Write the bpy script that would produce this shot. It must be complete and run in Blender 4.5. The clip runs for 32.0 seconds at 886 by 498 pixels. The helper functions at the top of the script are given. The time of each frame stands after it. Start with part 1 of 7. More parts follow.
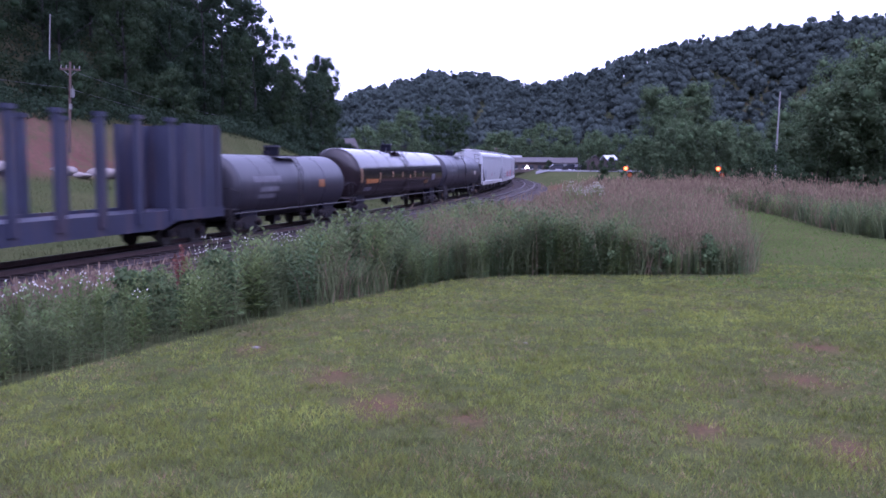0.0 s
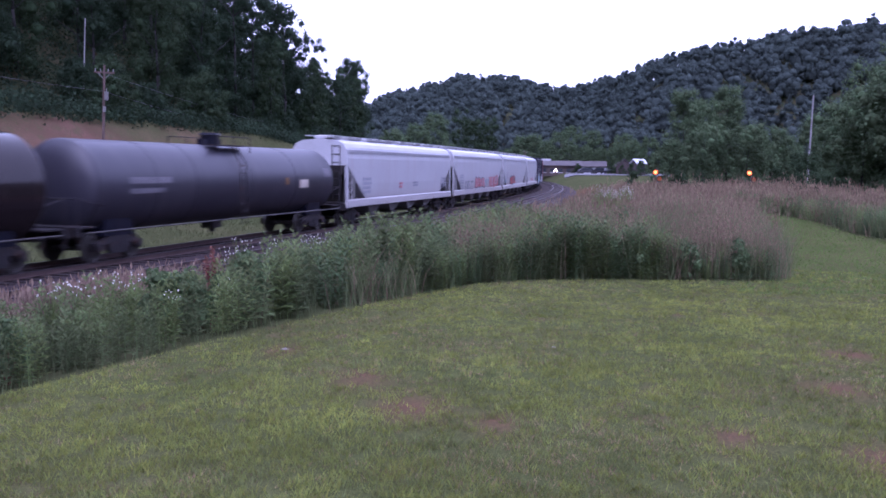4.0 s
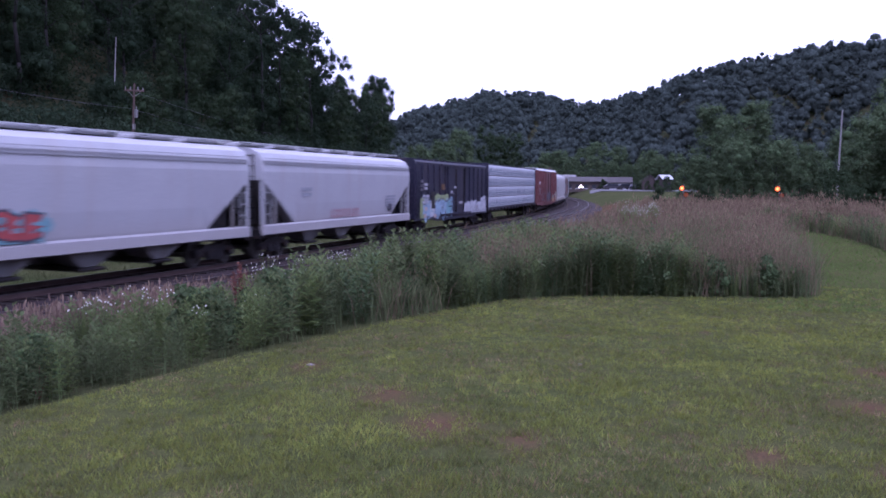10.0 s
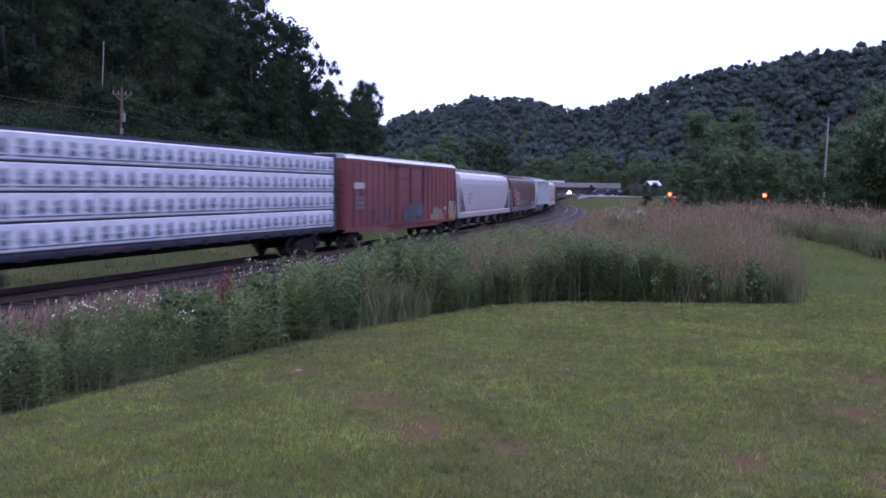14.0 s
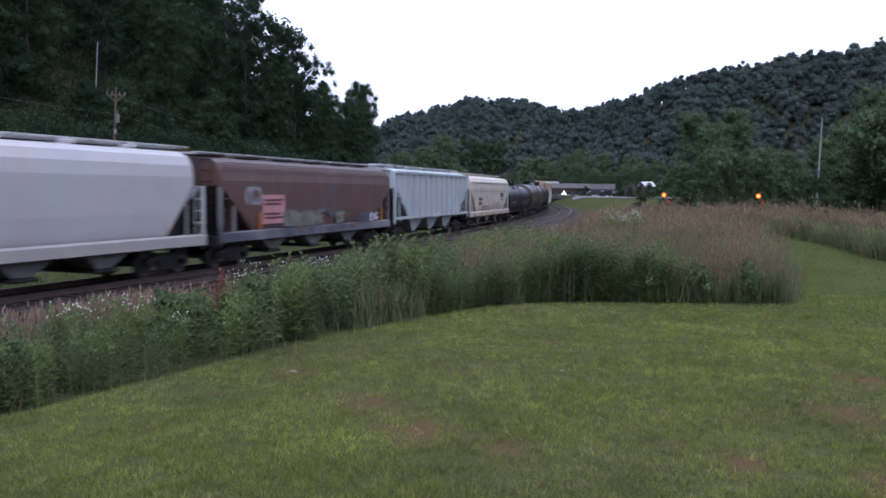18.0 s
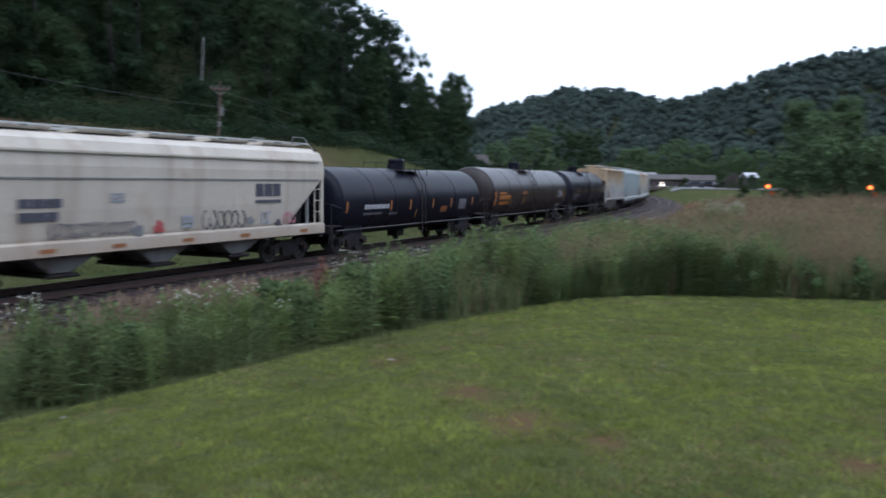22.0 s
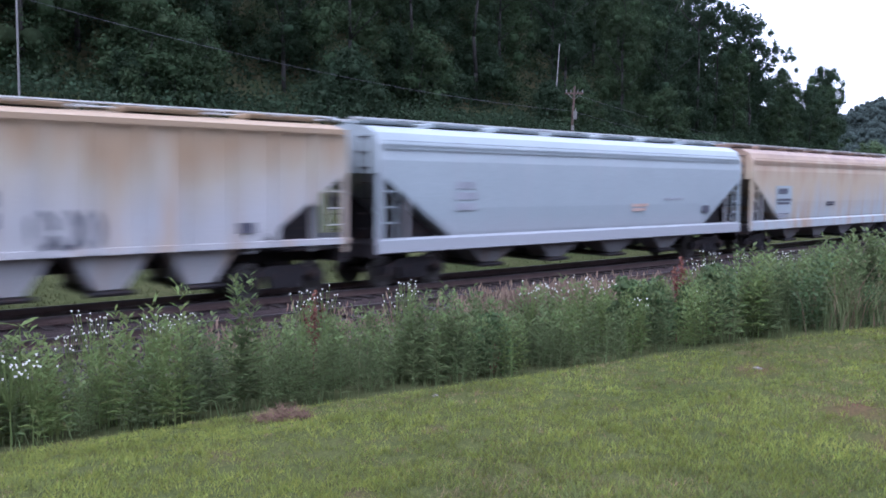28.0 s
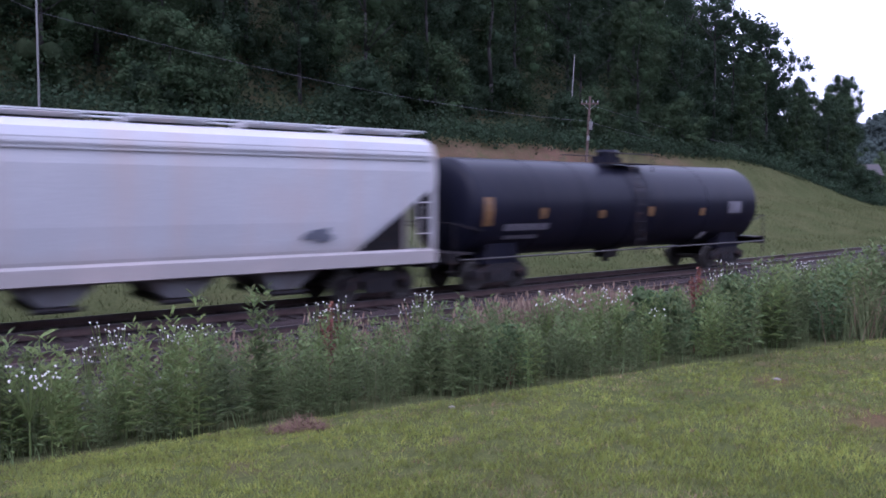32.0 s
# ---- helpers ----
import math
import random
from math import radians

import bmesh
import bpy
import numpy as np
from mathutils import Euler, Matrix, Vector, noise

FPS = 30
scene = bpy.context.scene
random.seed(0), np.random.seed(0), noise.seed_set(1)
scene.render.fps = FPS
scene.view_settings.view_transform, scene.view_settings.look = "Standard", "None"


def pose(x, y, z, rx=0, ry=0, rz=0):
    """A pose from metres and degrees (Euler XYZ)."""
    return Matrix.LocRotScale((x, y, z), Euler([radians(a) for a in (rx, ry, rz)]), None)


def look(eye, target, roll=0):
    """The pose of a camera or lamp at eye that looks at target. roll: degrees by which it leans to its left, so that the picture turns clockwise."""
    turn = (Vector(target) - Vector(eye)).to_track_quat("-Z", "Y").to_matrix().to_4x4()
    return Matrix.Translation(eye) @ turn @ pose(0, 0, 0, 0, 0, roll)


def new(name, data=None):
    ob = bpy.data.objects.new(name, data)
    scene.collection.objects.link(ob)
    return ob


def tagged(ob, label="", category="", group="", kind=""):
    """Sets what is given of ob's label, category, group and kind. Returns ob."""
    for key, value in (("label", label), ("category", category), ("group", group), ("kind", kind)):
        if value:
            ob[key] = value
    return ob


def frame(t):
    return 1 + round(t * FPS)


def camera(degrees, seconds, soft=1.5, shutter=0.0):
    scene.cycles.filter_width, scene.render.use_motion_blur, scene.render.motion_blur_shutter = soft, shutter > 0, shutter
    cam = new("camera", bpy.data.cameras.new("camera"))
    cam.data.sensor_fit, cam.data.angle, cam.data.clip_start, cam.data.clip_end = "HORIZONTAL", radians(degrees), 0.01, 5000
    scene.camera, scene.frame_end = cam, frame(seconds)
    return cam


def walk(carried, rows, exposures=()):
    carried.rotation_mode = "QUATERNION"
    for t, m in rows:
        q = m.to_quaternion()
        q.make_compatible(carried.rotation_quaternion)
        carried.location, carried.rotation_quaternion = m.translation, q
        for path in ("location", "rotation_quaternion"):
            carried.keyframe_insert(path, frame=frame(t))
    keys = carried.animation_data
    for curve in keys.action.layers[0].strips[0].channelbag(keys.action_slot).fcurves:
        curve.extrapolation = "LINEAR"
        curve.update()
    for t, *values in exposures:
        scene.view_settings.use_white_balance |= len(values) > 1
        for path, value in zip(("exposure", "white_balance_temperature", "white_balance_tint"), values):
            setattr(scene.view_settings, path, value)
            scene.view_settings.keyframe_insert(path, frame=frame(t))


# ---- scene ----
cam = camera(54.3, 32.0, soft=1.7, shutter=0.85)
# seconds, place, turn: a hand-held camera on a lawn bank that pans left at 21 to 24 s
PATH = [
    (0, 0.010, 0.010, 2.969, 84.43, -0.23, -3.39),
    (0.5, -0.002, 0.009, 2.969, 84.34, -0.25, -3.24),
    (1, 0.001, 0.009, 2.968, 84.50, -0.32, -2.64),
    (1.5, -0.003, 0.006, 2.970, 84.60, -0.33, -2.42),
    (2, -0.004, -0.001, 2.969, 84.46, -0.25, -2.15),
    (2.5, 0.005, -0.001, 2.971, 84.38, -0.22, -2.02),
    (4.5, 0.005, 0.007, 2.973, 84.79, -0.40, -1.29),
    (5, 0.007, 0.004, 2.974, 84.96, -0.29, -1.05),
    (5.5, 0.005, 0.004, 2.971, 85.01, -0.31, -0.84),
    (6, 0.006, 0.004, 2.972, 85.09, -0.08, -0.64),
    (6.5, 0.008, -0.004, 2.972, 85.24, -0.04, -0.56),
    (7, 0.007, 0.006, 2.974, 85.43, -0.05, -0.58),
    (7.5, 0.003, 0.004, 2.973, 85.56, -0.14, -0.37),
    (8, 0.004, 0.002, 2.973, 85.57, 0.02, -0.28),
    (8.5, -0.001, 0.002, 2.972, 85.42, -0.12, -0.07),
    (9, 0.000, 0.000, 2.976, 85.57, -0.20, 0.02),
    (9.5, -0.006, -0.005, 2.979, 85.68, -0.41, 0.07),
    (10, -0.004, -0.006, 2.976, 85.67, -0.38, 0.13),
    (10.5, -0.000, 0.001, 2.977, 85.51, -0.21, -0.03),
    (11, 0.001, 0.009, 2.974, 85.60, -0.30, -0.14),
    (11.5, -0.001, 0.012, 2.975, 85.71, -0.31, -0.27),
    (12, 0.001, 0.010, 2.971, 85.85, -0.37, -0.36),
    (12.5, -0.002, 0.005, 2.972, 85.79, -0.37, -0.50),
    (13, 0.003, 0.000, 2.975, 85.81, -0.58, -0.46),
    (13.5, 0.000, 0.002, 2.973, 86.00, -0.61, -0.56),
    (14, 0.002, 0.004, 2.976, 86.03, -0.57, -0.61),
    (14.5, 0.009, 0.005, 2.976, 86.27, -0.46, -0.86),
    (16.5, 0.003, 0.004, 2.973, 86.22, -0.36, -1.38),
    (17, -0.000, 0.008, 2.977, 86.15, -0.39, -1.33),
    (17.5, 0.006, 0.006, 2.974, 86.14, -0.34, -1.07),
    (18, -0.001, 0.003, 2.976, 86.09, -0.55, -0.97),
    (18.5, -0.000, 0.002, 2.974, 85.98, -0.57, -0.57),
    (19, -0.001, -0.004, 2.972, 85.84, -0.52, -0.28),
    (19.5, -0.004, 0.001, 2.975, 85.79, -0.60, -0.20),
    (20, -0.001, -0.007, 2.974, 85.75, -0.62, -0.20),
    (20.5, -0.001, -0.004, 2.975, 85.87, -0.67, -0.19),
    (21, -0.004, -0.005, 2.974, 85.85, -0.63, 0.01),
    (21.5, -0.024, -0.001, 2.974, 85.74, -0.67, 1.39),
    (22, -0.050, 0.006, 2.973, 85.43, -0.60, 5.24),
    (22.5, -0.086, -0.022, 2.976, 85.66, -0.70, 9.29),
    (23, -0.132, -0.030, 2.973, 85.58, -0.44, 13.63),
    (23.5, -0.181, -0.046, 2.960, 85.31, 0.02, 17.54),
    (24, -0.191, -0.023, 2.959, 84.68, -0.97, 22.51),
    (24.5, -0.171, -0.011, 2.969, 84.40, -1.12, 25.29),
    (26.5, -0.227, 0.070, 2.881, 84.93, -0.53, 27.04),
    (27, -0.219, 0.066, 2.889, 85.15, -0.63, 27.32),
    (27.5, -0.213, 0.066, 2.884, 85.29, -0.55, 27.64),
    (28, -0.214, 0.067, 2.886, 85.45, -0.57, 27.97),
    (28.5, -0.210, 0.070, 2.885, 85.63, -0.51, 28.19),
    (29, -0.212, 0.076, 2.885, 85.76, -0.38, 28.29),
    (29.5, -0.213, 0.077, 2.885, 85.65, -0.24, 28.35),
    (30, -0.216, 0.073, 2.889, 85.60, -0.27, 28.41),
    (30.5, -0.213, 0.074, 2.886, 85.69, -0.23, 28.45),
    (31, -0.217, 0.067, 2.884, 85.88, -0.26, 28.38),
    (31.5, -0.210, 0.069, 2.884, 86.07, -0.29, 28.59),
    (32, -0.215, 0.064, 2.887, 86.16, -0.33, 29.00),]
EXPOSURE = [(0, 2.04, 4910, 50), (2.5, 2.0, 4910, 50), (5, 1.9, 4890, 50), (7, 1.58, 4960, 49), (14, 1.58, 5010, 43), (17, 1.56, 5290, 26), (21, 1.54, 5340, 12), (23.2, 1.55, 5390, 7), (24, 2.36, 4790, 43), (26.5, 2.85, 5090, 45), (27.2, 2.75, 5150, 40), (28, 2.25, 5140, 24), (29, 2.0, 5100, 27), (30, 1.95, 5050, 22), (31, 1.95, 5250, 20), (32, 2.0, 5150, 36)]
walk(cam, [(t, pose(x, y, z, rx, ry, rz)) for t, x, y, z, rx, ry, rz in PATH], EXPOSURE)

# ---- sky and light: a bright overcast evening sky ----
world = bpy.data.worlds.new("evening_sky")
scene.world = world
world.use_nodes = True
wn, wl = world.node_tree.nodes, world.node_tree.links
wn.clear()
sky = wn.new("ShaderNodeTexSky")
sky.sky_type, sky.sun_disc = "NISHITA", False
sky.sun_elevation, sky.sun_rotation = radians(52), radians(180)
sky.air_density, sky.dust_density, sky.ozone_density = 1.0, 4.0, 1.0
pale = wn.new("ShaderNodeHueSaturation")
pale.inputs["Saturation"].default_value = 0.35
backg = wn.new("ShaderNodeBackground")
backg.inputs["Strength"].default_value = 0.12
wout = wn.new("ShaderNodeOutputWorld")
wl.new(sky.outputs[0], pale.inputs["Color"])
# an even cloud deck over most of the clear sky's light
deck = wn.new("ShaderNodeMix")
deck.data_type = "RGBA"
deck.inputs[0].default_value = 0.72
deck.inputs[7].default_value = (4.9, 4.95, 5.1, 1)
wl.new(pale.outputs[0], deck.inputs[6])
wl.new(deck.outputs[2], backg.inputs["Color"])
wl.new(backg.outputs[0], wout.inputs["Surface"])
sun_data = bpy.data.lights.new("sun", "SUN")
sun_data.energy, sun_data.angle, sun_data.color = 0.5, radians(75), (1.0, 0.96, 0.93)
sun = new("sun", sun_data)
sun.matrix_world = look((0, 0, 300), Vector((0, 0, 300)) - Vector((0.0, -0.61, 0.79)))


# ---- materials ----
def shader(name, colour, rough=0.7, metal=0.0, vary=0.25, scale=3.0, fine=40.0, bump=0.15, rand="", streak=None, spot=None, spec=0.4, second=None, trans=0.0, wash=()):
    """A painted, mineral or leafy surface: two scales of noise in colour, fine bump, streaks down the sides, stains."""
    m = bpy.data.materials.new(name)
    m.use_nodes = True
    nt = m.node_tree
    n, l = nt.nodes, nt.links
    b = n["Principled BSDF"]
    b.inputs["Roughness"].default_value, b.inputs["Metallic"].default_value = rough, metal
    b.inputs["Specular IOR Level"].default_value = spec
    tc = n.new("ShaderNodeTexCoord")

    def noise_at(sc, detail=4.0, stretch=None):
        t = n.new("ShaderNodeTexNoise")
        t.inputs["Scale"].default_value, t.inputs["Detail"].default_value = sc, detail
        if stretch:
            mp = n.new("ShaderNodeMapping")
            mp.inputs["Scale"].default_value = stretch
            l.new(tc.outputs["Object"], mp.inputs["Vector"])
            l.new(mp.outputs[0], t.inputs["Vector"])
        else:
            l.new(tc.outputs["Object"], t.inputs["Vector"])
        return t.outputs["Fac"]

    def ramp(fac, lo, hi):
        r = n.new("ShaderNodeMapRange")
        r.inputs["From Min"].default_value, r.inputs["From Max"].default_value = lo, hi
        l.new(fac, r.inputs["Value"])
        return r.outputs[0]

    def mix(fac, a, bcol, kind="MIX"):
        x = n.new("ShaderNodeMix")
        x.data_type, x.blend_type = "RGBA", kind
        if isinstance(fac, float):
            x.inputs[0].default_value = fac
        else:
            l.new(fac, x.inputs[0])
        for sock, v in ((x.inputs[6], a), (x.inputs[7], bcol)):
            if isinstance(v, tuple):
                sock.default_value = (*v, 1)
            else:
                l.new(v, sock)
        return x.outputs[2]

    dark = tuple(c * (1 - vary) for c in colour)
    light = tuple(min(1, c * (1 + vary)) for c in colour)
    col = mix(ramp(noise_at(scale), 0.3, 0.7), dark, light)
    grain = noise_at(fine, 3.0)
    col = mix(ramp(grain, 0.25, 0.75), col, mix(0.5, col, tuple(c * 0.6 for c in colour)))
    if second:
        col = mix(ramp(noise_at(scale * 0.23, 3.0), 0.48, 0.62), col, second)
    if rand:
        if rand == "object":
            r = n.new("ShaderNodeObjectInfo").outputs["Random"]
        else:
            r = n.new("ShaderNodeNewGeometry").outputs["Random Per Island"]
        hs = n.new("ShaderNodeHueSaturation")
        l.new(col, hs.inputs["Color"])
        l.new(ramp(r, -1.6, 1.0), hs.inputs["Value"])
        r2 = n.new("ShaderNodeMapRange")
        r2.inputs["To Min"].default_value, r2.inputs["To Max"].default_value = 0.475, 0.515
        l.new(r, r2.inputs["Value"])
        l.new(r2.outputs[0], hs.inputs["Hue"])
        hs.inputs["Saturation"].default_value = 1.0
        col = hs.outputs[0]
    if streak:
        scol, lo, hi = streak
        col = mix(ramp(noise_at(1.0, 5.0, (2.6, 1.0, 0.2)), lo, hi), col, scol)
    for wcol, z0, z1, wob in wash:
        # a stain that runs down from above, uneven along the side
        sep, low = n.new("ShaderNodeSeparateXYZ"), n.new("ShaderNodeMath")
        l.new(tc.outputs["Object"], sep.inputs[0])
        low.operation = "MULTIPLY_ADD"
        l.new(noise_at(1.0, 4.0, (0.9 + wob * 0.4, 1.0, 0.22)), low.inputs[0])
        low.inputs[1].default_value = wob
        l.new(sep.outputs["Z"], low.inputs[2])
        col = mix(ramp(low.outputs[0], z0 + wob * 0.5, z1 + wob * 0.5), col, wcol)
    if spot:
        pcol, psc, lo, hi = spot
        col = mix(ramp(noise_at(psc, 5.0), lo, hi), col, pcol)
    l.new(col, b.inputs["Base Color"])
    if bump:
        bp = n.new("ShaderNodeBump")
        bp.inputs["Strength"].default_value, bp.inputs["Distance"].default_value = bump, 0.02
        l.new(grain, bp.inputs["Height"])
        l.new(bp.outputs[0], b.inputs["Normal"])
    if trans:
        # light that passes through thin leaves
        tl = n.new("ShaderNodeBsdfTranslucent")
        l.new(col, tl.inputs["Color"])
        ms = n.new("ShaderNodeMixShader")
        ms.inputs[0].default_value = trans
        l.new(b.outputs[0], ms.inputs[1])
        l.new(tl.outputs[0], ms.inputs[2])
        l.new(ms.outputs[0], n["Material Output"].inputs["Surface"])
    return m


def glow(name, colour, power):
    m = bpy.data.materials.new(name)
    m.use_nodes = True
    b = m.node_tree.nodes["Principled BSDF"]
    b.inputs["Base Color"].default_value = (colour[0] * 0.08, colour[1] * 0.08, colour[2] * 0.08, 1)
    b.inputs["Emission Color"].default_value = (*colour, 1)
    b.inputs["Emission Strength"].default_value = power
    return m


RUST = (0.16, 0.075, 0.035)
GRIME = (0.07, 0.06, 0.055)
M = {
    "steel": shader("dark_steel", (0.018, 0.016, 0.018), 0.7, 0.1, 0.3, 4, 60, 0.2, spot=((0.06, 0.032, 0.02), 5, 0.55, 0.8), spec=0.2),
    "wheel": shader("wheel_steel", (0.06, 0.055, 0.052), 0.5, 0.6, 0.2, 4, 60, 0.1),
    "white": shader("white_paint", (0.325, 0.33, 0.345), 0.42, 0, 0.06, 0.6, 25, 0.04, streak=((0.27, 0.255, 0.245), 0.52, 0.85), wash=(((0.275, 0.265, 0.265), 1.9, 1.1, 0.5),)),
    "white_b": shader("blue_white_paint", (0.255, 0.295, 0.31), 0.42, 0, 0.05, 0.6, 25, 0.04, streak=((0.25, 0.265, 0.28), 0.55, 0.85), wash=(((0.25, 0.26, 0.275), 1.9, 1.1, 0.5),)),
    "white_dirty": shader("stained_white_paint", (0.325, 0.325, 0.335), 0.45, 0, 0.08, 0.5, 25, 0.04, streak=((0.31, 0.26, 0.235), 0.48, 0.8), spot=((0.30, 0.255, 0.24), 0.5, 0.52, 0.8), wash=(((0.235, 0.215, 0.205), 1.7, 1.25, 0.4),)),
    "rusty": shader("rust_streaked_paint", (0.32, 0.32, 0.325), 0.55, 0, 0.1, 0.5, 25, 0.05, streak=((0.28, 0.20, 0.13), 0.50, 0.72), wash=(((0.285, 0.25, 0.19), 2.0, 3.2, 2.0), ((0.24, 0.172, 0.105), 2.8, 3.7, 2.8))),
    "rusty_b": shader("rust_washed_paint", (0.30, 0.33, 0.345), 0.55, 0, 0.08, 0.5, 25, 0.05, streak=((0.27, 0.19, 0.12), 0.50, 0.70), wash=(((0.32, 0.262, 0.185), 1.3, 2.9, 2.4), ((0.27, 0.19, 0.125), 3.1, 3.9, 2.8), ((0.165, 0.11, 0.078), 3.95, 4.3, 0.9))),
    "cream": shader("cream_paint", (0.40, 0.355, 0.30), 0.5, 0, 0.10, 0.6, 25, 0.05, streak=((0.25, 0.205, 0.165), 0.52, 0.78), spot=((0.27, 0.20, 0.15), 0.7, 0.56, 0.8), wash=(((0.30, 0.24, 0.19), 1.5, 0.95, 0.5),)),
    "grey": shader("light_grey_paint", (0.30, 0.335, 0.35), 0.5, 0, 0.08, 0.6, 25, 0.05, streak=((0.28, 0.28, 0.28), 0.5, 0.8)),
    "brown": shader("brown_paint", (0.072, 0.035, 0.028), 0.55, 0, 0.2, 0.6, 25, 0.05, streak=((0.088, 0.056, 0.046), 0.5, 0.78), wash=(((0.045, 0.033, 0.032), 3.75, 4.1, 0.4),)),
    "red": shader("oxide_red_paint", (0.125, 0.038, 0.041), 0.55, 0, 0.15, 0.6, 25, 0.05, streak=((0.13, 0.06, 0.055), 0.5, 0.75)),
    "black_box": shader("black_paint", (0.013, 0.013, 0.028), 0.55, 0, 0.25, 0.6, 25, 0.05, streak=((0.036, 0.027, 0.036), 0.5, 0.8), spec=0.3),
    "tank_black": shader("tank_black_paint", (0.0068, 0.0072, 0.0135), 0.38, 0, 0.25, 0.5, 25, 0.015, streak=((0.012, 0.0105, 0.015), 0.5, 0.8), spec=0.10),
    "tank_brown": shader("dusty_black_paint", (0.017, 0.0125, 0.0125), 0.36, 0, 0.25, 0.5, 25, 0.015, streak=((0.034, 0.024, 0.022), 0.52, 0.8), spec=0.22),
    "tank_grey": shader("tank_grey_paint", (0.021, 0.020, 0.028), 0.42, 0, 0.15, 0.5, 25, 0.015, streak=((0.034, 0.032, 0.036), 0.5, 0.8), spec=0.34),
    "tank_gloss": shader("clean_black_paint", (0.012, 0.0088, 0.010), 0.17, 0, 0.2, 0.5, 25, 0.006, streak=((0.018, 0.013, 0.013), 0.5, 0.8), spec=0.26),
    "mark_orange": shader("orange_reflective_mark", (0.21, 0.083, 0.026), 0.5, 0, 0.15, 3, 30, 0),
    "g_green": shader("yellow_green_spray_paint", (0.20, 0.25, 0.11), 0.6, 0, 0.25, 2, 20, 0),
    "g_olive": shader("olive_spray_paint", (0.13, 0.125, 0.10), 0.6, 0, 0.3, 2, 20, 0),
    "g_steel": shader("blue_grey_spray_paint", (0.058, 0.062, 0.078), 0.6, 0, 0.5, 1.3, 5, 0, second=(0.125, 0.125, 0.138)),
    "blue_flat": shader("dark_blue_paint", (0.020, 0.022, 0.042), 0.5, 0, 0.3, 0.7, 25, 0.05, streak=((0.060, 0.040, 0.042), 0.5, 0.8)),
    "silver": shader("galvanised_sheet", (0.55, 0.57, 0.58), 0.4, 0.5, 0.1, 1, 25, 0.05),
    # darker than most car bodies; slope sheets, braces and outlet bays use it
    "dark_slope": shader("dim_grey", (0.16, 0.16, 0.165), 0.6, 0, 0.2, 1, 25, 0.05, streak=((0.10, 0.07, 0.05), 0.5, 0.75)),
    "wrap": shader("white_lumber_wrap", (0.46, 0.485, 0.53), 0.4, 0, 0.14, 1.6, 6, 0.8),
    "wrapmark": shader("grey_print", (0.075, 0.095, 0.125), 0.5, 0, 0.15, 3, 20, 0.05),
    "yellow": shader("yellow_marking", (0.125, 0.066, 0.022), 0.5, 0, 0.1, 3, 30, 0),
    "orange": shader("orange_marking", (0.34, 0.13, 0.03), 0.5, 0, 0.1, 3, 30, 0),
    "lettering": shader("white_lettering", (0.34, 0.34, 0.36), 0.5, 0, 0.15, 3, 30, 0),
    "stencil_dim": shader("worn_stencil", (0.105, 0.10, 0.115), 0.6, 0, 0.3, 3, 30, 0),
    "thatch": shader("dead_thatch", (0.13, 0.085, 0.058), 0.85, 0, 0.3, 3, 20, 0, rand="island", spec=0.05),
    "letter_dark": shader("dark_lettering", (0.05, 0.05, 0.07), 0.5, 0, 0.2, 3, 30, 0),
    "g_red": shader("red_spray_paint", (0.30, 0.055, 0.055), 0.5, 0, 0.2, 2, 20, 0),
    "g_teal": shader("teal_spray_paint", (0.14, 0.28, 0.32), 0.5, 0, 0.2, 2, 20, 0),
    "g_pink": shader("pink_spray_paint", (0.36, 0.165, 0.185), 0.5, 0, 0.2, 2, 20, 0),
    "g_grey": shader("grey_spray_paint", (0.24, 0.25, 0.28), 0.5, 0, 0.2, 2, 20, 0),
    "g_peach": shader("peach_spray_paint", (0.42, 0.30, 0.25), 0.5, 0, 0.2, 2, 20, 0),
    "g_white": shader("white_spray_paint", (0.38, 0.39, 0.43), 0.5, 0, 0.2, 2, 20, 0),
    "g_blue": shader("pale_blue_spray_paint", (0.22, 0.32, 0.42), 0.5, 0, 0.2, 2, 20, 0),
    "rail": shader("rail_steel", (0.07, 0.045, 0.040), 0.6, 0.4, 0.2, 3, 50, 0.1),
    "railtop": shader("polished_rail_head", (0.085, 0.072, 0.072), 0.5, 0.9, 0.1, 3, 50, 0.02),
    "tie": shader("creosoted_tie", (0.026, 0.018, 0.016), 0.85, 0, 0.3, 6, 50, 0.5, rand="object"),
    "ballast": shader("ballast", (0.036, 0.026, 0.025), 0.95, 0, 0.45, 9, 34, 0.9, second=(0.030, 0.022, 0.022), spec=0.15),
    "stone": shader("ballast_stone", (0.13, 0.115, 0.118), 0.85, 0, 0.3, 9, 34, 0.4, rand="island"),
    "rock": shader("sandstone_rock", (0.19, 0.165, 0.15), 0.9, 0, 0.25, 2, 20, 0.6),
    "leaf": shader("leaf_green", (0.048, 0.076, 0.036), 0.8, 0, 0.3, 0.12, 6, 0, rand="island", spec=0.06, trans=0.42),
    "leaf_b": shader("leaf_dark_green", (0.037, 0.060, 0.033), 0.8, 0, 0.3, 0.12, 6, 0, rand="island", spec=0.06, trans=0.42),
    "leaf_c": shader("leaf_light_green", (0.092, 0.136, 0.064), 0.8, 0, 0.3, 0.25, 6, 0, rand="island", spec=0.08, trans=0.4),
    # distance haze is put into this leaf colour, so it is paler and bluer
    "farleaf_hazed": shader("hazed_far_foliage", (0.068, 0.088, 0.078), 0.9, 0, 0.35, 0.10, 0.9, 0, spec=0.0, trans=0.5),
    "bark": shader("bark", (0.016, 0.014, 0.0125), 0.9, 0, 0.3, 2, 20, 0.8),
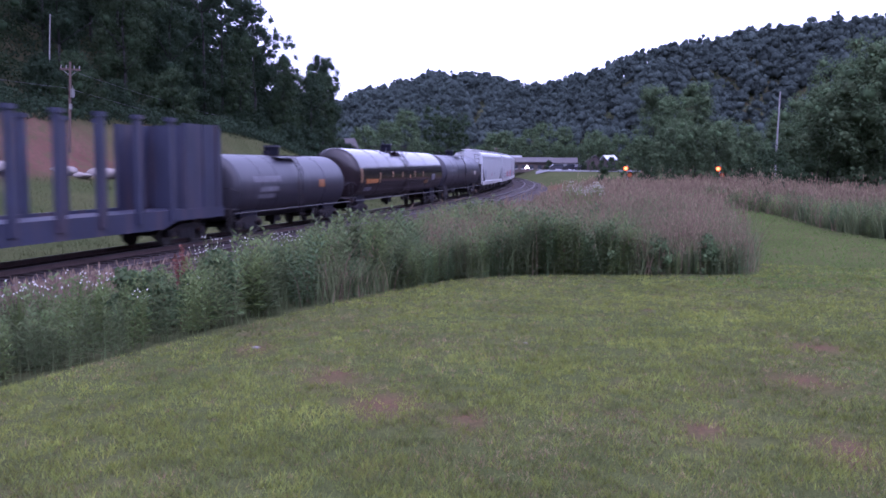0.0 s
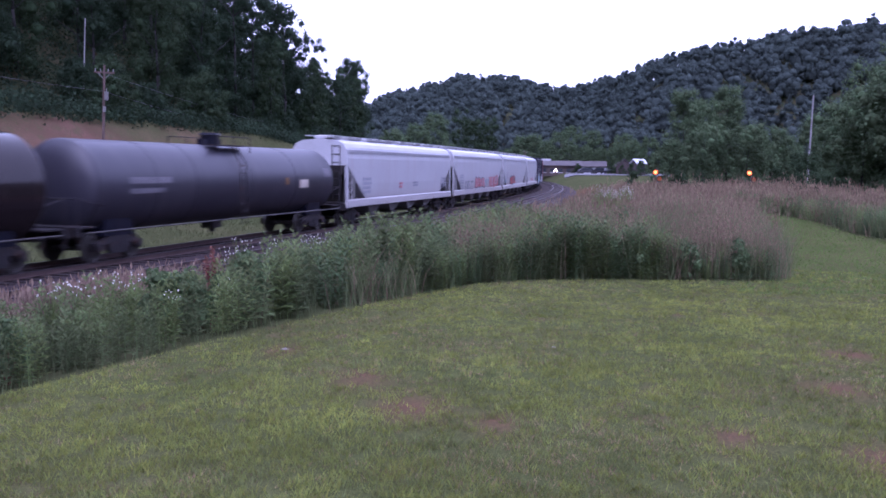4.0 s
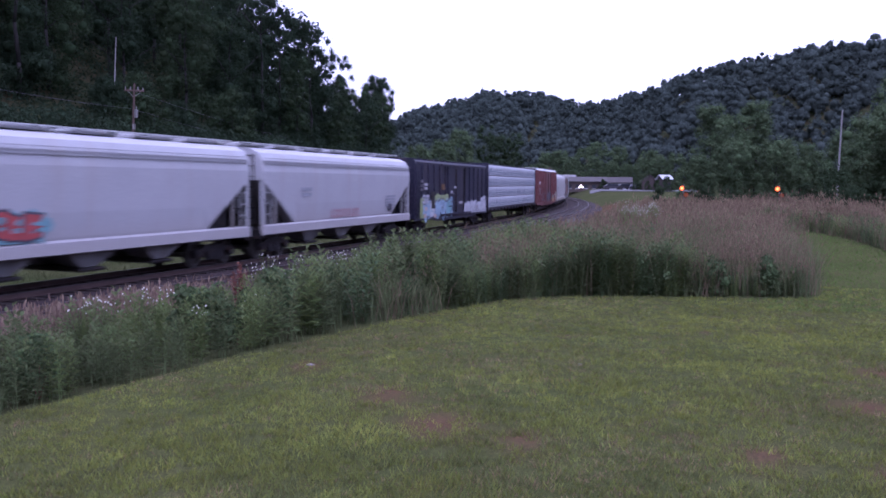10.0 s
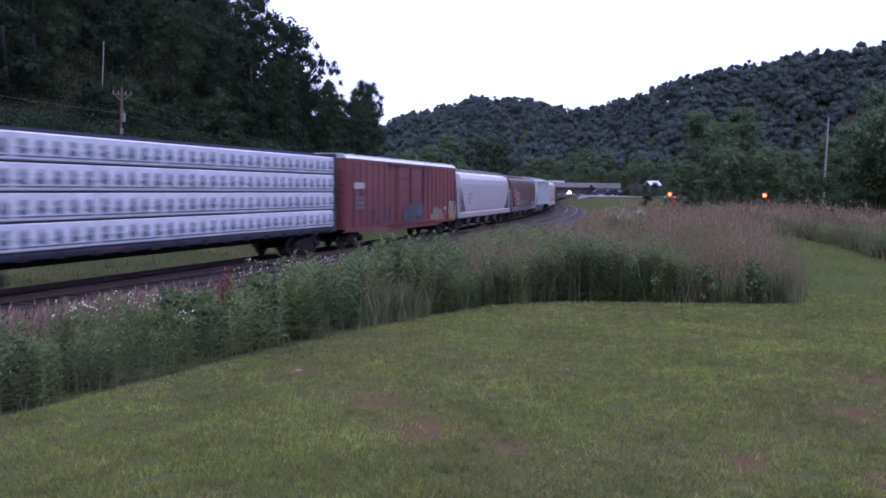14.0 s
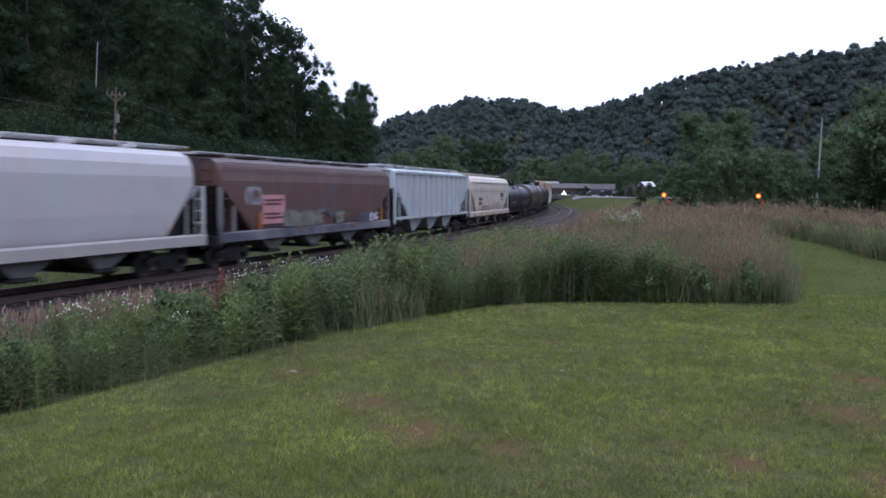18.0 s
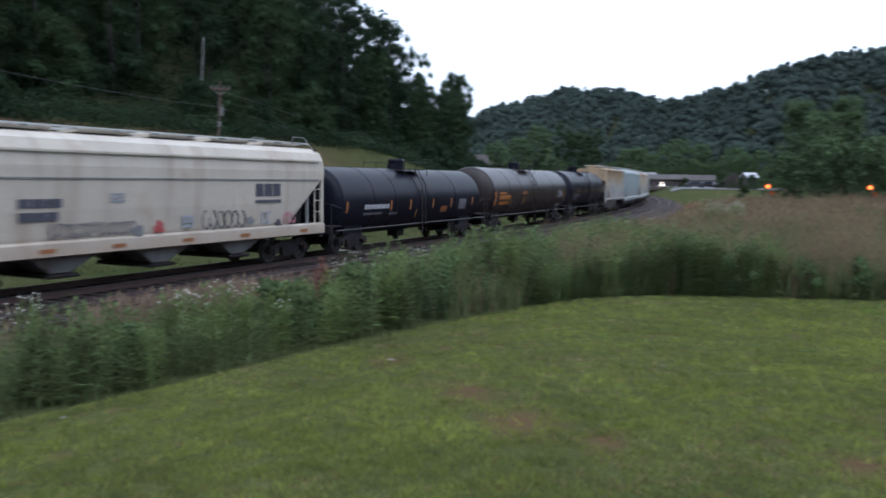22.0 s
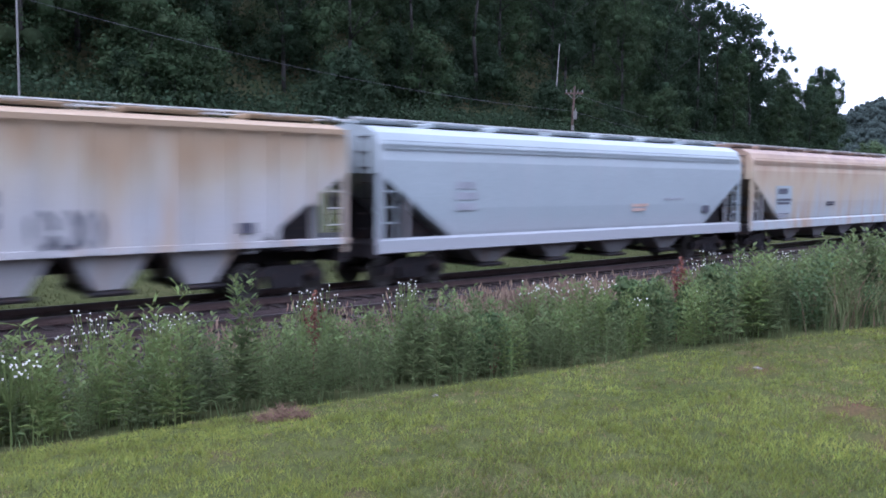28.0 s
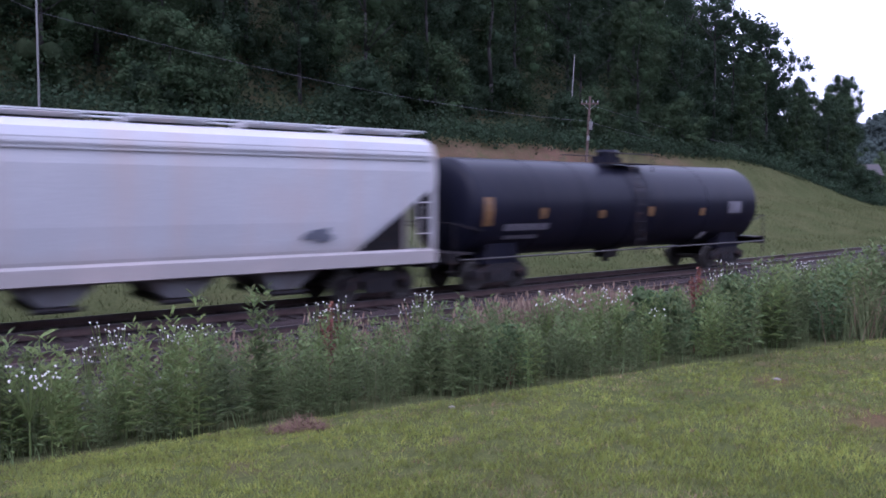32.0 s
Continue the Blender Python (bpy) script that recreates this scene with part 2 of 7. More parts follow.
    "pole": shader("weathered_pole_wood", (0.078, 0.052, 0.043), 0.85, 0, 0.25, 2, 30, 0.4),
    "polegrey": shader("grey_pole", (0.15, 0.148, 0.146), 0.5, 0.3, 0.1, 2, 30, 0.1),
    "polepale": shader("pale_metal_pole", (0.20, 0.195, 0.195), 0.5, 0.1, 0.1, 2, 30, 0.1),
    "bramble": shader("bramble_leaf", (0.100, 0.150, 0.062), 0.7, 0, 0.3, 1.5, 8, 0, rand="island", spec=0.12, trans=0.35),
    "buffhead": shader("buff_seed_head", (0.25, 0.185, 0.135), 0.85, 0, 0.3, 0.8, 9, 0, rand="island", spec=0.05, trans=0.35),
    "wire": shader("cable", (0.09, 0.09, 0.10), 0.6, 0, 0.1, 2, 30, 0),
    "blade": shader("lawn_blade", (0.213, 0.247, 0.057), 0.8, 0, 0.3, 1.3, 9, 0, rand="island", spec=0.06, trans=0.4),
    "blade_light": shader("lawn_blade_light", (0.280, 0.315, 0.07), 0.8, 0, 0.3, 1.3, 9, 0, rand="island", spec=0.06, trans=0.4),
    "blade_dull": shader("lawn_blade_dull", (0.158, 0.183, 0.065), 0.8, 0, 0.3, 1.3, 9, 0, rand="island", spec=0.06, trans=0.4),
    "blade_dry": shader("lawn_blade_dry", (0.29, 0.225, 0.125), 0.8, 0, 0.3, 1.3, 9, 0, rand="island", spec=0.06, trans=0.3),
    "blade_strip": shader("strip_blade", (0.098, 0.162, 0.036), 0.8, 0, 0.22, 0.4, 3, 0, spec=0.06, trans=0.4),
    "weedleaf": shader("weed_leaf", (0.172, 0.226, 0.078), 0.75, 0, 0.3, 0.8, 6, 0, rand="island", spec=0.1, trans=0.48),
    "weedleaf_b": shader("weed_leaf_dull", (0.132, 0.170, 0.072), 0.75, 0, 0.35, 0.8, 6, 0, rand="island", spec=0.1, trans=0.48),
    "tallgrass": shader("tall_grass", (0.145, 0.178, 0.080), 0.8, 0, 0.35, 0.5, 5, 0, rand="island", spec=0.06, trans=0.35),
    "slope_blade": shader("slope_grass_blade", (0.098, 0.112, 0.046), 0.85, 0, 0.35, 0.5, 5, 0, rand="island", spec=0.05, trans=0.3),
    "seedhead": shader("seed_head", (0.225, 0.170, 0.108), 0.85, 0, 0.3, 0.8, 9, 0, rand="island", spec=0.05, trans=0.35),
    "drygrass": shader("dry_seed_grass", (0.225, 0.175, 0.110), 0.8, 0, 0.3, 0.5, 5, 0, rand="island", spec=0.06, trans=0.3),
    "weedtip": shader("weed_tip", (0.165, 0.220, 0.085), 0.8, 0, 0.25, 0.8, 6, 0, rand="island", spec=0.08, trans=0.4),
    "dock": shader("rust_red_seed", (0.14, 0.050, 0.028), 0.75, 0, 0.3, 3, 20, 0.1, rand="island"),
    "petal": shader("white_petal", (0.60, 0.59, 0.53), 0.6, 0, 0.1, 3, 20, 0),
    "asphalt": shader("road_asphalt", (0.10, 0.098, 0.102), 0.85, 0, 0.15, 0.5, 20, 0.1),
    "roof": shader("brown_roof", (0.05, 0.043, 0.042), 0.8, 0, 0.2, 0.5, 8, 0.1),
    "roof_white": shader("white_metal_roof", (0.36, 0.37, 0.39), 0.4, 0.1, 0.08, 0.5, 8, 0.05),
    "wall_dark": shader("dark_brick_wall", (0.050, 0.038, 0.034), 0.85, 0, 0.2, 0.8, 12, 0.1),
    "wall_white": shader("white_siding", (0.4, 0.4, 0.42), 0.7, 0, 0.08, 0.8, 12, 0.1),
    "glass": shader("window_glass", (0.03, 0.035, 0.045), 0.1, 0, 0.1, 1, 10, 0, spec=0.6),
    "sig_black": shader("signal_black", (0.012, 0.012, 0.012), 0.5, 0, 0.2, 3, 20, 0),
    "lamp_red": glow("lit_amber_lens", (1.0, 0.25, 0.04), 1.3),
    # glare around a lit signal lamp, imitated by a weakly glowing disc
    "lamp_halo": glow("orange_glare_halo", (1.0, 0.15, 0.01), 0.6),
    "lamp_dim": glow("fading_amber_lens", (1.0, 0.22, 0.015), 0.05),
    "lamp_white": glow("lit_wall_lamp", (1.0, 0.85, 0.6), 2.2),
}


# ---- mesh helpers ----
class Build:
    """Collects vertices and faces of one mesh."""

    def __init__(self):
        self.v, self.f = [], []

    def add(self, verts, faces):
        k = len(self.v)
        self.v.extend(verts)
        self.f.extend([tuple(i + k for i in q) for q in faces])
        return self

    def box(self, cx, cy, cz, sx, sy, sz, m=None):
        p = [Vector((cx + a * sx / 2, cy + b * sy / 2, cz + c * sz / 2)) for a in (-1, 1) for b in (-1, 1) for c in (-1, 1)]
        if m is not None:
            p = [m @ q for q in p]
        return self.add(p, [(0, 1, 3, 2), (4, 6, 7, 5), (0, 4, 5, 1), (2, 3, 7, 6), (0, 2, 6, 4), (1, 5, 7, 3)])

    def prism(self, poly, x0, x1):
        """A (y, z) outline swept along x."""
        n = len(poly)
        v = [Vector((x, y, z)) for x in (x0, x1) for y, z in poly]
        f = [(i, (i + 1) % n, n + (i + 1) % n, n + i) for i in range(n)]
        return self.add(v, f + [tuple(range(n - 1, -1, -1)), tuple(range(n, 2 * n))])

    def side(self, poly, y0, y1):
        """An (x, z) outline swept along y."""
        n = len(poly)
        v = [Vector((x, y, z)) for y in (y0, y1) for x, z in poly]
        f = [((i + 1) % n, i, n + i, n + (i + 1) % n) for i in range(n)]
        return self.add(v, f + [tuple(range(n)), tuple(range(2 * n - 1, n - 1, -1))])

    def loft(self, rings, closed=True, caps=True):
        n = len(rings[0])
        v = [Vector(p) for r in rings for p in r]
        f = []
        for a in range(len(rings) - 1):
            for i in range(n if closed else n - 1):
                j = (i + 1) % n
                f.append((a * n + i, a * n + j, (a + 1) * n + j, (a + 1) * n + i))
        if caps:
            f += [tuple(range(n - 1, -1, -1)), tuple(range((len(rings) - 1) * n, len(rings) * n))]
        return self.add(v, f)

    def tube(self, a, b, r0, r1=None, n=8):
        a, b = Vector(a), Vector(b)
        r1 = r0 if r1 is None else r1
        q = (b - a).to_track_quat("Z", "Y")
        rings = []
        for p, r in ((a, r0), (b, r1)):
            rings.append([p + q @ Vector((r * math.cos(2 * math.pi * i / n), r * math.sin(2 * math.pi * i / n), 0)) for i in range(n)])
        return self.loft(rings)

    def mesh(self, name, smooth=False):
        me = bpy.data.meshes.new(name)
        me.from_pydata([tuple(p) for p in self.v], [], self.f)
        me.validate()
        bm = bmesh.new()
        bm.from_mesh(me)
        bmesh.ops.recalc_face_normals(bm, faces=bm.faces)
        bm.to_mesh(me)
        bm.free()
        if smooth:
            me.polygons.foreach_set("use_smooth", [True] * len(me.polygons))
        return me


def part(name, b, material, parent, label="", smooth=False):
    me = b if isinstance(b, bpy.types.Mesh) else b.mesh(name, smooth)
    if not me.materials:
        me.materials.append(material)
    ob = new(name, me)
    ob.parent = parent
    if label:
        tagged(ob, label)
    return ob


def quick_mesh(name, verts, faces, material, smooth=False):
    """A mesh from arrays of vertices and equal-sided faces."""
    verts, faces = np.asarray(verts, np.float32).reshape(-1, 3), np.asarray(faces, np.int32)
    me = bpy.data.meshes.new(name)
    k = faces.shape[1]
    me.vertices.add(len(verts))
    me.vertices.foreach_set("co", verts.ravel())
    me.loops.add(faces.size)
    me.loops.foreach_set("vertex_index", faces.ravel())
    me.polygons.add(len(faces))
    me.polygons.foreach_set("loop_start", np.arange(0, faces.size, k, dtype=np.int32))
    me.update(calc_edges=True)
    if smooth:
        me.polygons.foreach_set("use_smooth", np.ones(len(faces), bool))
    me.materials.append(material)
    return me


rng = np.random.default_rng(7)

# ---- the line of the track: straight, then a long curve to the left ----
K, S0, H0 = 1.704e-3, -20.8, 0.385
RHO = 1 / K


def heading(s):
    return H0 - K * max(0.0, s - S0)


def raw(s):
    h = heading(s)
    if s < S0:
        return (s - S0) * math.sin(H0), (s - S0) * math.cos(H0)
    return (math.cos(h) - math.cos(H0)) * RHO, (math.sin(H0) - math.sin(h)) * RHO


OX, OY = -10.35 - raw(0)[0], 27.9 - raw(0)[1]


def spot(s, d=0.0, z=0.0):
    """A place s metres along the line and d metres to its right."""
    x, y = raw(s)
    h = heading(s)
    return Vector((OX + x + d * math.cos(h), OY + y - d * math.sin(h), z))


def along(x, y):
    """s and d of places, as arrays."""
    x, y = np.asarray(x, float), np.asarray(y, float)
    px, py = x - OX, y - OY
    s1 = S0 + px * math.sin(H0) + py * math.cos(H0)
    d1 = px * math.cos(H0) - py * math.sin(H0)
    cx, cy = -RHO * math.cos(H0), RHO * math.sin(H0)
    r = np.hypot(px - cx, py - cy)
    h = np.arctan2(-(py - cy), px - cx)
    s2, d2 = S0 + (H0 - h) * RHO, r - RHO
    curved = s1 > S0
    return np.where(curved, s2, s1), np.where(curved, d2, d1)


def smooth01(x, a, b):
    t = np.clip((np.asarray(x, float) - a) / (b - a), 0, 1)
    return t * t * (3 - 2 * t)


def ripple(x, y, f, seed=0.0):
    return np.sin(x * f + 1.3 * np.sin(y * f * 0.7 + seed)) * np.cos(y * f * 1.1 + 0.8 * np.sin(x * f * 0.6 + seed * 2))


def ridge(az):
    """Height angle of the far wooded hills, by compass angle (degrees, left positive)."""
    return np.interp(az, [-75, -45, -27, -24.5, -22, -18.7, -16, -14.3, -13.6, -12.4, -10.3, -8.8, -6.2, -2.5, -0.6, 1.6, 3.4, 12], [8.9, 9.3, 8.95, 8.7, 8.25, 7.95, 7.5, 7.0, 6.65, 6.6, 6.0, 5.9, 6.65, 6.65, 6.05, 5.65, 4.6, 3.6])


def ground_z(x, y):
    x, y = np.asarray(x, float), np.asarray(y, float)
    s, d = along(x, y)
    r = np.hypot(x, y)
    az = np.degrees(np.arctan2(-x, np.maximum(y, 1e-6)))
    front = smooth01(y, -20, 40)
    lawn = 1.38 - 0.30 * smooth01(r, 4, 14) - 0.75 * smooth01(r, 25, 140)
    near = np.interp(d, [3.0, 7.0, 8.6, 11, 14, 16], [-0.75, -0.55, -0.15, 0.5, 1.04, 1.1])
    right = np.where(d < 16, np.minimum(near, lawn), lawn)
    hs = 1 - smooth01(s, 95, 205)
    bank = 1 - smooth01(s, 50, 110)
    slope = np.interp(-d, [3.0, 5, 9, 17.5, 19, 22.5, 30], [-0.75, -0.5, -0.1, 2.2, 2.8, 6.0, 7.6])
    plain = np.interp(-d, [3.0, 5, 20, 30], [-0.75, -0.5, 0.4, 3.0])
    hill = 0.78 * np.clip(-d - 29, 0, 85) * (0.85 + 0.25 * ripple(x, y, 0.035, 2.0))
    left = bank * slope + (1 - bank) * plain + hs * hill
    left = left * (0.25 + 0.75 * np.maximum(hs, bank)) 
    z = np.where(d > 3.0, right, np.where(d < -3.0, left, -0.75))
    rr = 430.0 - 100.0 * smooth01(-az, 9, 16)
    top = np.radians(ridge(az)) * rr - 9.0
    far = smooth01(r, np.maximum(rr - 190, 238), rr + 10) * np.maximum(top, 0) * (1 + 0.08 * ripple(x, y, 0.02, 1.0)) * front
    far = far * np.where(d < -25, 1 - hs, 1.0)
    # added hill behind the camera, never in view; it cuts sky light and reflections
    unseen_hill = 72.0 * smooth01(r, 75, 270) * smooth01(-y, 0, 60)
    rise = 1.5 * smooth01(r, 150, 212) * smooth01(d, 5.5, 8.0) * front
    return z + far + rise + unseen_hill


def gz(x, y):
    return float(ground_z(x, y))


# ---- ground ----
def ground_material():
    m = bpy.data.materials.new("ground_cover")
    m.use_nodes = True
    n, l = m.node_tree.nodes, m.node_tree.links
    b = n["Principled BSDF"]
    b.inputs["Roughness"].default_value = 1.0
    b.inputs["Specular IOR Level"].default_value = 0.0
    tc = n.new("ShaderNodeTexCoord")

    def tex(sc, lo, hi, detail=5.0):
        t = n.new("ShaderNodeTexNoise")
        t.inputs["Scale"].default_value, t.inputs["Detail"].default_value = sc, detail
        l.new(tc.outputs["Object"], t.inputs["Vector"])
        r = n.new("ShaderNodeMapRange")
        r.inputs["From Min"].default_value, r.inputs["From Max"].default_value = lo, hi
        l.new(t.outputs["Fac"], r.inputs["Value"])
        return r.outputs[0]

    def mix(fac, a, c):
        x = n.new("ShaderNodeMix")
        x.data_type = "RGBA"
        l.new(fac, x.inputs[0])
        for sock, v in ((x.inputs[6], a), (x.inputs[7], c)):
            if isinstance(v, tuple):
                sock.default_value = (*v, 1)
            else:
                l.new(v, sock)
        return x.outputs[2]

    def cover(name):
        a = n.new("ShaderNodeAttribute")
        a.attribute_name = name
        return a.outputs["Fac"]

    grain = tex(45, 0.3, 0.7)
    lawn = mix(tex(0.6, 0.35, 0.65), (0.070, 0.086, 0.026), (0.096, 0.100, 0.036))
    lawn = mix(tex(1.7, 0.58, 0.72), lawn, (0.125, 0.088, 0.050))
    lawn = mix(grain, lawn, (0.040, 0.044, 0.018))
    meadow = mix(tex(0.25, 0.35, 0.65), (0.046, 0.056, 0.022), (0.070, 0.070, 0.032))
    meadow = mix(tex(6, 0.4, 0.8), meadow, (0.034, 0.042, 0.018))
    clay = mix(tex(0.5, 0.35, 0.65), (0.088, 0.041, 0.035), (0.122, 0.061, 0.052))
    clay = mix(tex(1.6, 0.5, 0.68), clay, (0.075, 0.06, 0.034))
    clay = mix(tex(6, 0.45, 0.8), clay, (0.075, 0.048, 0.034))
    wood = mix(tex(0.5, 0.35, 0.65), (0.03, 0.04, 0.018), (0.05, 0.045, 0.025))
    dirt = mix(grain, (0.135, 0.062, 0.042), (0.070, 0.046, 0.032))
    col = mix(cover("mown"), meadow, lawn)
    col = mix(cover("clay"), col, clay)
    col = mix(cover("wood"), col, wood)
    col = mix(cover("dirt"), col, dirt)
    l.new(col, b.inputs["Base Color"])
    bp = n.new("ShaderNodeBump")
    bp.inputs["Strength"].default_value, bp.inputs["Distance"].default_value = 0.6, 0.03
    l.new(grain, bp.inputs["Height"])
    l.new(bp.outputs[0], b.inputs["Normal"])
    return m


def bare_soil(x, y):
    """Worn spots where the red soil shows through the lawn."""
    spots = ((-0.05, 5.7, 0.25), (0.5, 5.3, 0.16), (1.9, 5.0, 0.15), (-1.4, 8.9, 0.2), (3.2, 6.4, 0.25), (2.6, 4.6, 0.2), (-0.45, 6.6, 0.22), (4.1, 8.0, 0.25))
    return sum(np.exp(-((x - a) ** 2 / q ** 2 + (y - c) ** 2 / (q * 1.4) ** 2)) for a, c, q in spots)


def lawn_edge_y(x):
    """How far out the mown lawn reaches, left and middle."""
    return np.interp(x, [-9, -7.3, -6.45, -5.8, -5.4, -5.0, -4.1, -3.5, -3.1, -2.3, -1.65, -0.6, 0.0, 1.0, 2.2, 6.5], [0.5, 3.2, 4.2, 5.1, 5.75, 6.2, 7.15, 7.75, 8.4, 9.45, 10.5, 12.15, 12.9, 14.0, 14.6, 14.5])


def strip_left(y):
    """The mown strip between the tall-grass island and the field: its left and right edge."""
    return np.interp(y, [14, 15, 16, 20.6, 31, 46, 60], [5.9, 6.6, 7.0, 8.7, 12.0, 15.2, 16.0])


def strip_right(y):
    return np.interp(y, [0, 8, 14, 20, 25, 31, 46, 60], [40, 26, 17.5, 12.6, 12.9, 14.5, 16.8, 17.0])


def is_mown(x, y):
    x, y = np.asarray(x, float), np.asarray(y, float)
    lawn = (y < lawn_edge_y(np.minimum(x, 6.4))) & (x > -9)
    lawn &= np.where(x > 6.4, x < strip_right(y), True)
    strip = (y >= 14) & (y < 58) & (x > strip_left(y)) & (x < strip_right(y))
    wide = (x > 6.4) & (y < 14.5) & (x < strip_right(y))
    return lawn | strip | wide


def build_ground():
    na, nr = 420, 170
    radius = np.concatenate([[0.0], 0.35 * 1.0575 ** np.arange(nr)])
    radius[-1] = 4000
    ang = np.linspace(0, 2 * math.pi, na, endpoint=False)
    x = radius[:, None] * np.sin(ang)[None]
    y = radius[:, None] * np.cos(ang)[None]
    z = ground_z(x, y)
    z[radius > 1200] = 0
    idx = np.arange((nr + 1) * na).reshape(nr + 1, na)
    a, b2 = idx[:-1], np.roll(idx[:-1], -1, 1)
    c, e = np.roll(idx[1:], -1, 1), idx[1:]
    faces = np.stack([a, e, c, b2], -1).reshape(-1, 4)
    me = quick_mesh("ground", np.stack([x, y, z], -1), faces, ground_material(), True)
    s, d = along(x, y)
    mown = is_mown(x, y).astype(float)
    hs = 1 - smooth01(s, 95, 205)
    bank = (1 - smooth01(s, 22, 60)) * smooth01(-d, 16.5, 18.5) * (1 - smooth01(-d, 23, 25.5)) * (0.62 + 0.6 * ripple(x, y, 0.21, 3.0))
    r = np.hypot(x, y)
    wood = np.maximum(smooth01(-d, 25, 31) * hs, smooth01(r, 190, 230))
    bare = bare_soil(x, y)
    dirt = np.clip(bare * 0.8 + smooth01(d, 6.3, 7.2) * (1 - smooth01(d, 8.5, 9.5)) * (s < 120), 0, 1)
    for name, val in (("mown", mown), ("clay", np.clip(bank, 0, 1)), ("wood", wood), ("dirt", dirt)):
        at = me.attributes.new(name, "FLOAT", "POINT")
        at.data.foreach_set("value", np.asarray(val, np.float32).ravel())
    return tagged(new("ground", me), "mown lawn, meadow, red clay bank and wooded hill ground", "ground", kind="structure")


build_ground()


# ---- two tracks on one ballast bed ----
def sweep(profile, d0, s_list):
    """A (d, z) outline carried along the line."""
    b = Build()
    b.loft([[spot(s, d0 + a, z) for a, z in profile] for s in s_list])
    return b


S_NEAR = [-150 + 2.5 * i for i in range(205)]


def build_tracks():
    bed = Build()
    bed.loft([[spot(s, d, z) for d, z in ((-4.6, -0.9), (-3.2, -0.62), (-1.75, -0.2), (1.7, -0.22), (2.0, -0.33), (2.35, -0.26), (5.7, -0.24), (7.0, -0.62), (7.6, -1.0))] for s in S_NEAR])
    tagged(new("track_bed", bed.mesh("track_bed", True)), "brown-grey crushed stone ballast under two railway tracks", "ballast", kind="structure").data.materials.append(M["ballast"])
    head = [(-0.036, -0.035), (-0.036, 0.0), (0.036, 0.0), (0.036, -0.035)]
    web = [(-0.07, -0.172), (-0.07, -0.16), (-0.012, -0.14), (-0.012, -0.0351), (0.012, -0.0351), (0.012, -0.14), (0.07, -0.16), (0.07, -0.172)]
    for k, dc in enumerate((0.0, 4.0)):
        track = tagged(new("railway_track"), "empty steel rails on dark wooden ties" if k else "steel rails on dark wooden ties under the train", "railway track", "two parallel tracks")
        track.location = spot(0, dc, 0)
        off = Matrix.Translation(-spot(0, dc, 0))
        for side in (-0.7535, 0.7535):
            rb = sweep(web, dc + side, S_NEAR)
            rb.v = [off @ p for p in rb.v]
            rail = part("rail", rb, M["rail"], track, "brown weathered steel rail")
            hb = sweep(head, dc + side, S_NEAR)
            hb.v = [off @ p for p in hb.v]
            part("rail_head", hb, M["railtop"], rail, "bright worn running surface")
        tie = Build()
        tie.prism([(-0.115, -0.37), (-0.115, -0.185), (-0.10, -0.173), (0.10, -0.173), (0.115, -0.185), (0.115, -0.37)], -1.3, 1.3)
        tie_mesh = tie.mesh("tie")
        tie_mesh.materials.append(M["tie"])
        far = Build()
        for i in range(-170, 520):
            s = i * 0.53
            h = heading(s)
            p = spot(s, dc + random.uniform(-0.05, 0.05), random.uniform(-0.012, 0.006)) - spot(0, dc, 0)
            m = Matrix.Translation(p) @ Matrix.Rotation(-h + random.uniform(-0.02, 0.02), 4, "Z")
            if -50 <= i < 95:
                t = part("tie", tie_mesh, M["tie"], track)
                t.matrix_local = m
            else:
                far.add([m @ Vector(v) for v in tie.v], tie.f)
        tagged(part("tie_stretch", far, M["tie"], track), kind="stuff")
    # loose stones on the shoulders
    n = 9000
    s = rng.uniform(-32, 60, n)
    d = np.concatenate([rng.uniform(5.9, 9.0, n * 5 // 6), rng.uniform(5.3, 6.2, n - n * 5 // 6)])
    zz = np.interp(d, [-1.4, 5.7, 7.0, 7.6, 9.0], [-0.2, -0.24, -0.6, -0.42, -0.04])
    size = rng.uniform(0.025, 0.075, n)
    base = np.array([(1, 0, 0), (-1, 0, 0), (0, 1, 0), (0, -1, 0), (0, 0, 1), (0, 0, -1)], float)
    tri = np.array([(0, 2, 4), (2, 1, 4), (1, 3, 4), (3, 0, 4), (2, 0, 5), (1, 2, 5), (3, 1, 5), (0, 3, 5)])
    pts = np.array([spot(a, b, c) for a, b, c in zip(s, d, zz)])
    v = base[None] * size[:, None, None] * rng.uniform(0.55, 1.2, (n, 6, 3)) + pts[:, None]
    f = tri[None] + 6 * np.arange(n)[:, None, None]
    tagged(new("loose_ballast", quick_mesh("loose_ballast", v, f.reshape(-1, 3), M["stone"])), "loose grey ballast stones along the tracks", "stones", kind="stuff")


build_tracks()

# ---- the train ----
# where each car begins along the line at 0 s; all run to smaller s
JOINTS = [-13.0, 7.6, 21.0, 42.4, 60.8, 80.7, 100.8, 120.1, 136.5, 153.5, 176.5, 195.7, 215.2, 232.8, 249.7, 266.5, 283.0, 301.4, 316.8, 329.2, 348.2, 367.0, 384.4, 401.6]


def gone(t):
    return 11.119 * t + 0.0349 * t * t


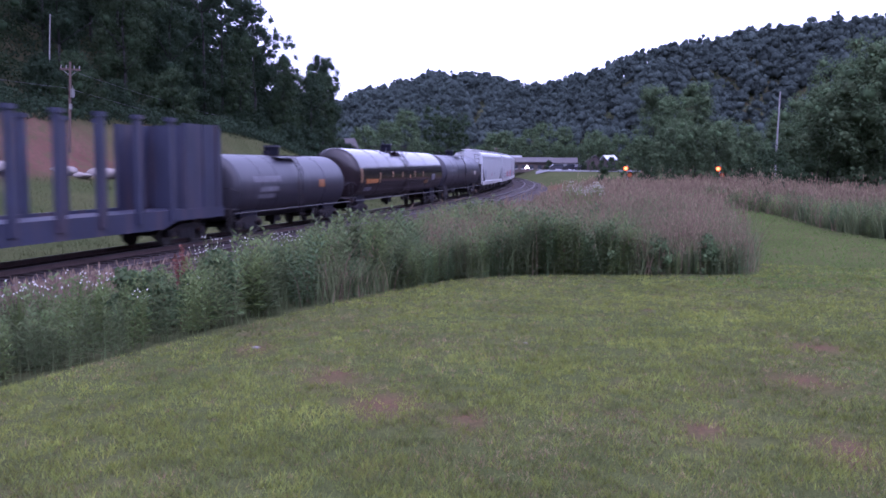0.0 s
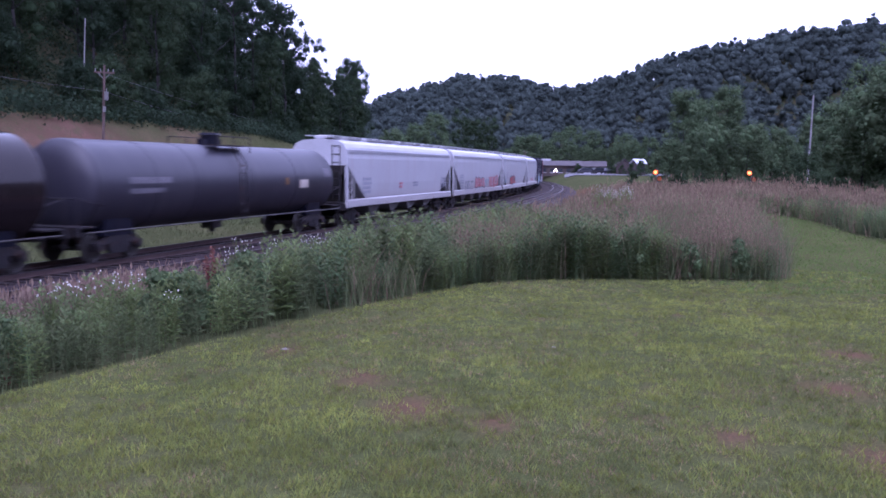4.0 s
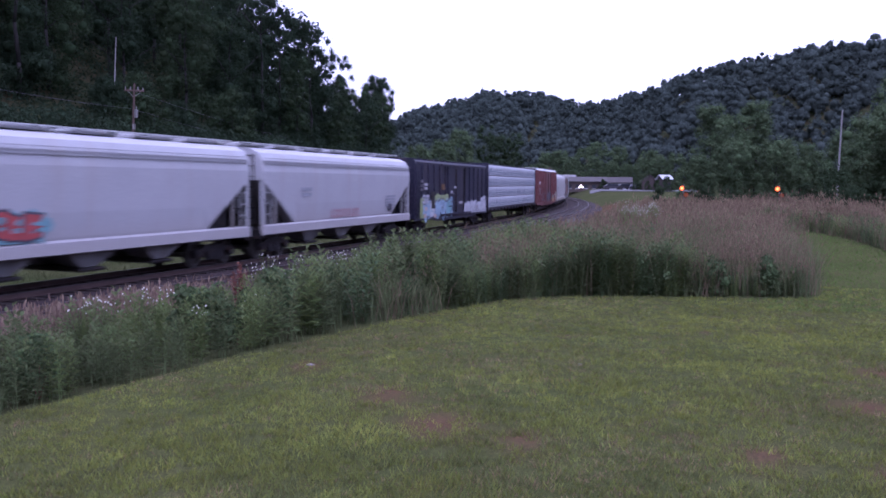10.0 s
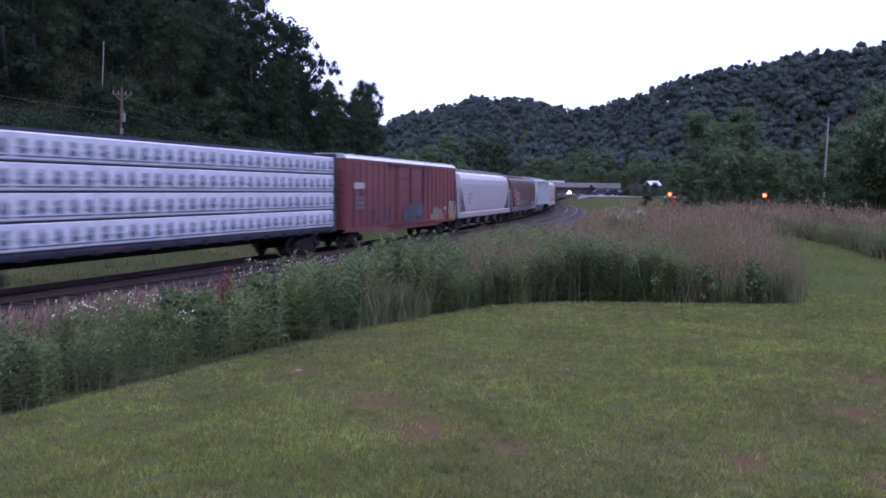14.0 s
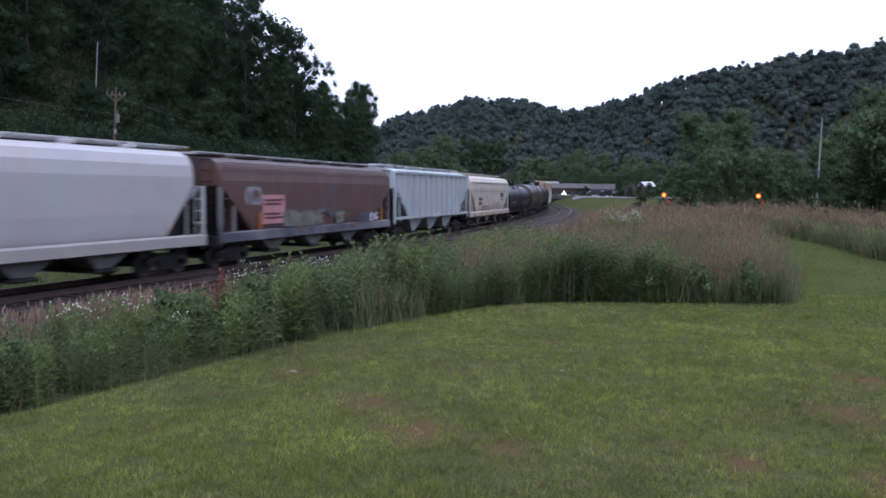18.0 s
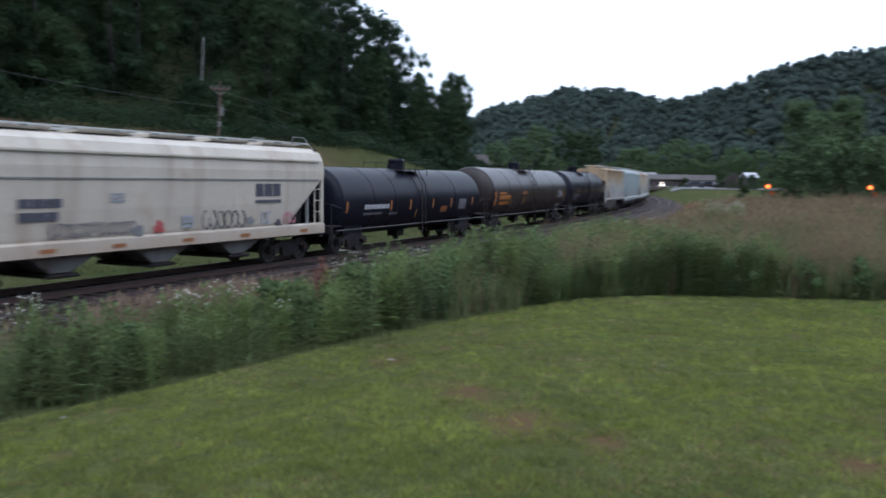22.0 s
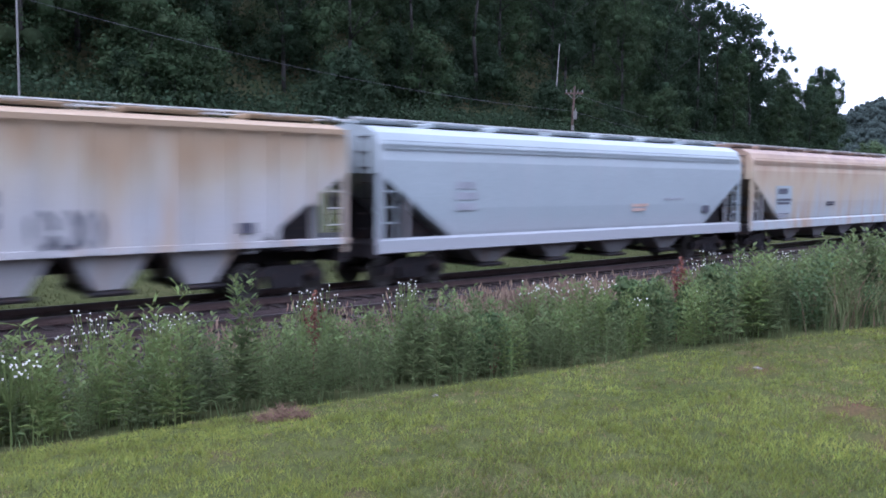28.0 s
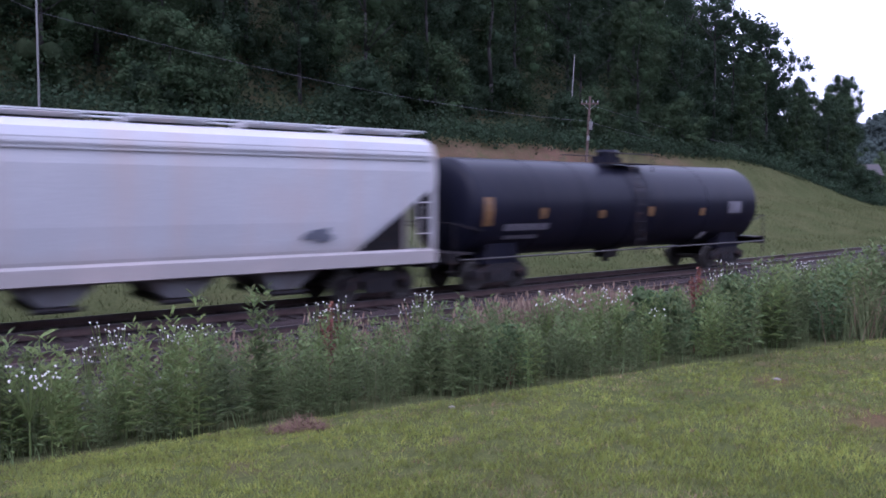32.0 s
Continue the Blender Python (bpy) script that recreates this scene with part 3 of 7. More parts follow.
def truck_meshes():
    fr = Build()
    outline = [(-1.12, 0.34), (-1.12, 0.60), (-0.80, 0.66), (-0.45, 0.78), (0.45, 0.78), (0.80, 0.66), (1.12, 0.60), (1.12, 0.34), (0.95, 0.34), (0.80, 0.50), (0.52, 0.56), (0.40, 0.24), (-0.40, 0.24), (-0.52, 0.56), (-0.80, 0.50), (-0.95, 0.34)]
    fr.side(outline, -0.09, 0.09)
    for dx in (-0.17, 0, 0.17):
        fr.tube((dx, 0.05, 0.27), (dx, 0.05, 0.60), 0.07, n=8)
    for dx in (-0.89, 0.89):
        fr.tube((dx, 0.0, 0.46), (dx, 0.16, 0.46), 0.13, n=10)
    wh = Build()
    ring = lambda x, r: [Vector((r * math.cos(a * math.pi / 12), x, r * math.sin(a * math.pi / 12))) for a in range(24)]
    for sgn in (-1, 1):
        wh.loft([ring(sgn * y, r) for y, r in ((0.68, 0.30), (0.68, 0.45), (0.715, 0.45), (0.73, 0.423), (0.82, 0.419), (0.82, 0.33), (0.77, 0.30), (0.78, 0.13), (0.84, 0.12))])
    wh.tube((0, -0.84, 0), (0, 0.84, 0), 0.085, n=10)
    bo = Build()
    bo.box(0, 0, 0.60, 0.42, 1.9, 0.28).box(0, 0, 0.80, 0.5, 0.5, 0.16)
    for e in (-0.55, 0.55):
        bo.box(e, 0, 0.42, 0.08, 1.6, 0.12)
    return fr.mesh("side_frame"), wh.mesh("wheelset"), bo.mesh("bolster")


SIDE_FRAME, WHEELSET, BOLSTER = truck_meshes()
for me_, k_ in ((SIDE_FRAME, "steel"), (WHEELSET, "wheel"), (BOLSTER, "steel")):
    me_.materials.append(M[k_])


def add_trucks(car, half):
    for x in (-half, half):
        t = part("truck", BOLSTER, M["steel"], car)
        t.location.x = x
        for y in (-0.98, 0.98):
            f = part("side_frame", SIDE_FRAME, M["steel"], t)
            f.location.y = y
            if y < 0:
                f.rotation_euler.z = math.pi
        for dx in (-0.89, 0.89):
            w = part("wheelset", WHEELSET, M["wheel"], t)
            w.location = (dx, 0, 0.42)


def add_couplers(car, half_len):
    for e in (-1, 1):
        b = Build()
        b.box(e * (half_len - 0.55), 0, 0.86, 0.9, 0.16, 0.2)
        b.side([(e * (half_len - 0.12), 0.72), (e * (half_len - 0.12), 1.02), (e * (half_len + 0.02), 1.02), (e * (half_len + 0.06), 0.86), (e * (half_len + 0.02), 0.72)], -0.13, 0.13)
        b.tube((e * (half_len - 0.3), 0.1, 0.8), (e * (half_len - 0.02), 0.28, 0.45), 0.03, n=6)
        part("coupler", b, M["steel"], car)


def add_ladder(car, x, y, z0, z1, mat, axis="x", width=0.42):
    b = Build()
    n = max(2, int((z1 - z0) / 0.38))
    for i in range(n + 1):
        z = z0 + (z1 - z0) * i / n
        if axis == "x":
            b.box(x, y, z, width, 0.03, 0.03)
        else:
            b.box(x, y, z, 0.03, width, 0.03)
    for s in (-1, 1):
        if axis == "x":
            b.box(x + s * width / 2, y, (z0 + z1) / 2, 0.03, 0.035, z1 - z0 + 0.1)
        else:
            b.box(x, y + s * width / 2, (z0 + z1) / 2, 0.035, 0.03, z1 - z0 + 0.1)
    part("ladder", b, mat, car)


def bars(car, x, y, z, w, h, rows, mat, gap=0.5, jitter=0.2):
    """Lines of writing that cannot be read, as flat bars on the near side."""
    r = random.Random(int(abs(x * 37 + z * 91)) + rows)
    for i in range(rows):
        ww = w * (1 - jitter * r.random())
        pos = x + w / 2
        left = ww
        while left > 0.02:
            step = min(left, h * r.uniform(0.5, 2.2))
            part("stencil", Build().box(pos - step / 2, y, z - i * h * (1 + gap), step * 0.88, 0.012, h), mat, car)
            pos -= step
            left -= step


def blob(b, x, y, z, rx, rz, seed, n=14):
    """A spray-painted shape with an uneven rim, 6 mm thick."""
    r = random.Random(seed)
    ph = [r.uniform(0, 6.28) for _ in range(3)]
    rim = []
    for i in range(n):
        a = 2 * math.pi * i / n
        q = 1 + 0.22 * math.sin(3 * a + ph[0]) + 0.16 * math.sin(5 * a + ph[1]) + 0.1 * math.sin(7 * a + ph[2])
        rim.append((x + rx * q * math.cos(a), z + rz * q * math.sin(a)))
    b.side(rim, y - 0.003, y + 0.003)


LETTERS = [
    [(0, 0), (1, 0.05), (0.95, 0.3), (0.4, 0.3), (0.42, 0.42), (0.9, 0.45), (0.88, 0.62), (0.4, 0.6), (0.42, 0.75), (1, 0.8), (0.95, 1.05), (0.02, 1)],
    [(0, 0), (0.35, 0.02), (0.42, 0.25), (0.66, 0.25), (0.7, 0), (1.05, 0.03), (0.72, 1), (0.3, 0.97)],
    [(0.05, 0), (0.4, 0), (0.42, 0.35), (0.75, -0.02), (1.08, 0.05), (0.65, 0.5), (1, 0.95), (0.7, 1.05), (0.4, 0.65), (0.38, 1), (0, 0.97)],
    [(0, 0.1), (0.8, -0.03), (1, 0.2), (0.95, 0.5), (0.4, 0.62), (0.42, 0.75), (0.95, 0.72), (0.92, 1), (0.2, 1.04), (0.0, 0.8), (0.05, 0.5), (0.6, 0.38), (0.6, 0.26), (0.02, 0.35)],
    [(0.1, 0), (0.9, 0), (1.05, 0.5), (0.85, 1), (0.15, 1.02), (-0.05, 0.5)],
]


def piece(car, x0, x1, z0, z1, y, fills, seed, halo="", outline="letter_dark", slim=1.0):
    """A sprayed piece: a soft halo, dark outlines and uneven overlapping letter shapes."""
    r = random.Random(seed)
    h = z1 - z0
    n = max(2, int(round((x1 - x0) / (h * 0.8 * slim))))
    w = (x1 - x0) / n
    if halo:
        for i in range(n + 1):
            c = Build()
            blob(c, x1 - w * i, y, (z0 + z1) / 2 + r.uniform(-0.1, 0.1) * h, w * 0.62, h * r.uniform(0.5, 0.64), r.randint(0, 9999), 18)
            part("graffiti_cloud", c, M[halo], car)
    for i in range(n):
        shape = r.choice(LETTERS)
        cx, cz, lean = x1 - w * (i + 0.5), z0 + h * 0.5 + r.uniform(-0.06, 0.06) * h, r.uniform(-0.2, 0.2)
        jit = [(r.uniform(-0.17, 0.17), r.uniform(-0.14, 0.14)) for _ in shape]
        for grow, off, mat in ((1.18, 0.006, outline), (0.98, 0.012, r.choice(fills))):
            pts = []
            for (u, v), (ju, jv) in zip(shape, jit):
                a, b = (0.5 - u - ju) * w * 1.15 * grow, (v + jv - 0.5) * h * 0.96 * grow
                pts.append((cx + a - lean * b, cz + b))
            part("graffiti_letter", Build().side(pts, y + off - 0.003, y + off + 0.003), M[mat], car)
        for q in range(2):
            d = Build()
            blob(d, cx + r.uniform(-0.3, 0.3) * w, y + 0.018, cz + r.uniform(-0.35, 0.35) * h, w * r.uniform(0.06, 0.16), h * r.uniform(0.05, 0.12), r.randint(0, 9999), 8)
            part("graffiti_fleck", d, M[r.choice(fills + [outline])], car)


def scrawl(car, x0, x1, z0, z1, y, mat, seed, thick=0.05):
    """Quick line graffiti: loops and strokes of one spray can, a ribbon a letter."""
    r = random.Random(seed)
    h = z1 - z0
    n = max(1, int(round((x1 - x0) / (h * 0.62))))
    w = (x1 - x0) / n
    for i in range(n):
        cx = x1 - w * (i + 0.5)
        a0, turn = r.uniform(0, 6.28), r.choice((-1, 1)) * r.uniform(3.5, 6.5)
        pts = []
        for k in range(13):
            q = a0 + turn * k / 12
            pts.append((cx + w * 0.5 * math.cos(q) * r.uniform(0.85, 1.1), z0 + h * (0.5 + 0.48 * math.sin(q)) + 0.03 * r.uniform(-1, 1)))
        rings = []
        for k, (px, pz) in enumerate(pts):
            (ax, az), (bx, bz) = pts[max(k - 1, 0)], pts[min(k + 1, 12)]
            ln = math.hypot(bx - ax, bz - az) or 1.0
            nx, nz = -(bz - az) / ln * thick / 2, (bx - ax) / ln * thick / 2
            rings.append([(px - nx, y - 0.003, pz - nz), (px + nx, y - 0.003, pz + nz), (px + nx, y + 0.003, pz + nz), (px - nx, y + 0.003, pz - nz)])
        b = Build().loft(rings)
        part("graffiti_stroke", b, M[mat], car)


def rolled_field(car, x0, x1, z0, z1, y, mat, seed):
    """A roller-painted ground with a ragged upper rim."""
    r = random.Random(seed)
    n = max(4, int((x1 - x0) / 0.45))
    rim = [(x0 + (x1 - x0) * i / n, z1 + r.uniform(-0.22, 0.16) * (z1 - z0)) for i in range(n + 1)]
    part("graffiti_ground", Build().side([(x1, z0), (x0, z0)] + rim, y - 0.003, y + 0.003), M[mat], car)


def sill_marks(car, y, z, xs, mat="mark_orange"):
    for x in xs:
        part("reflector", Build().box(x, y, z, 0.46, 0.012, 0.11), M[mat], car)


def car_root(label, category="freight car"):
    return tagged(new("railway_car"), label, category, "cars of the freight train")


def hopper(length, label, mat, top=4.45, bays=3, ribs=0, cut=2.5, sill=None, roofmat=None, round_side=True, lines=True, hung=False, lift=0.0, curved=False):
    """A covered hopper car: body with sloped ends, roof with hatches and walkway, side sill, outlet bays, end frames."""
    car = car_root(label, "hopper car")
    L = length / 2 - 0.45
    w = 1.5

    def ring(x, zb):
        # half outline from below up to the roof's middle
        hi = top - 0.12
        table = [(0.0, 0.93), (0.12, 0.985), (0.45, 1.0), (0.70, 1.0), (0.83, 0.965), (0.93, 0.86), (0.985, 0.62)] if round_side else [(0.0, 0.97), (0.02, 0.985), (0.86, 0.985), (0.90, 0.97), (0.95, 0.90), (0.985, 0.62)]
        low = [zb + (3.02 - zb) * q for q in (0.0, 0.12, 0.5)]
        zl = low + [3.06] + [1.22 + (hi - 1.22) * q for q in (0.70, 0.83, 0.88, 0.93, 0.985)]
        us = [a for a, _ in table]
        pts = [(w * float(np.interp((z - 1.22) / (hi - 1.22), us, [c for _, c in table])), z) for z in zl]
        return [(x, -y, z) for y, z in reversed(pts)] + [(x, y, z) for y, z in pts] + [(x, 0.0, hi + 0.05)]

    bot = 1.22 + lift
    ends = [(-L, 3.05), (-L + 0.12, 2.98), (-L + cut, bot + 0.16), (-L + cut + 0.25, bot)]
    if curved:
        ends = [(-L + 0.7, 3.05), (-L + 0.8, 3.0), (-L + 1.1, 2.6), (-L + 1.5, 2.1), (-L + 1.85, 1.7), (-L + 2.05, 1.42), (-L + 2.2, bot)]
    rings = [ring(x, z) for x, z in ends] + [ring(-x, z) for x, z in reversed(ends)]
    body = Build().loft(rings)
    part("body", body, mat, car, smooth=False)
    # slope sheets, seen through the open ends
    for e in (-1, 1):
        b = Build()
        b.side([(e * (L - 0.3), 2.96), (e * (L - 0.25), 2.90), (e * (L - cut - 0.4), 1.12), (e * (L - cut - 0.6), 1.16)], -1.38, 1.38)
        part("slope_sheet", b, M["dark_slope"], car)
        b = Build()
        b.box(e * (L - 0.1), 0, 1.0, 0.16, 2.9, 0.34).box(e * (L - 1.1), 0, 0.98, 2.2, 0.5, 0.36)
        b.box(e * (L - 0.9), 0, 1.16, 1.6, 2.6, 0.05)
        # added dark webs that fill the end opening, so little shows through
        for y in (-0.95, 0.95):
            b.side([(e * (L - 0.8), 1.15), (e * (L - cut - 0.3), 1.15), (e * (L - 0.55), 2.75), (e * (L - 0.8), 2.75)], y - 0.03, y + 0.03)
        part("end_platform", b, M["steel"], car)
        for y in (-1.42, 1.42):
            b = Build().box(e * (L - 0.07), y, 2.05, 0.12, 0.12, 1.95)
            part("end_post", b, sill or mat, car)
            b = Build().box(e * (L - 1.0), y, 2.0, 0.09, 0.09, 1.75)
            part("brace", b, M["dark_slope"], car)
        add_ladder(car, e * (L - 0.38), 1.47, 1.35, 3.0, mat)
        add_ladder(car, e * (L + 0.02), 0.9, 1.2, 4.0, M["steel"], "y")
    bw = Build().tube((L + 0.05, -0.5, 2.3), (L + 0.09, -0.5, 2.3), 0.28, n=14)
    part("brake_wheel", bw, M["steel"], car)
    # side sill with a lower lip
    for y in (-1, 1):
        b = Build()
        b.prism([(y * 1.40, 0.98 + lift), (y * 1.47, 0.95 + lift), (y * 1.53, 0.98 + lift), (y * 1.53, 1.30), (y * 1.43, 1.36)] if not lift else [(y * 1.40, 1.28), (y * 1.53, 1.28), (y * 1.53, 1.42), (y * 1.43, 1.44)], -L, L)
        part("side_sill", b, sill or mat, car)
    if lines:
        for y in (-1, 1):
            b = Build()
            for z in (3.70, 3.80, 3.90):
                b.box(0, y * (w + 0.006), z, 2 * L - 0.3, 0.03, 0.028)
            part("stiffening_bead", b, mat, car)
    if ribs:
        # posts: a tapered upright on each panel joint
        for i in range(ribs + 1):
            x = -L + 1.0 + (2 * L - 2.0) * i / ribs
            zb = 1.3 if abs(x) < L - cut else 1.3 + 1.7 * (abs(x) - L + cut) / cut
            for y0, y1 in ((w - 0.04, w + 0.07), (-w - 0.07, -w + 0.04)):
                b = Build().side([(x - 0.07, zb), (x + 0.07, zb), (x + 0.05, top - 0.42), (x - 0.05, top - 0.42)], y0, y1)
                part("side_post", b, mat, car)
        b = Build()
        for y in (-1, 1):
            b.box(0, y * (w + 0.03), top - 0.36, 2 * L - 0.2, 0.12, 0.12)
        part("roof_rail", b, roofmat or mat, car)
    # outlet bays
    span = 2 * (L - cut - 0.5)
    for i in range(bays):
        x = -span / 2 + span * (i + 0.5) / bays
        hw = span / bays / 2 * 0.92
        b = Build()
        for y0, y1 in ((-1.30, -0.10), (0.10, 1.30)):
            zt = bot + 0.02
            top_r = [(x - hw, y0, zt), (x + hw, y0, zt), (x + hw, y1, zt), (x - hw, y1, zt)]
            yc = (y0 + y1) / 2
            low = [(x - 0.32, yc - 0.35, 0.50), (x + 0.32, yc - 0.35, 0.50), (x + 0.32, yc + 0.35, 0.50), (x - 0.32, yc + 0.35, 0.50)]
            b.loft([low, top_r])
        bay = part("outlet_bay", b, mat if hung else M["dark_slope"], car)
        g = Build().box(x, 0, 0.42, 0.8, 2.2, 0.12).tube((x - 0.5, 1.1, 0.42), (x + 0.5, 1.1, 0.42), 0.06, n=8)
        part("outlet_gate", g, M["steel"], bay)
    c = Build().box(0, 0, 0.95, 2 * L, 0.36, 0.3)
    part("centre_sill", c, M["steel"], car)
    # roof walk and hatches
    b = Build()
    for y in (-0.55, 0.55):
        b.box(0, y, top + 0.06, 2 * L + 0.3, 0.28, 0.03)
    x = -L
    while x <= L:
        b.box(x, 0, top + 0.02, 0.06, 1.5, 0.05)
        x += 1.5
    part("roof_walk", b, M["silver"], car)
    n = int(L / 1.2)
    for i in range(n):
        hb = Build()
        hx = -L + 1.2 + (2 * L - 2.4) * i / max(1, n - 1)
        hb.loft([[(hx + a * 0.95 * q, b_ * 0.34 * q, top - 0.06 + z) for a, b_ in ((-1, -1), (1, -1), (1, 1), (-1, 1))] for q, z in ((1, 0), (1, 0.10), (0.85, 0.15))])
        part("roof_hatch", hb, roofmat or mat, car)
    add_trucks(car, L - 1.55)
    add_couplers(car, length / 2)
    return car


def tank(length, label, mat, radius=1.48, centre=2.55, topmat=None, dome_at=0.0, belt=True, railing=True):
    """A tank car: shell with domed heads, manway and platform, saddles, end decks, ladders."""
    car = car_root(label, "tank car")
    L = length / 2 - 0.75
    n = 36

    def ring(x, r):
        return [(x, r * math.cos(2 * math.pi * i / n), centre + r * math.sin(2 * math.pi * i / n)) for i in range(n)]

    head = [(0.0, 0.12), (0.02, 0.40), (0.06, 0.64), (0.13, 0.82), (0.21, 0.925), (0.29, 0.978), (0.36, 1.0), (0.37, 1.0)]
    rings = [ring(-L + a, radius * q) for a, q in head]
    rings += [ring(x, radius) for x in (-L / 2, -0.02 - L * 0.08)] + [ring(0, radius)] + [ring(L / 2, radius)]
    rings += [ring(L - a, radius * q) for a, q in reversed(head)]
    part("shell", Build().loft(rings), mat, car, smooth=True)
    for x in (-L * 0.52, -L * 0.08, L * 0.36, L * 0.62):
        b = Build()
        b.loft([ring(x - 0.03, radius + 0.001), ring(x - 0.02, radius + 0.012), ring(x + 0.02, radius + 0.012), ring(x + 0.03, radius + 0.001)], caps=False)
        part("weld_band", b, mat, car)
    if belt:
        b = Build().loft([ring(dome_at - 0.4, radius + 0.004), ring(dome_at - 0.39, radius + 0.02), ring(dome_at + 0.39, radius + 0.02), ring(dome_at + 0.4, radius + 0.004)], caps=False)
        part("belt_band", b, mat, car)
    zt = centre + radius
    d = Build().tube((dome_at, 0, zt - 0.1), (dome_at, 0, zt + 0.38), 0.36, n=16).tube((dome_at, 0, zt + 0.38), (dome_at, 0, zt + 0.46), 0.42, 0.36, n=16)
    d.box(dome_at + 0.7, 0.1, zt + 0.08, 0.26, 0.26, 0.25).box(dome_at - 0.62, -0.1, zt + 0.1, 0.25, 0.25, 0.25)
    dome = part("manway_dome", d, M["tank_black"], car)
    p = Build().box(dome_at, 0.75, zt - 0.03, 2.3, 0.5, 0.04).box(dome_at, -0.75, zt - 0.03, 2.3, 0.5, 0.04)
    part("platform", p, M["steel"], car)
    if railing:
        for y in (-1.05, 1.05):
            r = Build()
            for x in (-1.2, 0, 1.2):
                r.tube((dome_at + x, y, zt - 0.3), (dome_at + x, y, zt + 0.30), 0.02, n=6)
            r.tube((dome_at - 1.2, y, zt + 0.30), (dome_at + 1.2, y, zt + 0.30), 0.02, n=6)
            part("railing", r, M["steel"], car)
    for y in (-1.5, 1.5):
        lad = Build()
        for sx in (-0.2, 0.2):
            lad.tube((dome_at + sx, y, centre - radius - 0.1), (dome_at + sx, y * 0.98, centre + 0.7), 0.018, n=6)
            lad.tube((dome_at + sx, y * 0.98, centre + 0.7), (dome_at + sx, y * 0.7, zt - 0.05), 0.018, n=6)
        for i in range(9):
            z = centre - radius + 0.1 + i * 0.29
            yy = y if z < centre + 0.7 else y * (0.98 - 0.28 * (z - centre - 0.7) / 0.78)
            lad.tube((dome_at - 0.2, yy, z), (dome_at + 0.2, yy, z), 0.014, n=5)
        part("ladder", lad, M["steel"], car)
    for e in (-1, 1):
        s = Build()
        s.side([(e * (L - 0.9), 0.78), (e * (L - 2.4), 0.78), (e * (L - 2.2), 1.55), (e * (L - 1.1), 1.55)], -1.05, 1.05)
        part("saddle", s, M["tank_black"], car)
        s = Build()
        s.box(e * (L - 0.3), 0, 0.94, 2.3, 0.5, 0.34).box(e * (L + 0.15), 0, 1.14, 0.8, 2.7, 0.05).box(e * (L + 0.5), 0, 1.0, 0.1, 2.8, 0.26)
        part("end_deck", s, M["steel"], car)
        s = Build()
        for y in (-1.35, 1.35):
            s.tube((e * (L + 0.5), y, 0.5), (e * (L + 0.5), y, 2.0), 0.02, n=6)
        s.tube((e * (L + 0.5), -1.35, 2.0), (e * (L + 0.5), 1.35, 2.0), 0.02, n=6)
        for y in (-1.35, 1.35):
            s.tube((e * (L + 0.5), y, 2.0), (e * (L - 0.6), y, 1.75), 0.02, n=6)
        part("handrail", s, M["steel"], car)
    for y in (-1.44, 1.44):
        s = Build().tube((-L - 0.3, y, 0.98), (L + 0.3, y, 0.98), 0.028, n=6)
        part("side_handrail", s, M["wheel"], car)
    v = Build().box(dome_at, 0, centre - radius - 0.12, 0.7, 0.5, 0.35).tube((dome_at, 0, centre - radius - 0.45), (dome_at, 0, centre - radius), 0.13, n=10)
    part("outlet_valve", v, M["steel"], car)
    add_trucks(car, L - 1.65)
    add_couplers(car, length / 2)
    return car


def shell_mark(car, radius, centre, x0, x1, z0, z1, mat, name="reflector", label=""):
    """A painted or stuck-on patch that follows the curve of a tank shell."""
    b, n, r = Build(), 4, radius + 0.009
    z0, z1 = max(z0, centre - radius * 0.95), min(z1, centre + radius * 0.95)
    pts = []
    for i in range(n + 1):
        z = z0 + (z1 - z0) * i / n
        y = math.sqrt(max(r * r - (z - centre) ** 2, 0.01))
        pts += [Vector((x0, y, z)), Vector((x1, y, z))]
    b.add(pts, [(2 * i, 2 * i + 2, 2 * i + 3, 2 * i + 1) for i in range(n)])
    part(name, b, M[mat], car, label)


def shell_text(car, radius, centre, x0, x1, z0, z1, mat, seed=1):
    """A line of writing that cannot be read, as bars on a tank shell."""
    r, x = random.Random(seed), x1
    while x > x0 + 0.05:
        w = min(x - x0, (z1 - z0) * r.uniform(0.45, 1.4))
        shell_mark(car, radius, centre, x - w * 0.88, x, z0, z1, mat, "stencil")
        x -= w


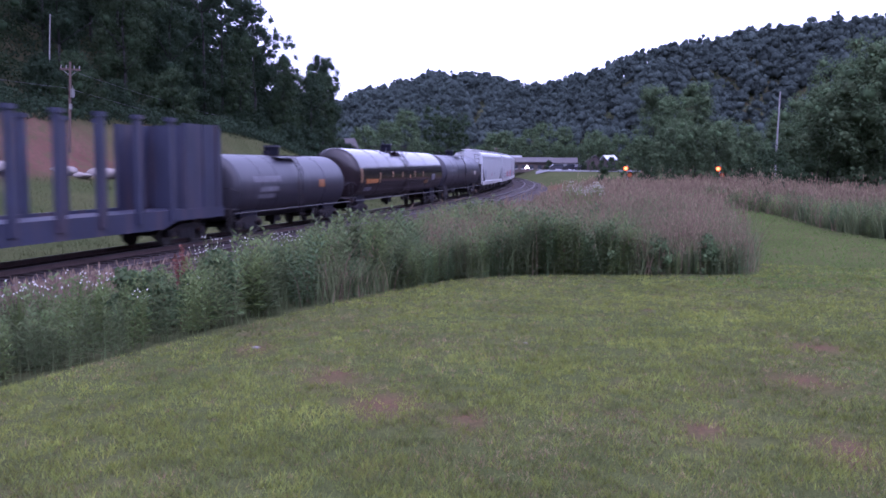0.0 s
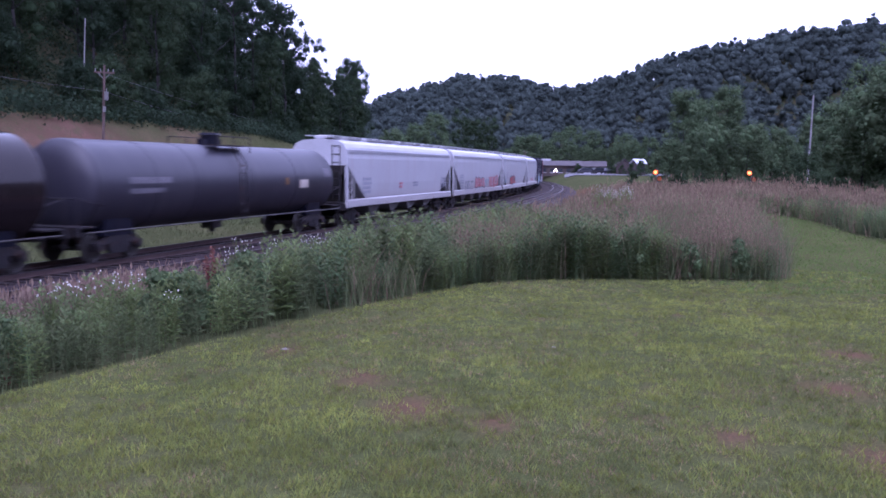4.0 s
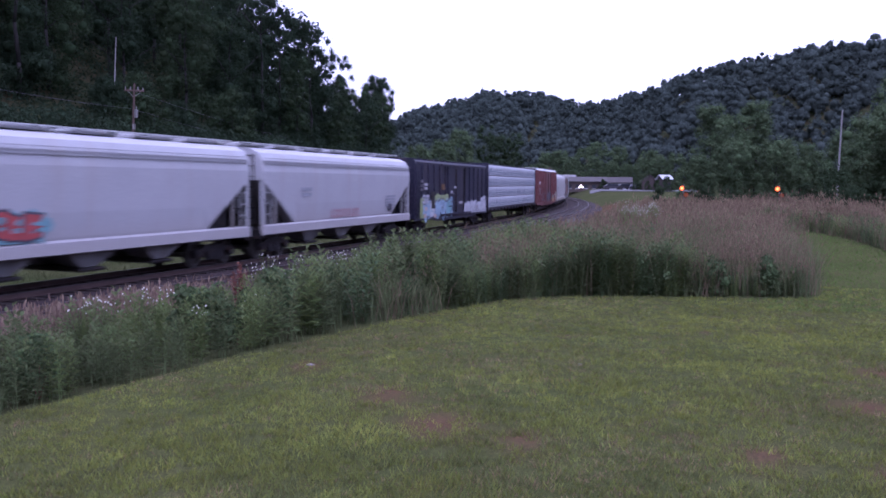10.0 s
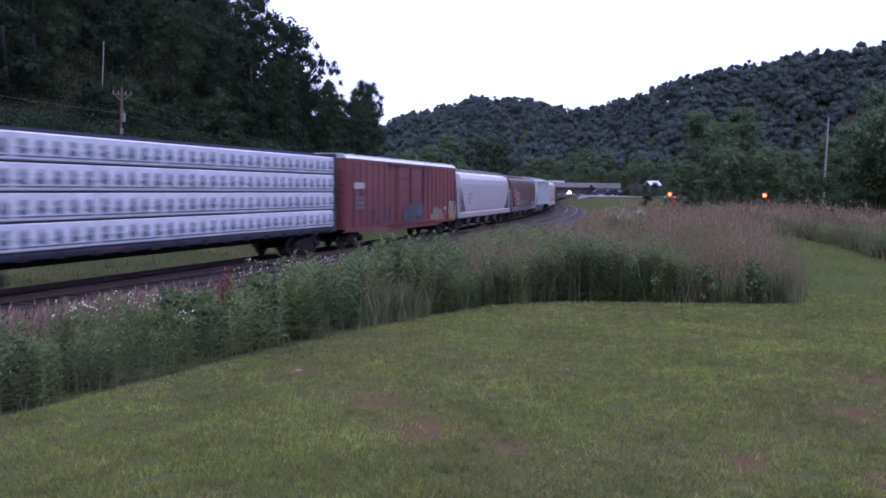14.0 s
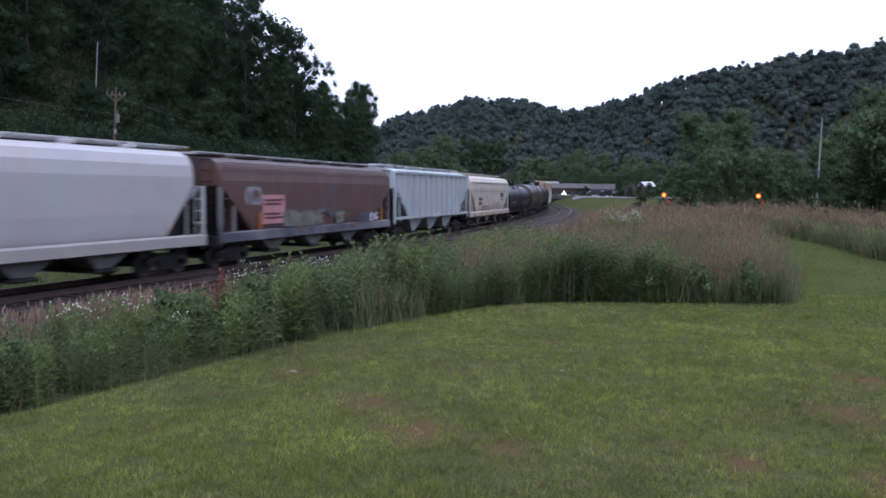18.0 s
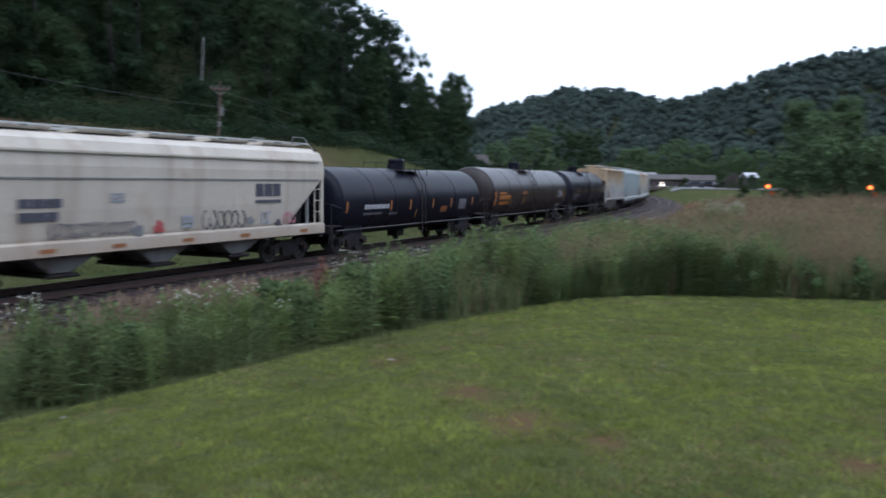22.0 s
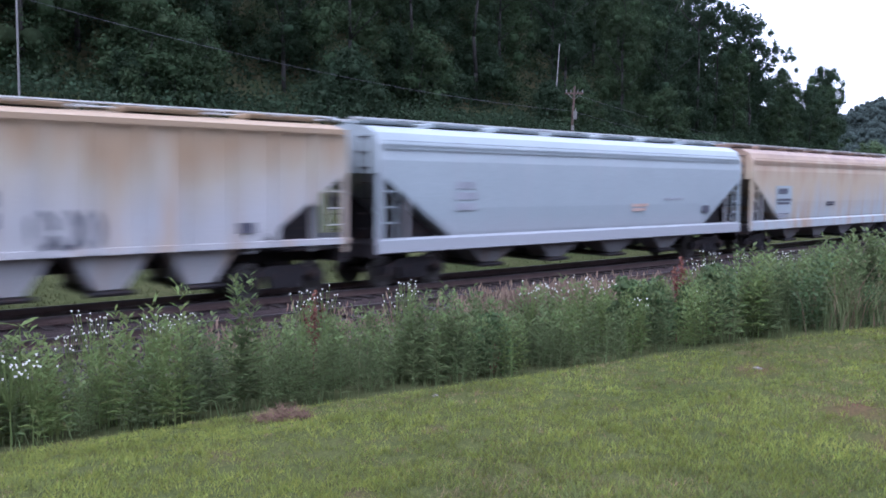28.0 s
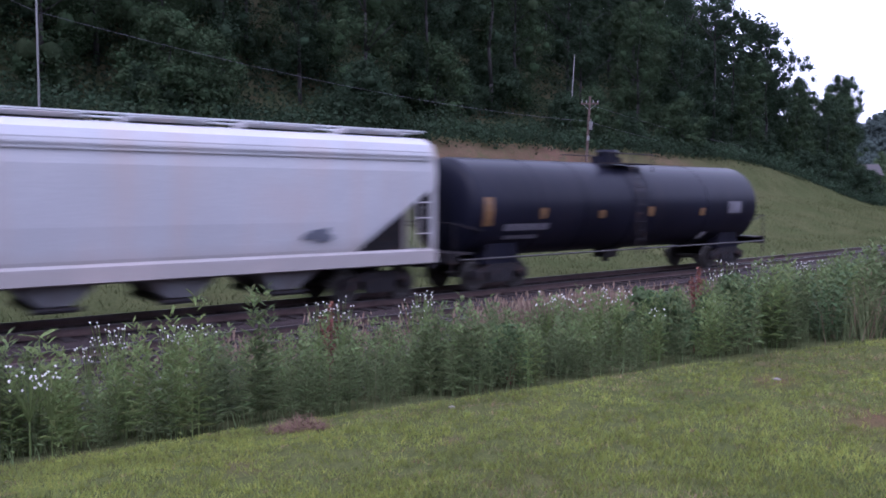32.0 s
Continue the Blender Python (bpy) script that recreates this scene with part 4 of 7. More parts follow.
def boxcar(length, label, mat, top=4.45, ribs=16, roofmat=None, doors=2.6, sillcut=True):
    """A box car: ribbed sides, two sliding doors a side, roof, fish-belly sill, end corrugations."""
    car = car_root(label, "box car")
    L = length / 2 - 0.45
    w = 1.46
    body = Build().prism([(-w, 1.0), (w, 1.0), (w, top - 0.22), (w - 0.08, top - 0.12), (0, top), (-w + 0.08, top - 0.12), (-w, top - 0.22)], -L, L)
    part("body", body, mat, car)
    rb = Build().prism([(-w - 0.03, top - 0.20), (w + 0.03, top - 0.20), (w - 0.05, top - 0.08), (0, top + 0.04), (-w + 0.05, top - 0.08)], -L - 0.02, L + 0.02)
    x = -L
    while x < L:
        rb.box(x + 0.5, 0, top - 0.03, 0.08, 2 * w - 0.1, 0.1)
        x += 1.2
    part("roof", rb, roofmat or mat, car)
    for y in (-1, 1):
        for i in range(ribs + 1):
            x = -L + 0.12 + (2 * L - 0.24) * i / ribs
            if abs(x) < doors + 0.05:
                continue
            b = Build().prism([(y * (w - 0.01), 1.05), (y * (w + 0.075), 1.10), (y * (w + 0.075), top - 0.32), (y * (w - 0.01), top - 0.24)], x - 0.06, x + 0.06)
            part("side_post", b, mat, car)
        for dx in (-doors / 2, doors / 2):
            b = Build().prism([(y * (w + 0.01), 1.12), (y * (w + 0.09), 1.14), (y * (w + 0.09), top - 0.34), (y * (w + 0.01), top - 0.32)], dx - doors / 2 + 0.04, dx + doors / 2 - 0.04)
            door = part("door", b, mat, car)
            for k in range(4):
                part("door_rib", Build().box(dx, y * (w + 0.105), 1.55 + k * 0.68, doors - 0.25, 0.04, 0.07), mat, door)
            g = Build()
            for q in (-0.55, -0.42):
                g.tube((dx + q * doors * 0.9 / 1.2, y * (w + 0.14), 1.2), (dx + q * doors * 0.9 / 1.2, y * (w + 0.14), top - 0.45), 0.022, n=6)
            part("lock_rod", g, M["steel"], door)
        b = Build().box(0, y * (w + 0.12), 1.06, 2 * doors + 3.0, 0.08, 0.1).box(0, y * (w + 0.12), top - 0.28, 2 * doors + 3.0, 0.08, 0.1)
        part("door_track", b, mat, car)
        cut = 0.72 if sillcut else 0.9
        b = Build().side([(-L, 1.02), (-L, 0.86), (-L + 2.9, 0.86), (-L + 4.2, cut), (L - 4.2, cut), (L - 2.9, 0.86), (L, 0.86), (L, 1.02)], y * w - 0.04, y * w + 0.04)
        part("side_sill", b, mat, car)
    for e in (-1, 1):
        b = Build()
        for k in range(9):
            b.box(e * (L + 0.02), 0, 1.3 + k * 0.32, 0.09, 2 * w - 0.3, 0.14)
        part("end_corrugation", b, mat, car)
        add_ladder(car, e * (L - 0.3), w + 0.1, 1.2, 3.6, mat)
    part("centre_sill", Build().box(0, 0, 0.9, 2 * L, 0.4, 0.3), M["steel"], car)
    add_trucks(car, L - 1.9)
    add_couplers(car, length / 2)
    return car


def centerbeam(length, label):
    """A centre-beam flat car loaded with wrapped lumber packs."""
    car = car_root(label, "flat car")
    L = length / 2 - 0.45
    part("deck", Build().prism([(-1.4, 0.98), (1.4, 0.98), (1.42, 1.08), (1.42, 1.16), (-1.42, 1.16), (-1.42, 1.08)], -L, L), M["blue_flat"], car)
    part("centre_sill", Build().box(0, 0, 0.85, 2 * L, 0.5, 0.4), M["steel"], car)
    top = 4.5
    b = Build().box(0, 0, top, 2 * L, 0.5, 0.16)
    part("top_chord", b, M["black_box"], car)
    for i in range(13):
        x = -L + 0.4 + (2 * L - 0.8) * i / 12
        part("centre_post", Build().box(x, 0, 2.8, 0.16, 0.14, 3.3), M["black_box"], car)
    for e in (-1, 1):
        head = part("bulkhead", Build().box(e * (L - 0.08), 0, 2.75, 0.16, 2.8, 3.6), M["black_box"], car)
        for k in range(6):
            part("bulkhead_rib", Build().box(e * (L + 0.02), 0, 1.3 + k * 0.55, 0.1, 2.7, 0.16), M["black_box"], head)
    # four tiers of packs, seven long, on each side
    wrap_l = (2 * L - 0.5) / 7
    for side in (-1, 1):
        for r in range(4):
            z0 = 1.20 + r * 0.805
            for c in range(7):
                x0 = -L + 0.25 + c * wrap_l
                p = Build()
                a, e2 = x0 + 0.02, x0 + wrap_l - 0.02
                y0, y1 = side * 0.14, side * 1.37
                lo, hi = min(y0, y1), max(y0, y1)
                cc = 0.04
                p.prism([(lo + cc, z0), (hi - cc, z0), (hi, z0 + cc), (hi, z0 + 0.76 - cc), (hi - cc, z0 + 0.76), (lo + cc, z0 + 0.76), (lo, z0 + 0.76 - cc), (lo, z0 + cc)], a, e2)
                pack = part("lumber_pack", p, M["wrap"], car)
                if side > 0:
                    g = Build()
                    for k in range(5):
                        xx = a + (e2 - a) * (k + 0.5) / 5
                        blob(g, xx, 1.378, z0 + 0.45, 0.12, 0.15, 31 * c + 7 * r + k, 8)
                        blob(g, xx, 1.377, z0 + 0.27, 0.20, 0.11, 17 * c + 5 * r + k, 8)
                    g.box((a + e2) / 2, 1.376, z0 + 0.12, (e2 - a) * 0.96, 0.01, 0.05)
                    part("wrap_print", g, M["wrapmark"], pack)
            bt = Build().box(0, side * 0.75, z0 - 0.02, 2 * L - 0.6, 1.2, 0.035)
            part("bearer", bt, M["steel"], car)
    for i in range(16):
        x = -L + 0.8 + (2 * L - 1.6) * i / 15
        for y in (-1.41, 1.41):
            part("winch", Build().box(x, y, 1.03, 0.28, 0.12, 0.18), M["steel"], car)
    add_trucks(car, L - 2.2)
    add_couplers(car, length / 2)
    return car


def log_flat(length, label):
    """A bulkhead flat car with tall stakes."""
    car = car_root(label, "flat car")
    L = length / 2 - 0.45
    part("deck", Build().prism([(-1.4, 0.98), (1.4, 0.98), (1.42, 1.22), (-1.42, 1.22)], -L, L), M["blue_flat"], car)
    for y in (-1, 1):
        part("side_sill", Build().side([(-L, 0.95), (-L + 3.0, 0.95), (-L + 4.0, 0.70), (L - 4.0, 0.70), (L - 3.0, 0.95), (L, 0.95), (L, 1.34), (-L, 1.34)], y * 1.45 - 0.05, y * 1.45 + 0.05), M["blue_flat"], car)
        n = 8
        for i in range(n):
            x = -L + 3.4 + (2 * L - 6.8) * i / (n - 1)
            s = Build().prism([(y * 1.50 - 0.09, 0.95), (y * 1.50 + 0.09, 0.95), (y * 1.50 + 0.07, 4.42), (y * 1.50 - 0.07, 4.42)], x - 0.15, x + 0.15)
            s.box(x, y * 1.5, 4.49, 0.38, 0.24, 0.14)
            part("stake", s, M["blue_flat"], car)
    for e in (-1, 1):
        head = part("bulkhead", Build().box(e * (L - 0.3), 0, 2.82, 0.18, 2.9, 3.25), M["blue_flat"], car)
        for yy in (-1.4, -0.7, 0, 0.7, 1.4):
            part("bulkhead_rib", Build().box(e * (L - 0.16), yy, 2.75, 0.16, 0.14, 3.1), M["blue_flat"], head)
        for y in (-1.44, 1.44):
            g = Build().side([(e * (L - 0.2), 1.3), (e * (L - 2.5), 1.3), (e * (L - 2.5), 4.42), (e * (L - 0.2), 4.42)], y - 0.03, y + 0.03)
            sheet = part("gusset", g, M["blue_flat"], car)
            for q in (0.35, 1.25, 2.4):
                part("stiffener", Build().side([(e * (L - q), 1.3), (e * (L - q - 0.14), 1.3), (e * (L - q - 0.14), 4.42), (e * (L - q), 4.42)], y - 0.08, y + 0.08), M["blue_flat"], sheet)
    part("centre_sill", Build().box(0, 0, 0.85, 2 * L, 0.5, 0.4), M["steel"], car)
    bars(car, L - 4.5, 1.52, 1.15, 1.6, 0.14, 1, M["lettering"])
    add_trucks(car, L - 1.9)
    add_couplers(car, length / 2)
    return car


LEN = [JOINTS[k + 1] - JOINTS[k] for k in range(23)]
CARS = []


def build_train():
    c = log_flat(LEN[0], "dark blue bulkhead flat car with tall side stakes, empty")
    CARS.append(c)
    r_, z_ = 1.40, 1.98
    c = tank(LEN[1], "short dark grey tank car with white stencils", M["tank_grey"], radius=r_, centre=z_, belt=False, railing=False)
    for k, (x0, x1, z0, z1) in enumerate(((1.8, 4.4, 2.2, 2.46), (2.1, 3.9, 1.78, 2.0), (2.5, 4.0, 1.5, 1.68))):
        shell_text(c, r_, z_, x0, x1, z0, z1, "stencil_dim", k)
    shell_mark(c, r_, z_, -3.0, -2.3, 1.85, 2.23, "mark_orange", "placard")
    CARS.append(c)
    r_, z_ = 1.55, 2.33
    c = tank(LEN[2], "long glossy black tank car with orange markings", M["tank_gloss"], radius=r_, centre=z_)
    for x0, x1, z0, z1 in ((9.2, 9.6, 1.95, 2.75), (5.9, 6.2, 1.9, 2.5), (3.35, 3.6, 2.18, 2.56), (1.2, 1.45, 2.18, 2.5), (-1.8, -1.55, 2.15, 2.56), (-4.0, -3.75, 2.15, 2.5)):
        shell_mark(c, r_, z_, x0, x1, z0, z1, "yellow")
    shell_text(c, r_, z_, 6.4, 8.6, 1.88, 2.14, "orange", 3)
    shell_text(c, r_, z_, 7.3, 8.6, 1.45, 1.68, "stencil_dim", 4)
    shell_mark(c, r_, z_, -0.65, 0.25, 2.04, 2.32, "mark_orange", "placard")
    shell_text(c, r_, z_, -5.5, -4.4, 1.68, 1.9, "yellow", 5)
    shell_mark(c, r_, z_, -7.3, -6.3, 1.86, 2.3, "stencil_dim", "placard")
    CARS.append(c)
    r_, z_ = 1.46, 2.32
    c = tank(LEN[3], "weathered dark grey tank car", M["tank_grey"], radius=r_, centre=z_, belt=False)
    for k, (x0, x1, z0, z1) in enumerate(((4.5, 6.7, 2.4, 2.6), (4.9, 6.7, 2.08, 2.24), (-7.9, -7.2, 2.5, 2.9))):
        shell_text(c, r_, z_, x0, x1, z0, z1, "stencil_dim", k)
    shell_mark(c, r_, z_, -5.5, -4.7, 2.05, 2.4, "cream", "placard", "pale yellow placard")
    shell_mark(c, r_, z_, -3.7, -3.4, 2.2, 2.5, "yellow")
    CARS.append(c)
    # four white pellet hoppers
    c = hopper(LEN[4], "white four-bay covered hopper car, clean sides", M["white"], bays=4)
    bars(c, 6.8, 1.512, 2.35, 1.3, 0.15, 4, M["g_grey"])
    bars(c, 1.3, 1.512, 2.05, 0.7, 0.13, 2, M["g_pink"])
    bars(c, -1.5, 1.512, 2.06, 1.1, 0.11, 2, M["g_grey"])
    bars(c, -7.7, 1.512, 2.25, 1.2, 0.10, 4, M["g_grey"])
    part("placard", Build().box(-7.3, 1.515, 1.75, 0.5, 0.02, 0.3), M["letter_dark"], c)
    CARS.append(c)
    c = hopper(LEN[5], "white covered hopper car with red and grey graffiti", M["white"], bays=4)
    for z in (2.42, 2.02, 1.62):
        bars(c, 7.0, 1.512, z, 1.3, 0.11, 2, M["g_grey"])
    scrawl(c, 3.2, 6.0, 1.36, 1.95, 1.518, "g_steel", 4, 0.09)
    piece(c, 3.3, 5.9, 1.38, 1.85, 1.515, ["white", "g_grey", "white"], 5, outline="g_grey")
    piece(c, -1.4, 2.3, 1.42, 2.15, 1.515, ["g_red", "g_pink", "g_pink"], 6, outline="g_steel")
    scrawl(c, -3.5, -1.5, 1.45, 2.0, 1.518, "g_teal", 8, 0.08)
    piece(c, -7.6, -3.6, 1.42, 2.15, 1.515, ["g_pink", "g_red", "g_pink", "g_grey"], 7, outline="g_red")
    CARS.append(c)
    c = hopper(LEN[6], "white covered hopper car with red and teal graffiti", M["white"], bays=4)
    bars(c, 6.2, 1.512, 2.55, 0.9, 0.16, 3, M["g_grey"])
    rolled_field(c, 0.9, 4.7, 1.37, 1.62, 1.513, "g_teal", 10)
    piece(c, 0.7, 4.6, 1.45, 2.12, 1.518, ["g_red", "g_red", "g_red", "g_pink"], 11, halo="g_teal", outline="letter_dark")
    bars(c, 7.6, 1.512, 1.7, 1.0, 0.2, 1, M["g_teal"])
    CARS.append(c)
    c = hopper(LEN[7], "white covered hopper car with faint stencils", M["white"], bays=3)
    bars(c, 4.2, 1.512, 2.7, 1.0, 0.15, 2, M["g_grey"])
    scrawl(c, -1.0, 2.0, 1.42, 1.8, 1.515, "g_pink", 12, 0.03)
    bars(c, -5.0, 1.512, 2.3, 1.3, 0.1, 4, M["g_grey"])
    part("placard", Build().box(-4.9, 1.515, 1.75, 0.5, 0.02, 0.35), M["letter_dark"], c)
    CARS.append(c)
    c = boxcar(LEN[8], "black ribbed box car with pale blue and white graffiti", M["black_box"], top=4.38, ribs=14, doors=1.85)
    y_ = 1.545
    rolled_field(c, 1.5, 5.0, 1.7, 2.3, y_, "g_green", 19)
    rolled_field(c, 6.4, 7.3, 0.98, 2.05, y_, "g_green", 20)
    rolled_field(c, 0.6, 1.9, 1.02, 1.6, y_, "g_olive", 18)
    piece(c, 1.3, 6.3, 0.98, 1.95, y_ + 0.006, ["g_blue", "g_blue", "g_white", "g_teal"], 21, halo="g_blue")
    piece(c, 5.7, 6.9, 1.75, 2.3, y_ + 0.006, ["g_white", "g_grey"], 25)
    part("graffiti_block", Build().box(4.95, y_ + 0.03, 2.0, 0.62, 0.008, 1.0), M["sig_black"], c, "black painted-out block")
    for x, z in ((6.3, 1.5), (6.5, 1.1), (4.6, 1.05)):
        part("graffiti_fleck", Build().box(x, y_ + 0.03, z, 0.42, 0.008, 0.22), M["g_peach"], c)
    rolled_field(c, -7.75, -1.95, 0.98, 1.72, y_, "g_white", 22)
    rolled_field(c, -7.75, -6.3, 1.6, 2.05, y_, "g_white", 23)
    piece(c, -7.6, -3.4, 1.05, 1.75, y_ + 0.006, ["g_white", "g_white", "g_peach", "g_grey"], 24, outline="g_grey")
    bars(c, 6.25, y_, 2.92, 0.7, 0.15, 2, M["lettering"])
    bars(c, 7.0, y_, 3.1, 0.4, 0.16, 3, M["stencil_dim"])
    part("placard", Build().box(2.85, y_, 2.78, 0.6, 0.02, 0.34), M["yellow"], c)
    for x, z, w in ((0.4, 2.75, 0.5), (1.2, 2.45, 0.4), (-0.9, 1.75, 0.8)):
        part("placard", Build().box(x, 1.60, z, w, 0.02, 0.16), M["lettering"], c)
    CARS.append(c)
    CARS.append(centerbeam(LEN[9], "centre-beam flat car stacked with white wrapped lumber"))
    c = boxcar(LEN[10], "oxide red ribbed box car with a silver roof", M["red"], top=4.6, ribs=22, roofmat=M["silver"], doors=2.2)
    y_ = 1.56
    rolled_field(c, -6.1, -4.0, 1.05, 1.85, y_, "g_olive", 31)
    rolled_field(c, -9.1, -7.5, 0.98, 2.1, y_, "g_olive", 32)
    scrawl(c, -9.0, -7.4, 1.1, 2.2, y_ + 0.006, "g_peach", 33, 0.09)
    for x, z in ((-6.1, 1.2), (-3.75, 1.25), (-7.7, 1.25), (-5.0, 1.15)):
        part("graffiti_fleck", Build().box(x, y_ + 0.012, z, 0.42, 0.008, 0.42), M["orange"], c)
    bars(c, -6.6, y_, 1.75, 0.5, 0.16, 1, M["lettering"])
    piece(c, -1.9, 1.4, 1.15, 2.0, 1.61, ["letter_dark", "g_steel"], 34, outline="letter_dark")
    scrawl(c, 2.8, 6.4, 1.2, 2.1, y_, "letter_dark", 35, 0.07)
    bars(c, 7.6, y_, 3.1, 1.6, 0.3, 1, M["lettering"])
    bars(c, 7.6, y_, 2.5, 1.2, 0.16, 3, M["stencil_dim"])
    CARS.append(c)
    c = hopper(LEN[11], "white cylindrical covered hopper car", M["white_dirty"], bays=4, lines=False, top=4.35, curved=True)
    bars(c, 5.8, 1.512, 2.6, 1.2, 0.18, 3, M["g_grey"])
    CARS.append(c)
    c = hopper(LEN[12], "brown covered hopper car with graffiti along the sill", M["brown"], bays=3, lines=True, cut=2.2, top=4.22, sill=M["g_steel"])
    y_ = 1.515
    part("panel", Build().box(4.5, y_, 2.14, 1.8, 0.02, 1.15), M["g_pink"], c, "faded pink panel")
    bars(c, 4.5, 1.53, 2.5, 1.5, 0.10, 2, M["brown"])
    bars(c, 4.5, 1.53, 1.95, 1.5, 0.10, 2, M["brown"])
    scrawl(c, 5.5, 6.6, 2.35, 3.0, y_, "g_grey", 40, 0.12)
    for x in (5.55, -7.1):
        part("reflector", Build().box(x, y_, 1.7, 0.3, 0.014, 0.7), M["mark_orange"], c)
    rolled_field(c, 0.2, 3.6, 1.38, 1.85, y_, "g_olive", 41)
    piece(c, -0.1, 3.6, 1.38, 2.05, y_ + 0.006, ["g_olive", "g_olive", "g_steel", "g_grey"], 42, outline="letter_dark")
    piece(c, -2.8, -1.4, 1.4, 1.9, y_, ["g_olive", "brown"], 43, outline="letter_dark")
    piece(c, -5.3, -4.0, 1.38, 1.78, y_, ["letter_dark", "g_steel"], 45)
    piece(c, -6.6, -5.5, 1.38, 1.78, y_, ["g_white", "g_grey"], 46, outline="brown")
    for k, (rx, rz) in enumerate(((0.62, 0.7), (0.36, 0.42))):
        ring = Build()
        blob(ring, -0.75, y_ + 0.004 * k, 2.35, rx, rz, 44, 20)
        part("emblem", ring, M["brown" if k else "letter_dark"], c, "round dark emblem")
    sill_marks(c, 1.54, 1.22, (2.0, -0.6, -3.5), "yellow")
    CARS.append(c)
    c = hopper(LEN[13], "light grey hopper car with vertical side posts", M["grey"], bays=3, ribs=12, lines=False, round_side=False, cut=2.3, top=4.32, hung=True, lift=0.2)
    bars(c, 4.2, 1.53, 2.4, 1.6, 0.2, 2, M["lettering"])
    CARS.append(c)
    c = hopper(LEN[14], "cream covered hopper car with a dark block emblem", M["cream"], bays=3, lines=False, cut=2.2, top=4.22)
    y_ = 1.512
    em = Build()
    for k in range(3):
        x = -4.1 - k * 0.47
        em.box(x, y_, 2.58, 0.40, 0.012, 0.42)
        em.box(x - 0.03, y_ + 0.01, 2.58, 0.16, 0.012, 0.14 if k != 1 else 0.08)
    em.box(-4.57, y_, 2.2, 1.37, 0.012, 0.10)
    part("emblem", em, M["letter_dark"], c, "dark block emblem with underline")
    bars(c, 4.4, y_, 2.3, 1.4, 0.22, 2, M["letter_dark"])
    bars(c, 2.0, y_, 2.5, 0.5, 0.06, 3, M["g_grey"])
    scrawl(c, 1.4, 4.2, 1.42, 1.78, y_, "letter_dark", 50, 0.035)
    scrawl(c, -3.35, -1.3, 1.4, 1.95, y_, "letter_dark", 51, 0.05)
    scrawl(c, -4.75, -4.2, 1.42, 1.85, y_, "g_grey", 52, 0.07)
    scrawl(c, -6.1, -5.4, 1.42, 1.78, y_, "g_pink", 53, 0.06)
    for x, z, rx, rz, mk in ((1.3, 1.48, 0.22, 0.17, "dark_slope"), (0.5, 1.55, 0.2, 0.18, "g_red"), (-3.6, 1.58, 0.2, 0.14, "dark_slope"), (-5.1, 1.45, 0.18, 0.12, "letter_dark")):
        fl = Build()
        blob(fl, x, y_, z, rx, rz, int(x * 10) + 60, 10)
        part("graffiti_fleck", fl, M[mk], c)
    bars(c, -0.7, y_, 1.8, 0.6, 0.09, 3, M["g_grey"])
    sill_marks(c, 1.54, 1.12, (6.6, 4.3, 2.0, -0.65, -3.3, -6.6))
    part("bead", Build().box(0, 1.505, 2.92, LEN[14] - 1.6, 0.05, 0.045), M["dark_slope"], c)
    part("eave", Build().box(0, 1.50, 3.60, LEN[14] - 1.5, 0.07, 0.06), M["cream"], c)
    for e in (-1, 1):
        rail = Build()
        for y in (-0.9, 0.9):
            rail.tube((e * (LEN[14] / 2 - 0.5), y * 1.5, 3.7), (e * (LEN[14] / 2 - 0.9), y, 4.46), 0.022, n=6)
            rail.tube((e * (LEN[14] / 2 - 0.9), y, 4.46), (e * (LEN[14] / 2 - 1.6), y, 4.46), 0.022, n=6)
            rail.tube((e * (LEN[14] / 2 - 1.6), y, 4.46), (e * (LEN[14] / 2 - 1.6), y, 4.2), 0.022, n=6)
        part("roof_handrail", rail, M["polegrey"], c)
    CARS.append(c)
    r_, z_ = 1.42, 2.05
    c = tank(LEN[15], "black tank car with white stencils and orange marks", M["tank_black"], radius=r_, centre=z_)
    shell_text(c, r_, z_, 3.3, 5.5, 1.74, 1.93, "lettering", 6)
    shell_text(c, r_, z_, 3.9, 5.5, 1.5, 1.6, "stencil_dim", 7)
    shell_text(c, r_, z_, 2.4, 3.2, 1.45, 1.56, "stencil_dim", 8)
    for x in (6.9, 3.15, 1.24, -1.2, -3.35, -6.15):
        shell_mark(c, r_, z_, x - 0.09, x + 0.09, 1.64, 2.08, "mark_orange")
    shell_mark(c, r_, z_, -2.95, -2.2, 1.42, 1.7, "mark_orange", "placard")
    shell_mark(c, r_, z_, -5.3, -4.35, 1.5, 2.02, "stencil_dim", "placard")
    shell_mark(c, r_, z_, 0.25, 0.6, 1.26, 1.62, "yellow", "placard")
    CARS.append(c)
    r_, z_ = 1.53, 2.2
    c = tank(LEN[16], "dusty black tank car with orange stencil", M["tank_brown"], radius=r_, centre=z_)
    shell_mark(c, r_, z_, 7.8, 8.2, 1.58, 2.35, "mark_orange")
    for k, (x0, x1, z0, z1) in enumerate(((6.1, 7.3, 2.2, 2.3), (5.25, 7.3, 1.88, 2.12), (5.5, 7.25, 1.58, 1.76))):
        shell_text(c, r_, z_, x0, x1, z0, z1, "orange", 10 + k)
